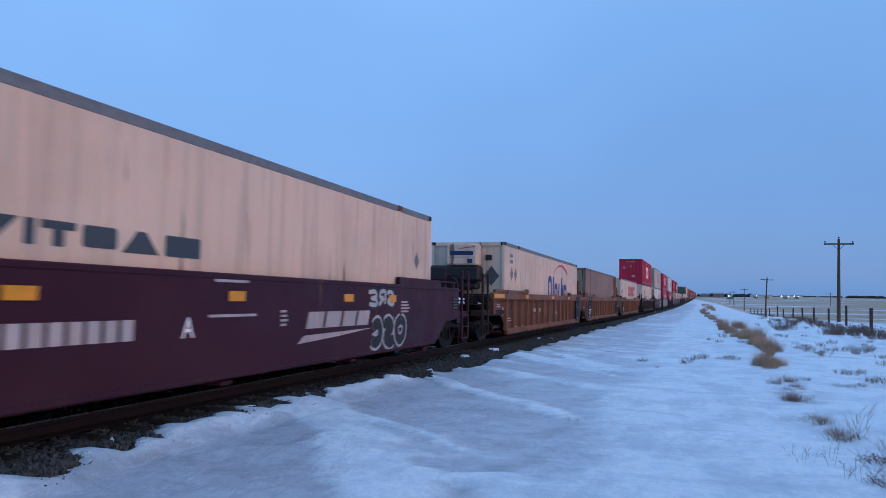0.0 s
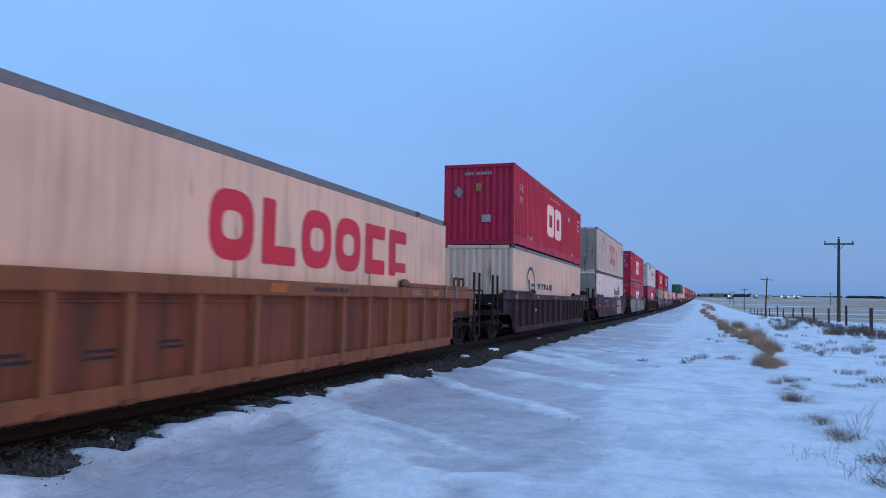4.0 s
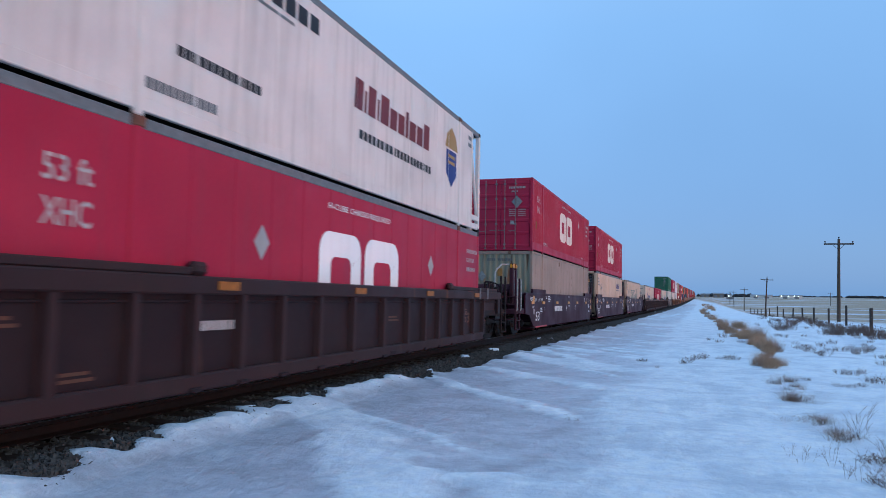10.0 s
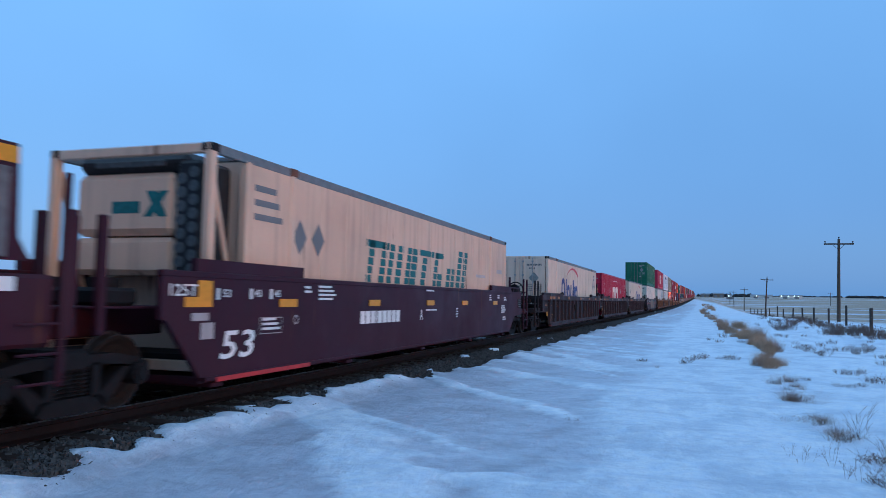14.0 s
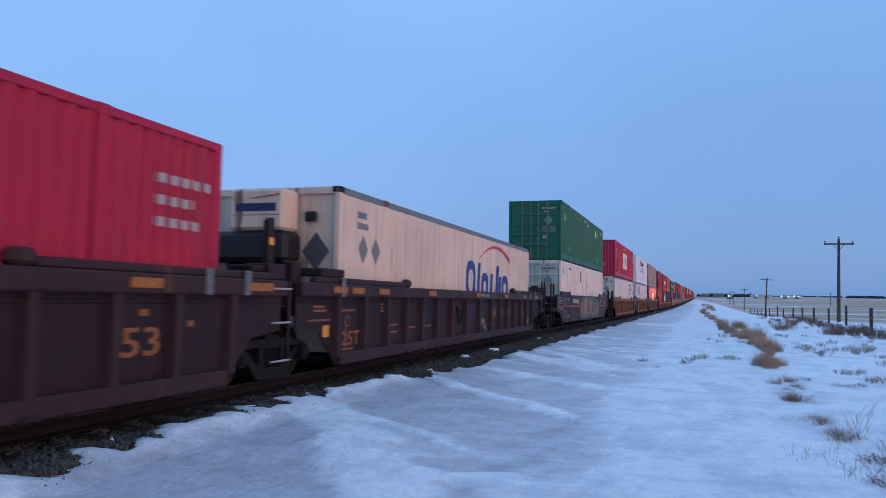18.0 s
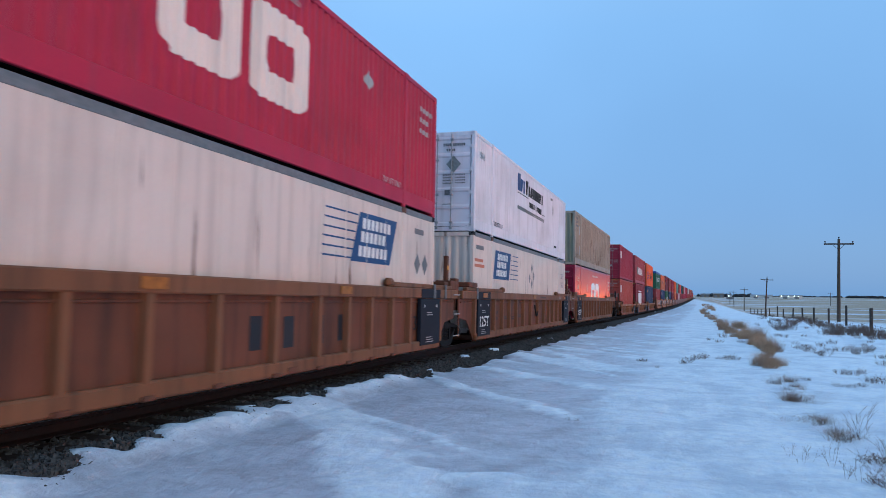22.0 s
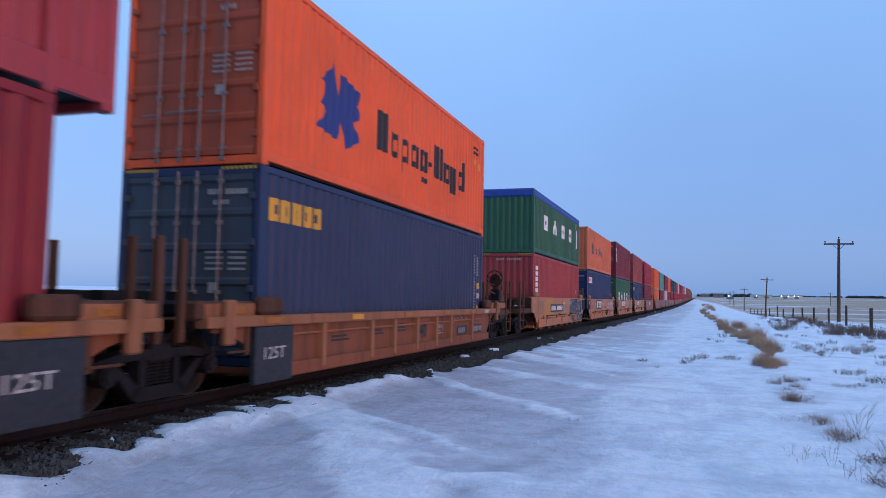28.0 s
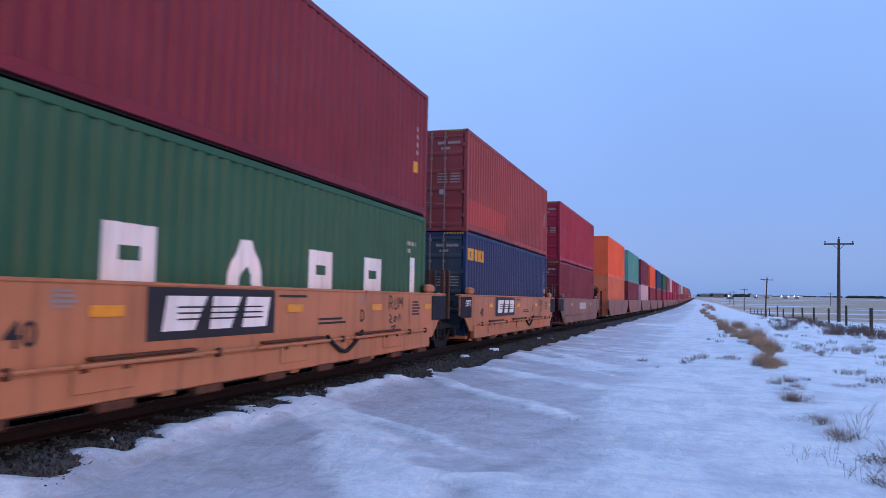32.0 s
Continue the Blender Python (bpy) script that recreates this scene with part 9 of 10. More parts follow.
def simple_box(mat_, label):
    c = thing("shipping_container", label, "container", "containers on the train")
    for sx in (-1, 1):
        part("side_panel", mesh_of(("side_panel", L40, H), lambda: wavy_panel(L40 - 0.26, 0.17, H - 0.09, 0.28, 0.036)), mat_, c, at=pose(sx * 1.207, 0, 0, 0, 0, 0 if sx > 0 else 180))
        part("side_rails", mesh_of(("far_rails",), lambda: box(box(bmesh.new(), -0.05, 0.05, -6.09, 6.09, 0, 0.16), -0.05, 0.05, -6.09, 6.09, H - 0.1, H)), mat_, c, at=pose(sx * 1.17, 0, 0))
    part("roof", mesh_of(("far_roof",), lambda: box(bmesh.new(), -1.16, 1.16, -6.0, 6.0, H - 0.08, H - 0.015)), mat_, c)
    for sy in (-1, 1):
        part("end_wall", mesh_of(("far_end",), lambda: box(bmesh.new(), -1.215, 1.215, -0.05, 0.05, 0.0, H)), mat_, c, at=pose(0, sy * 6.04, 0))
    return c


def simple_car(mat_, s):
    car = thing("well_car", "dusty well car far along the train", "well car", "cars of the train")
    for sx in (-1, 1):
        part("side_plate", mesh_of(("far_side",), lambda: prism(bmesh.new(), [(-7.2, 0.86), (-6.3, 0.36), (6.3, 0.36), (7.2, 0.86), (7.2, 1.4), (-7.2, 1.4)], -0.03, 0.03)), mat_, car, at=pose(sx * 1.38, 0, 0))
        part("sill_beam", mesh_of(("far_sill",), lambda: cbox(-0.05, 0.06, -6, 6, 0.22, 0.42, 0.02)), mat_, car, at=pose(sx * 1.36, 0, 0))
    part("well_floor", mesh_of(("far_floor",), lambda: box(bmesh.new(), -1.3, 1.3, -7.4, 7.4, 0.2, 0.3)), mat_, car)
    truck(car, 7.75, s, STEEL_DARK, False)
    return car


for i, (up_, low_) in enumerate(FAR):
    if i and i % 5 == 0:
        s_ += 4.0
    put(simple_car(C_PINK if i < 10 else C_LOW, s_), s_, 0)
    put(simple_box(low_, "far red or brown corrugated box"), s_, FOOT40)
    put(simple_box(up_, "far painted corrugated box"), s_, JOINT40)
    s_ += 15.5


# ---- line-side: poles, fence, far buildings ----
WOOD = plain("weathered_pole_wood", (0.085, 0.060, 0.045), 0.9, 0, 0.35, 12.0, 0.5)
PORC = plain("dark_insulator_glass", (0.03, 0.03, 0.035), 0.3)


def utility_pole(x, y, h, lean=0.0, arms=1):
    p = thing("utility_pole", "weathered wooden pole with a crossarm", "utility pole", "line-side poles")
    p.matrix_basis = pose(x, y, ground_z(x, y) - 0.1, 0, lean, -14)
    bm = bmesh.new()
    rings = []
    for i in range(6):
        z = h * i / 5
        r = 0.17 - 0.06 * i / 5
        rings.append([bm.verts.new((r * math.cos(a), r * math.sin(a), z)) for a in [2 * math.pi * k_ / 10 for k_ in range(10)]])
    for a, b_ in zip(rings, rings[1:]):
        for i in range(10):
            bm.faces.new((a[i], a[(i + 1) % 10], b_[(i + 1) % 10], b_[i]))
    bm.faces.new(rings[-1])
    part("shaft", bm, WOOD, p)
    part("crossarm", cbox(-1.25, 1.25, -0.19, -0.08, h - 0.55, h - 0.41, 0.01), WOOD, p)
    for sx in (-1, 1):
        part("arm_brace", rod(bmesh.new(), (sx * 0.45, -0.17, h - 0.6), (0, -0.14, h - 1.05), 0.02, 5), WOOD, p)
    for x_ in (-1.15, 0, 1.15):
        zz = h if x_ == 0 else h - 0.41
        part("insulator", lathe_up(zz), PORC, p, at=pose(x_, -0.13 if x_ else 0, 0))
    return p


def lathe_up(z):
    bm = bmesh.new()
    rod(bm, (0, 0, z), (0, 0, z + 0.1), 0.03, 8)
    rod(bm, (0, 0, z + 0.09), (0, 0, z + 0.2), 0.07, 8)
    return bm


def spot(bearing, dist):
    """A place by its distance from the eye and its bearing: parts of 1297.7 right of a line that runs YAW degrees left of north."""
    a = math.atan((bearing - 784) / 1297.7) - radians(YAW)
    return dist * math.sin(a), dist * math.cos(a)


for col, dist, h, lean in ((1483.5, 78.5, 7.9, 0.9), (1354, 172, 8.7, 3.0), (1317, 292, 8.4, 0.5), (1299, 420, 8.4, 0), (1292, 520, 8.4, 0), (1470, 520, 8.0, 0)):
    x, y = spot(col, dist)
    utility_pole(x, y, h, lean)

POSTW = plain("grey_fence_wood", (0.060, 0.050, 0.045), 0.9, 0, 0.35, 16.0, 0.5)
WIREM = plain("rusty_fence_wire", (0.10, 0.085, 0.075), 0.6, 0.5)
fence = thing("wire_fence", "old wooden posts with sagging wire", "fence")
line = []
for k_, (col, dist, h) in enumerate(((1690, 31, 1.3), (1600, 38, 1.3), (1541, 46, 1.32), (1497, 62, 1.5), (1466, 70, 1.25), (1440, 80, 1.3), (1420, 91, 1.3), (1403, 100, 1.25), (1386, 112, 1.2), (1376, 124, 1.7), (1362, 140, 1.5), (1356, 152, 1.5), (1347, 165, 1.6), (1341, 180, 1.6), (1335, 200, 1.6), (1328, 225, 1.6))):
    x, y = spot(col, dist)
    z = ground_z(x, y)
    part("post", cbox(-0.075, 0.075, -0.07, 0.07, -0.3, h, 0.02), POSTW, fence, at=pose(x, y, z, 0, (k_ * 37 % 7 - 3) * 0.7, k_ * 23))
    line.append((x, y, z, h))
for frac in (0.92, 0.62, 0.34):
    bm = bmesh.new()
    for a, b_ in zip(line, line[1:]):
        pts = []
        for q in range(5):
            t = q / 4
            pts.append((a[0] + (b_[0] - a[0]) * t, a[1] + (b_[1] - a[1]) * t, a[2] + a[3] * frac + (b_[2] + b_[3] * frac - a[2] - a[3] * frac) * t - 0.08 * math.sin(math.pi * t)))
        for c_, d_ in zip(pts, pts[1:]):
            rod(bm, c_, d_, 0.006, 4, False)
    part("wire", bm, WIREM, fence)


def spot_line(y, rg):
    """A place beside the fence, y metres along the line."""
    return 8.5 + 0.055 * (y - 45) + rg.gauss(0, 1.2), y


# ---- dry grass and weeds on the snow ----
TAWNY = plain("dry_tawny_grass", (0.44, 0.295, 0.195), 0.9, 0, 0.35, 30.0, 0.0)
DRAB = plain("dead_weed_stems", (0.13, 0.085, 0.068), 0.9, 0, 0.35, 30.0, 0.0)
STRAW = plain("pale_straw", (0.28, 0.18, 0.125), 0.9, 0, 0.35, 30.0, 0.0)


def blade(vv, ff, x, y, h, lean, turn, w, curl=0.35):
    base = len(vv)
    cx, sx = math.cos(turn), math.sin(turn)
    for k_ in range(3):
        t = k_ / 2
        o = lean * h * (t + curl * t * t)
        z = h * t * (1 - 0.25 * lean * t)
        ww = w * (1 - 0.8 * t)
        vv.append((x + cx * o - sx * ww, y + sx * o + cx * ww, z - 0.03))
        vv.append((x + cx * o + sx * ww, y + sx * o - cx * ww, z - 0.03))
    for k_ in range(2):
        a = base + 2 * k_
        ff.append((a, a + 1, a + 3, a + 2))


def tuft_mesh(seed, n_, r, h, lean, w=0.005):
    rg = random.Random(seed)
    vv, ff = [], []
    for _ in range(n_):
        a, q = rg.uniform(0, 6.283), r * math.sqrt(rg.random())
        blade(vv, ff, q * math.cos(a), q * math.sin(a), h * rg.uniform(0.45, 1.1), rg.uniform(0.1, lean), rg.gauss(0.7, 1.4), w * rg.uniform(0.6, 1.4))
    me = bpy.data.meshes.new("grass_tuft")
    me.from_pydata(vv, [], ff)
    me.materials.append(None)
    return me


def weed_mesh(seed, stems, r, h, heads=True, thick=0.0045):
    """Stiff dead stalks that fork, with small seed heads."""
    rg = random.Random(seed)
    vv, ff = [], []

    def twig(p_, d, ln, rad, depth):
        q = p_ + d * ln
        side = d.cross(Vector((rg.uniform(-1, 1), rg.uniform(-1, 1), 0.2)))
        side = side.normalized() * rad if side.length > 1e-4 else Vector((rad, 0, 0))
        up = d.cross(side).normalized() * rad
        b0 = len(vv)
        for c_, k_ in ((p_, 1), (q, 0.6)):
            for s_ in (side, -0.5 * side + 0.87 * up, -0.5 * side - 0.87 * up):
                vv.append(tuple(c_ + s_ * k_))
        for i in range(3):
            j = (i + 1) % 3
            ff.append((b0 + i, b0 + j, b0 + 3 + j, b0 + 3 + i))
        if depth:
            for _ in range(rg.randint(2, 3)):
                dd = (d + Vector((rg.uniform(-0.8, 0.8), rg.uniform(-0.8, 0.8), rg.uniform(-0.1, 0.5)))).normalized()
                twig(p_ + d * ln * rg.uniform(0.45, 1.0), dd, ln * rg.uniform(0.4, 0.7), rad * 0.6, depth - 1)
        elif heads:
            b0 = len(vv)
            s = rg.uniform(0.004, 0.010)
            for o in ((s, 0, 0), (0, s, 0), (-s, 0, 0), (0, -s, 0), (0, 0, 1.6 * s), (0, 0, -1.2 * s)):
                vv.append(tuple(q + Vector(o)))
            for i in range(4):
                j = (i + 1) % 4
                ff.append((b0 + i, b0 + j, b0 + 4))
                ff.append((b0 + j, b0 + i, b0 + 5))

    for _ in range(stems):
        a, q = rg.uniform(0, 6.283), r * math.sqrt(rg.random())
        d = Vector((rg.uniform(-0.6, 0.6) + 0.4 * math.cos(a), rg.uniform(-0.6, 0.6) + 0.4 * math.sin(a), 1.0)).normalized()
        twig(Vector((q * math.cos(a), q * math.sin(a), -0.03)), d, h * rg.uniform(0.35, 0.6), thick, 2)
    me = bpy.data.meshes.new("weed_stems")
    me.from_pydata(vv, [], ff)
    me.materials.append(None)
    return me


def plant(name, me, mat_, x, y, size, turn, label, group, flat=1.0):
    ob = part(name, me, mat_, None, at=pose(x, y, ground_z(x, y) - 0.02, 0, 0, turn) @ Matrix.Diagonal((size, size, size * flat, 1)))
    return tagged(ob, label, "grass" if "grass" in name else "weed", group)


rng = random.Random(77)
tufts = [tuft_mesh(i, 420, 0.34, 0.62, 0.65, 0.003) for i in range(4)]
low_tufts = [tuft_mesh(30 + i, 90, 0.16, 0.36, 1.1, 0.0024) for i in range(3)]
mats_ = [tuft_mesh(10 + i, 46, 0.20, 0.46, 1.6, 0.0026) for i in range(3)]
weeds = [weed_mesh(i, 20, 0.20, 0.40) for i in range(5)]
sprigs = [weed_mesh(20 + i, 3, 0.10, 0.50, False, 0.0022) for i in range(3)]

# the long tawny strip that runs off beside the line
STRIP = ((2.6, 22.4, 0.42), (2.7, 23.8, 0.55), (2.85, 25.4, 0.7), (3.0, 26.4, 0.75), (2.9, 28.3, 0.85), (3.15, 29.2, 0.8), (2.95, 30.8, 0.85), (3.25, 32.2, 0.85), (3.0, 33.6, 0.8), (3.4, 36.0, 0.9), (2.85, 37.2, 0.85), (3.35, 39.4, 0.95),
         (2.9, 41.1, 1.0), (3.0, 45.8, 1.05), (3.7, 47.2, 1.0), (3.2, 51.8, 1.1), (3.8, 52.3, 1.0), (3.5, 62.6, 0.9), (3.6, 71.8, 0.9), (3.7, 86.8, 1.0), (3.9, 104.7, 1.0), (4.2, 118.5, 1.0), (2.2, 19.8, 0.55), (2.4, 20.6, 0.65), (2.5, 20.2, 0.5))
for x, y, s in STRIP:
    for k_ in range(3):
        dx, dy = rng.gauss(0, 0.17) * s - 0.05, rng.gauss(0, 0.016 * y + 0.12)
        plant("grass_tuft", tufts[rng.randrange(4)], TAWNY if k_ % 3 else STRAW, x + dx, y + dy, s * rng.uniform(0.5, 1.1), rng.uniform(0, 360), "tuft of tall dry tawny grass in snow", "grass tufts beside the line")
for y in range(124, 260, 8):
    x = bend(y) + 2.2 + rng.uniform(-1.2, 1.2)
    plant("grass_tuft", tufts[rng.randrange(4)], TAWNY, x, y, rng.uniform(0.8, 1.3), rng.uniform(0, 360), "tuft of tall dry tawny grass in snow", "grass tufts beside the line")
# browned clumps and wind-flattened grass near the eye
for x, y, s in ((1.80, 13.0, 0.75), (1.86, 13.2, 0.7), (1.72, 12.9, 0.6), (1.82, 11.05, 0.55), (1.87, 11.2, 0.5), (1.9, 15.7, 0.7), (2.1, 16.3, 0.8), (2.2, 16.6, 0.6), (2.0, 14.7, 0.55), (2.2, 15.4, 0.55), (1.8, 9.5, 0.6), (1.9, 9.8, 0.6), (1.95, 9.65, 0.55)):
    for k_ in range(2):
        plant("grass_tuft", low_tufts[rng.randrange(3)], DRAB if k_ % 2 else STRAW, x + rng.gauss(0, 0.05), y + rng.gauss(0, 0.06), s * rng.uniform(0.9, 1.25), rng.uniform(0, 360), "low clump of browned dry grass in snow", "grass tufts beside the line", 0.8)
for x, y in ((1.85, 12.5), (2.0, 13.4), (1.95, 12.9), (1.8, 11.0), (1.95, 10.6), (1.7, 11.2)):
    for k_ in range(2):
        plant("grass_tuft", mats_[rng.randrange(3)], DRAB if k_ == 0 else STRAW, x + rng.gauss(0, 0.12), y + rng.gauss(0, 0.12), rng.uniform(0.45, 0.8), rng.uniform(-60, 40), "flattened dry grass lying on snow", "grass tufts beside the line", 0.45)
SHRUBS = ((0.2, 19.7, 0.45), (0.3, 20.1, 0.55), (0.4, 20.8, 0.6), (0.55, 21.2, 0.6), (0.7, 21.5, 0.6), (0.8, 22.0, 0.5), (1.2, 21.8, 0.5), (1.4, 21.9, 0.6), (1.5, 22.4, 0.55), (1.6, 22.0, 0.5), (-0.9, 20.7, 0.4), (-0.8, 20.7, 0.35), (-0.4, 18.3, 0.18),
          (3.0, 15.8, 0.4), (3.2, 15.8, 0.4), (3.7, 18.1, 0.75), (4.0, 18.7, 0.7), (3.4, 16.0, 0.4), (3.7, 16.6, 0.65), (3.85, 16.6, 0.6), (3.5, 18.2, 0.5), (2.55, 16.6, 0.4), (3.9, 27.0, 0.6), (4.1, 26.5, 0.7), (4.1, 25.8, 0.7), (5.0, 29.2, 0.7),
          (5.2, 26.9, 0.7), (5.5, 27.4, 0.85), (5.5, 26.1, 0.9), (5.7, 26.4, 0.9), (6.0, 27.4, 0.8), (6.0, 26.9, 0.8), (5.7, 24.3, 0.7), (4.8, 20.2, 0.6), (5.7, 44.6, 1.4), (6.2, 46.6, 1.5), (7.7, 55.6, 1.3), (7.7, 62.0, 1.0), (2.5, 31.2, 0.7), (1.4, 32.6, 0.6), (1.7, 31.5, 0.7), (2.1, 35.6, 0.8))
HEDGE = ((8.0, 42.8, 1.5), (8.1, 41.5, 1.6), (9.5, 47.5, 1.7), (9.0, 43.5, 1.6), (8.5, 40.1, 1.6), (9.6, 43.9, 1.6), (9.2, 40.6, 1.6), (8.9, 37.7, 1.7), (8.4, 35.0, 1.5), (9.3, 36.0, 1.7), (9.0, 33.0, 1.5), (7.7, 42.6, 1.4), (6.8, 38.9, 1.1), (12.0, 85.2, 1.6), (11.5, 77.8, 1.7),
         (11.3, 73.7, 1.8), (10.9, 68.0, 1.8), (10.2, 61.5, 1.9), (9.7, 56.2, 1.8), (9.2, 51.7, 1.7), (9.0, 48.8, 1.6))
for x, y, s in SHRUBS + HEDGE:
    for k_ in range(3 if s > 1.05 else 1):
        plant("weed_clump", weeds[rng.randrange(5)], DRAB, x + (rng.gauss(0, 0.30 * s) if k_ else 0), y + (rng.gauss(0, 0.5 * s) if k_ else 0), s * rng.uniform(0.7, 1.05), rng.uniform(0, 360), "dark clump of dead weeds standing in snow", "weeds on the snow")
for k_ in range(30):
    y = rng.uniform(22, 75)
    x = bend(y) + rng.uniform(3.6, 3.8 + 0.10 * y)
    plant("weed_clump", weeds[rng.randrange(5)], DRAB, x, y, rng.uniform(0.3, 0.7), rng.uniform(0, 360), "dark clump of dead weeds standing in snow", "weeds on the snow")
for k_ in range(40):
    y = rng.uniform(60, 125)
    x, _ = spot_line(y, rng)
    plant("weed_clump", weeds[rng.randrange(5)], DRAB, x, y, rng.uniform(0.7, 1.3), rng.uniform(0, 360), "dark clump of dead weeds standing in snow", "weeds on the snow")
for x, y, s in ((2.15, 10.2, 0.9), (2.25, 10.3, 1.0), (2.2, 10.6, 0.8), (2.05, 9.7, 0.7), (1.1, 8.3, 0.5), (1.2, 8.0, 0.5), (1.45, 8.0, 0.6), (1.5, 8.3, 0.6), (1.3, 8.2, 0.5), (1.5, 7.5, 0.8), (1.6, 7.4, 0.7), (-1.3, 9.8, 0.35), (-1.3, 9.9, 0.4), (-1.2, 9.8, 0.35), (2.4, 14.2, 0.4), (2.5, 13.9, 0.35),
                (2.05, 8.4, 0.95), (2.15, 8.6, 1.0), (2.1, 8.5, 0.8), (1.7, 7.5, 0.7), (1.75, 7.2, 0.8), (1.85, 7.9, 0.9)):
    plant("weed_sprig", sprigs[rng.randrange(3)], DRAB, x, y, s, rng.uniform(0, 360), "thin dead weed stalk in snow", "weeds on the snow")
# dark curled stems with a few dead leaves at the very edge of the way
for x, y, s in ((1.88, 8.3, 0.55), (2.0, 8.2, 0.5), (1.72, 7.3, 0.5), (1.8, 7.25, 0.45), (1.9, 7.6, 0.5)):
    plant("weed_clump", weeds[rng.randrange(5)], DRAB, x, y, s, rng.uniform(0, 360), "dark curled dead weed at the edge of the way", "weeds on the snow", 0.75)

# ---- far buildings, lamps and woods ----
SHEDW = paint("pale_shed_cladding", (0.62, 0.62, 0.62), 0.2)
SHEDB = paint("brown_shed_cladding", (0.22, 0.17, 0.13), 0.3)
ROOFG = plain("grey_metal_roof", (0.22, 0.24, 0.27), 0.5, 0.3)
LAMPM = bpy.data.materials.new("lit_yard_lamp")
LAMPM.use_nodes = True
LAMPM.node_tree.nodes["Principled BSDF"].inputs["Emission Color"].default_value = (0.86, 1.0, 0.96, 1)
LAMPM.node_tree.nodes["Principled BSDF"].inputs["Emission Strength"].default_value = 3.5
HEADM = bpy.data.materials.new("lit_headlamp")
HEADM.use_nodes = True
HEADM.node_tree.nodes["Principled BSDF"].inputs["Emission Color"].default_value = (1.0, 0.93, 0.82, 1)
HEADM.node_tree.nodes["Principled BSDF"].inputs["Emission Strength"].default_value = 60.0


def shed(col0, col1, dist, h, mat_, label, lamps=0, doors=2):
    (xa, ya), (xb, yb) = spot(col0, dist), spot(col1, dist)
    w = math.hypot(xb - xa, yb - ya)
    x, y = (xa + xb) / 2, (ya + yb) / 2
    b_ = thing("farm_building", label, "building", "far farm buildings")
    b_.matrix_basis = pose(x, y, ground_z(x, y) - 0.3, 0, 0, -math.degrees(math.atan2(x, y)))
    d = 14.0
    bm = box(bmesh.new(), -w / 2, w / 2, -d / 2, d / 2, 0, h * 0.75)
    part("wall", bm, mat_, b_)
    bm = bmesh.new()
    prism(bm, [(-d / 2 - 0.5, h * 0.75), (d / 2 + 0.5, h * 0.75), (0, h)], -w / 2 - 0.4, w / 2 + 0.4)
    part("roof", bm, ROOFG, b_)
    for i in range(doors):
        q = -w / 2 + (i + 0.5) * w / doors
        part("door", box(bmesh.new(), q - 2.2, q + 2.2, -d / 2 - 0.12, -d / 2 - 0.02, 0, h * 0.55), SLATE, b_)
    for i in range(lamps):
        q = -w / 2 + (i + 0.5 + 0.3 * math.sin(i * 2.7 + w)) * w / lamps
        part("yard_lamp", cbox(q - 0.45, q + 0.45, -d / 2 - 1.0, -d / 2 - 0.4, h * 0.60, h * 0.78, 0.1), LAMPM, b_, "glowing white yard lamp")


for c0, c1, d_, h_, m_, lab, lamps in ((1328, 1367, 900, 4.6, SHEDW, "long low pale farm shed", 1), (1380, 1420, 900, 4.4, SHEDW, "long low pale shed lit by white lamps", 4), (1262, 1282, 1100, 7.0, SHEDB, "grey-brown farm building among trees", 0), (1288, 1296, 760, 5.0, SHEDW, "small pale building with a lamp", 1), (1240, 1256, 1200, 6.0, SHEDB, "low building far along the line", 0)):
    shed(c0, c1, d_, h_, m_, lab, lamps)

WOODS = plain("bare_far_woods", (0.030, 0.034, 0.040), 0.95, 0, 0.4, 0.4, 0.0)
rng = random.Random(9)
vv, ff = [], []


def clump(cx, cy, cz, r, h):
    """An uneven crown on a short stem, far away."""
    b0 = len(vv)
    for j in range(4):
        rr = r * (0.35, 1.0, 0.8, 0.15)[j] * rng.uniform(0.8, 1.2)
        for i in range(7):
            a = 2 * math.pi * i / 7
            k_ = rng.uniform(0.7, 1.25)
            vv.append((cx + rr * k_ * math.cos(a), cy + rr * k_ * math.sin(a), cz + h * (0.0, 0.35, 0.72, 1.0)[j] * rng.uniform(0.92, 1.08)))
    for j in range(3):
        for i in range(7):
            i2 = (i + 1) % 7
            ff.append((b0 + j * 7 + i, b0 + j * 7 + i2, b0 + (j + 1) * 7 + i2, b0 + (j + 1) * 7 + i))
    ff.append(tuple(b0 + 21 + i for i in range(7)))


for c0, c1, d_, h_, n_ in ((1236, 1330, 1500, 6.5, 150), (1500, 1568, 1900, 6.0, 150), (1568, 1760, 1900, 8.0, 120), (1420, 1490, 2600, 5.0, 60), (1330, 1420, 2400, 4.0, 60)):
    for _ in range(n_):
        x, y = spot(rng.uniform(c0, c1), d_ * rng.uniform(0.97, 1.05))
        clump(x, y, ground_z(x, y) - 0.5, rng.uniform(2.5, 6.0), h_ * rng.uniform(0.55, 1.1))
for a_ in range(60, 300, 2):
    q = radians(a_)
    clump(2200 * math.sin(q), 2200 * math.cos(q), ground_z(2200 * math.sin(q), 2200 * math.cos(q)) - 0.5, rng.uniform(8, 20), rng.uniform(4, 9))
me = bpy.data.meshes.new("far_woods")
me.from_pydata(vv, [], ff)
me.materials.append(WOODS)
tagged(new("far_woods", me), "dark bare woods along the horizon", "trees", kind="stuff")

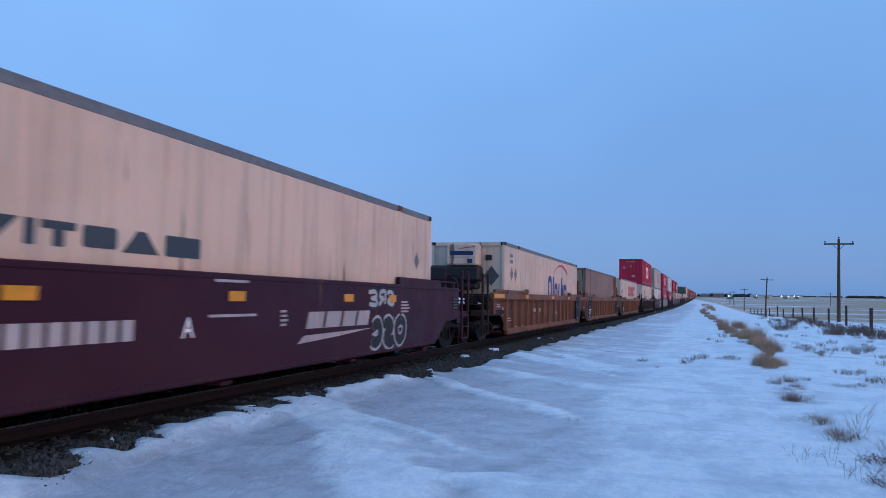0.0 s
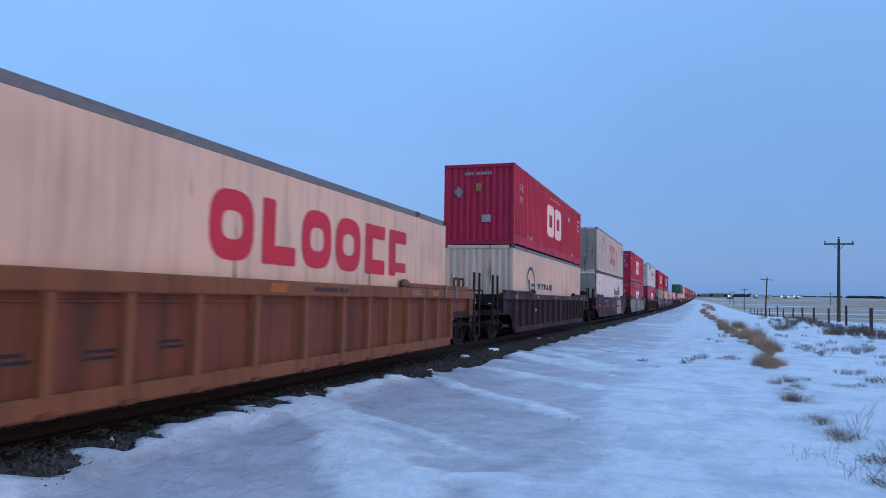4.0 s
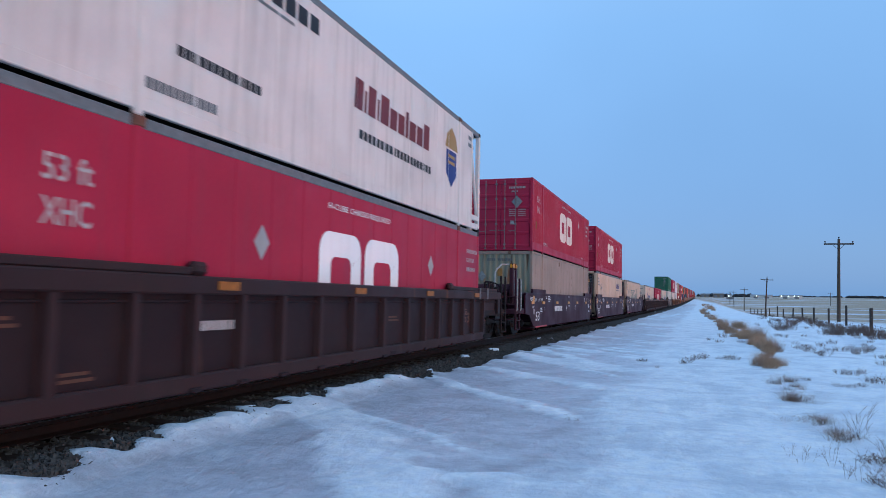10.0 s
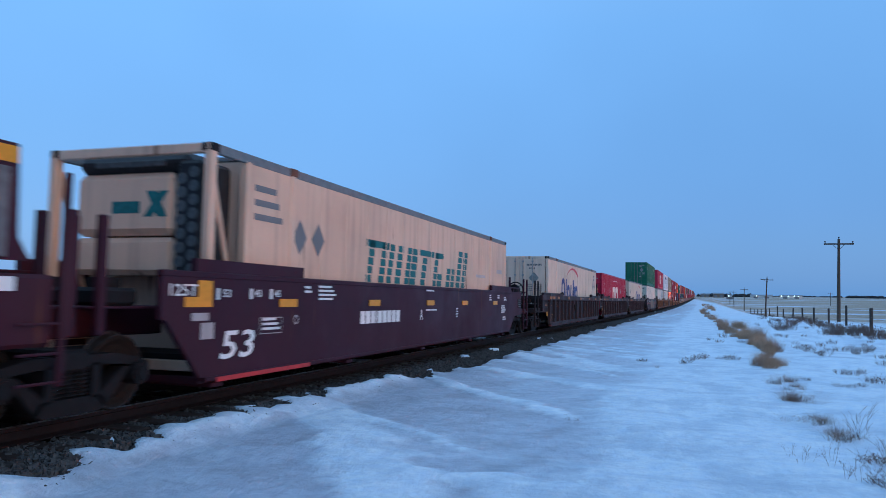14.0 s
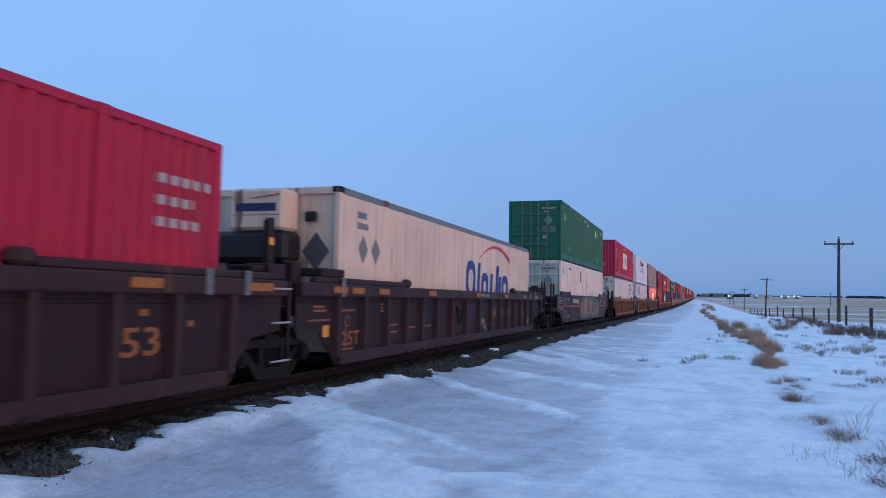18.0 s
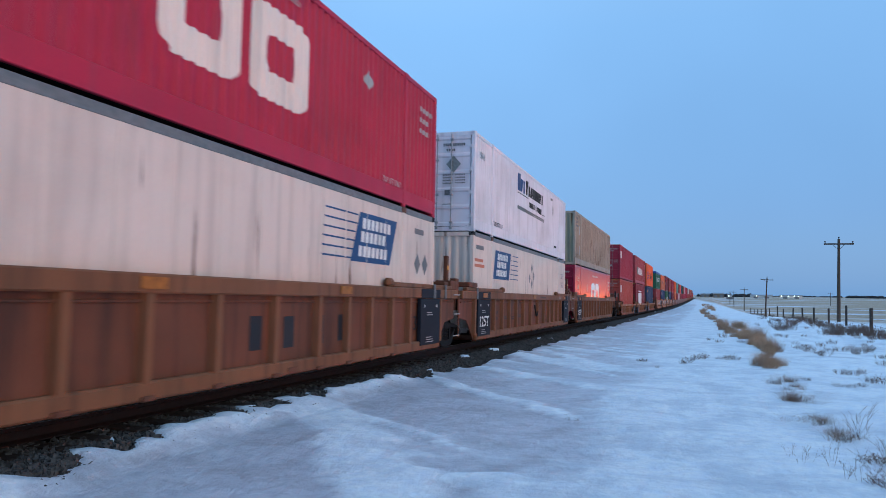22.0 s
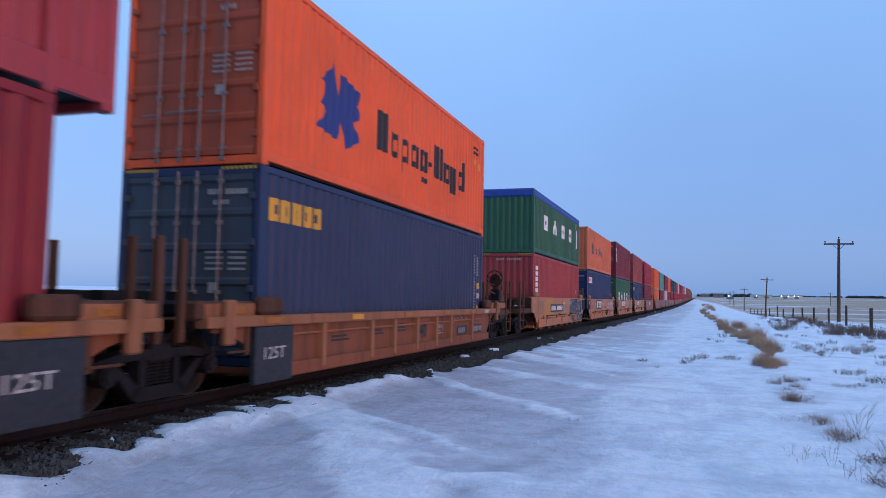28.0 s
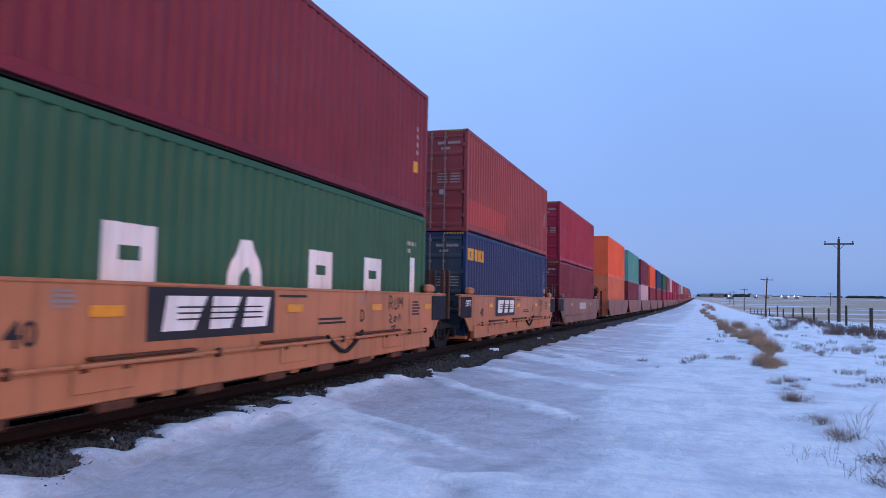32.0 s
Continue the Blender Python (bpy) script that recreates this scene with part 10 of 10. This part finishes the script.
# ---- a helper engine at the tail of the train, its headlamps lit ----
LOCO = paint("red_engine_paint", (0.34, 0.025, 0.035), 0.35)
loco = thing("locomotive", "red diesel engine with lit headlamps at the tail", "locomotive")
part("frame", cbox(-1.5, 1.5, -10.5, 10.5, 0.9, 1.5, 0.03), STEEL_DARK, loco)
part("nose", cbox(-1.3, 1.3, -10.0, -8.0, 1.5, 3.3, 0.1), LOCO, loco)
part("cab", cbox(-1.5, 1.5, -8.0, -5.4, 1.5, 4.5, 0.1), LOCO, loco)
part("long_hood", cbox(-1.0, 1.0, -5.4, 10.0, 1.5, 4.3, 0.08), LOCO, loco)
for sx in (-1, 1):
    part("windscreen", cbox(sx * 0.75 - 0.55, sx * 0.75 + 0.55, -8.03, -7.99, 3.5, 4.2, 0.02), BLACK, loco)
    part("headlamp", cbox(sx * 0.2 - 0.14, sx * 0.2 + 0.14, -8.06, -7.99, 4.22, 4.46, 0.03), HEADM, loco, "glowing headlamp")
    part("ditch_lamp", cbox(sx * 1.1 - 0.12, sx * 1.1 + 0.12, -10.56, -10.48, 1.55, 1.78, 0.03), HEADM, loco, "glowing ditch lamp")
truck(loco, -6.8, s_, STEEL_DARK, False)
truck(loco, 6.8, s_, STEEL_DARK, False)
put(loco, s_ + 6.0, 0)


# ---- the run of the train ----
def motions():
    times = [0.0, 0.2] + [float(i) for i in range(1, 32)] + [31.8, 32.0]
    for ob, s, z in RUNNING:
        walk(ob, [(t, on_line(s - travel(t)) @ pose(0, 0, z)) for t in times])
    for ob, s, y in WHEELSETS:
        rows, last = [(0.0, 0.0)], 0.0
        for f in range(1, 960):
            t = f / FPS
            d = s - travel(t)
            if -8 < d < 48:
                if f % 1 == 0:
                    last = (travel(t) - s) / 0.42
                    rows.append((t, last))
        rows.append((32.0, last))
        if len(rows) > 2:
            if rows[1][0] > 0.05:
                rows[0] = (0.0, rows[1][1])
            else:
                rows = rows[1:] if rows[1][0] <= 0 else [(0.0, (travel(0) - s) / 0.42)] + rows[1:]
        walk(ob, [(t, pose(0, y, 0.42, math.degrees(a), 0, 0)) for t, a in rows])


motions()
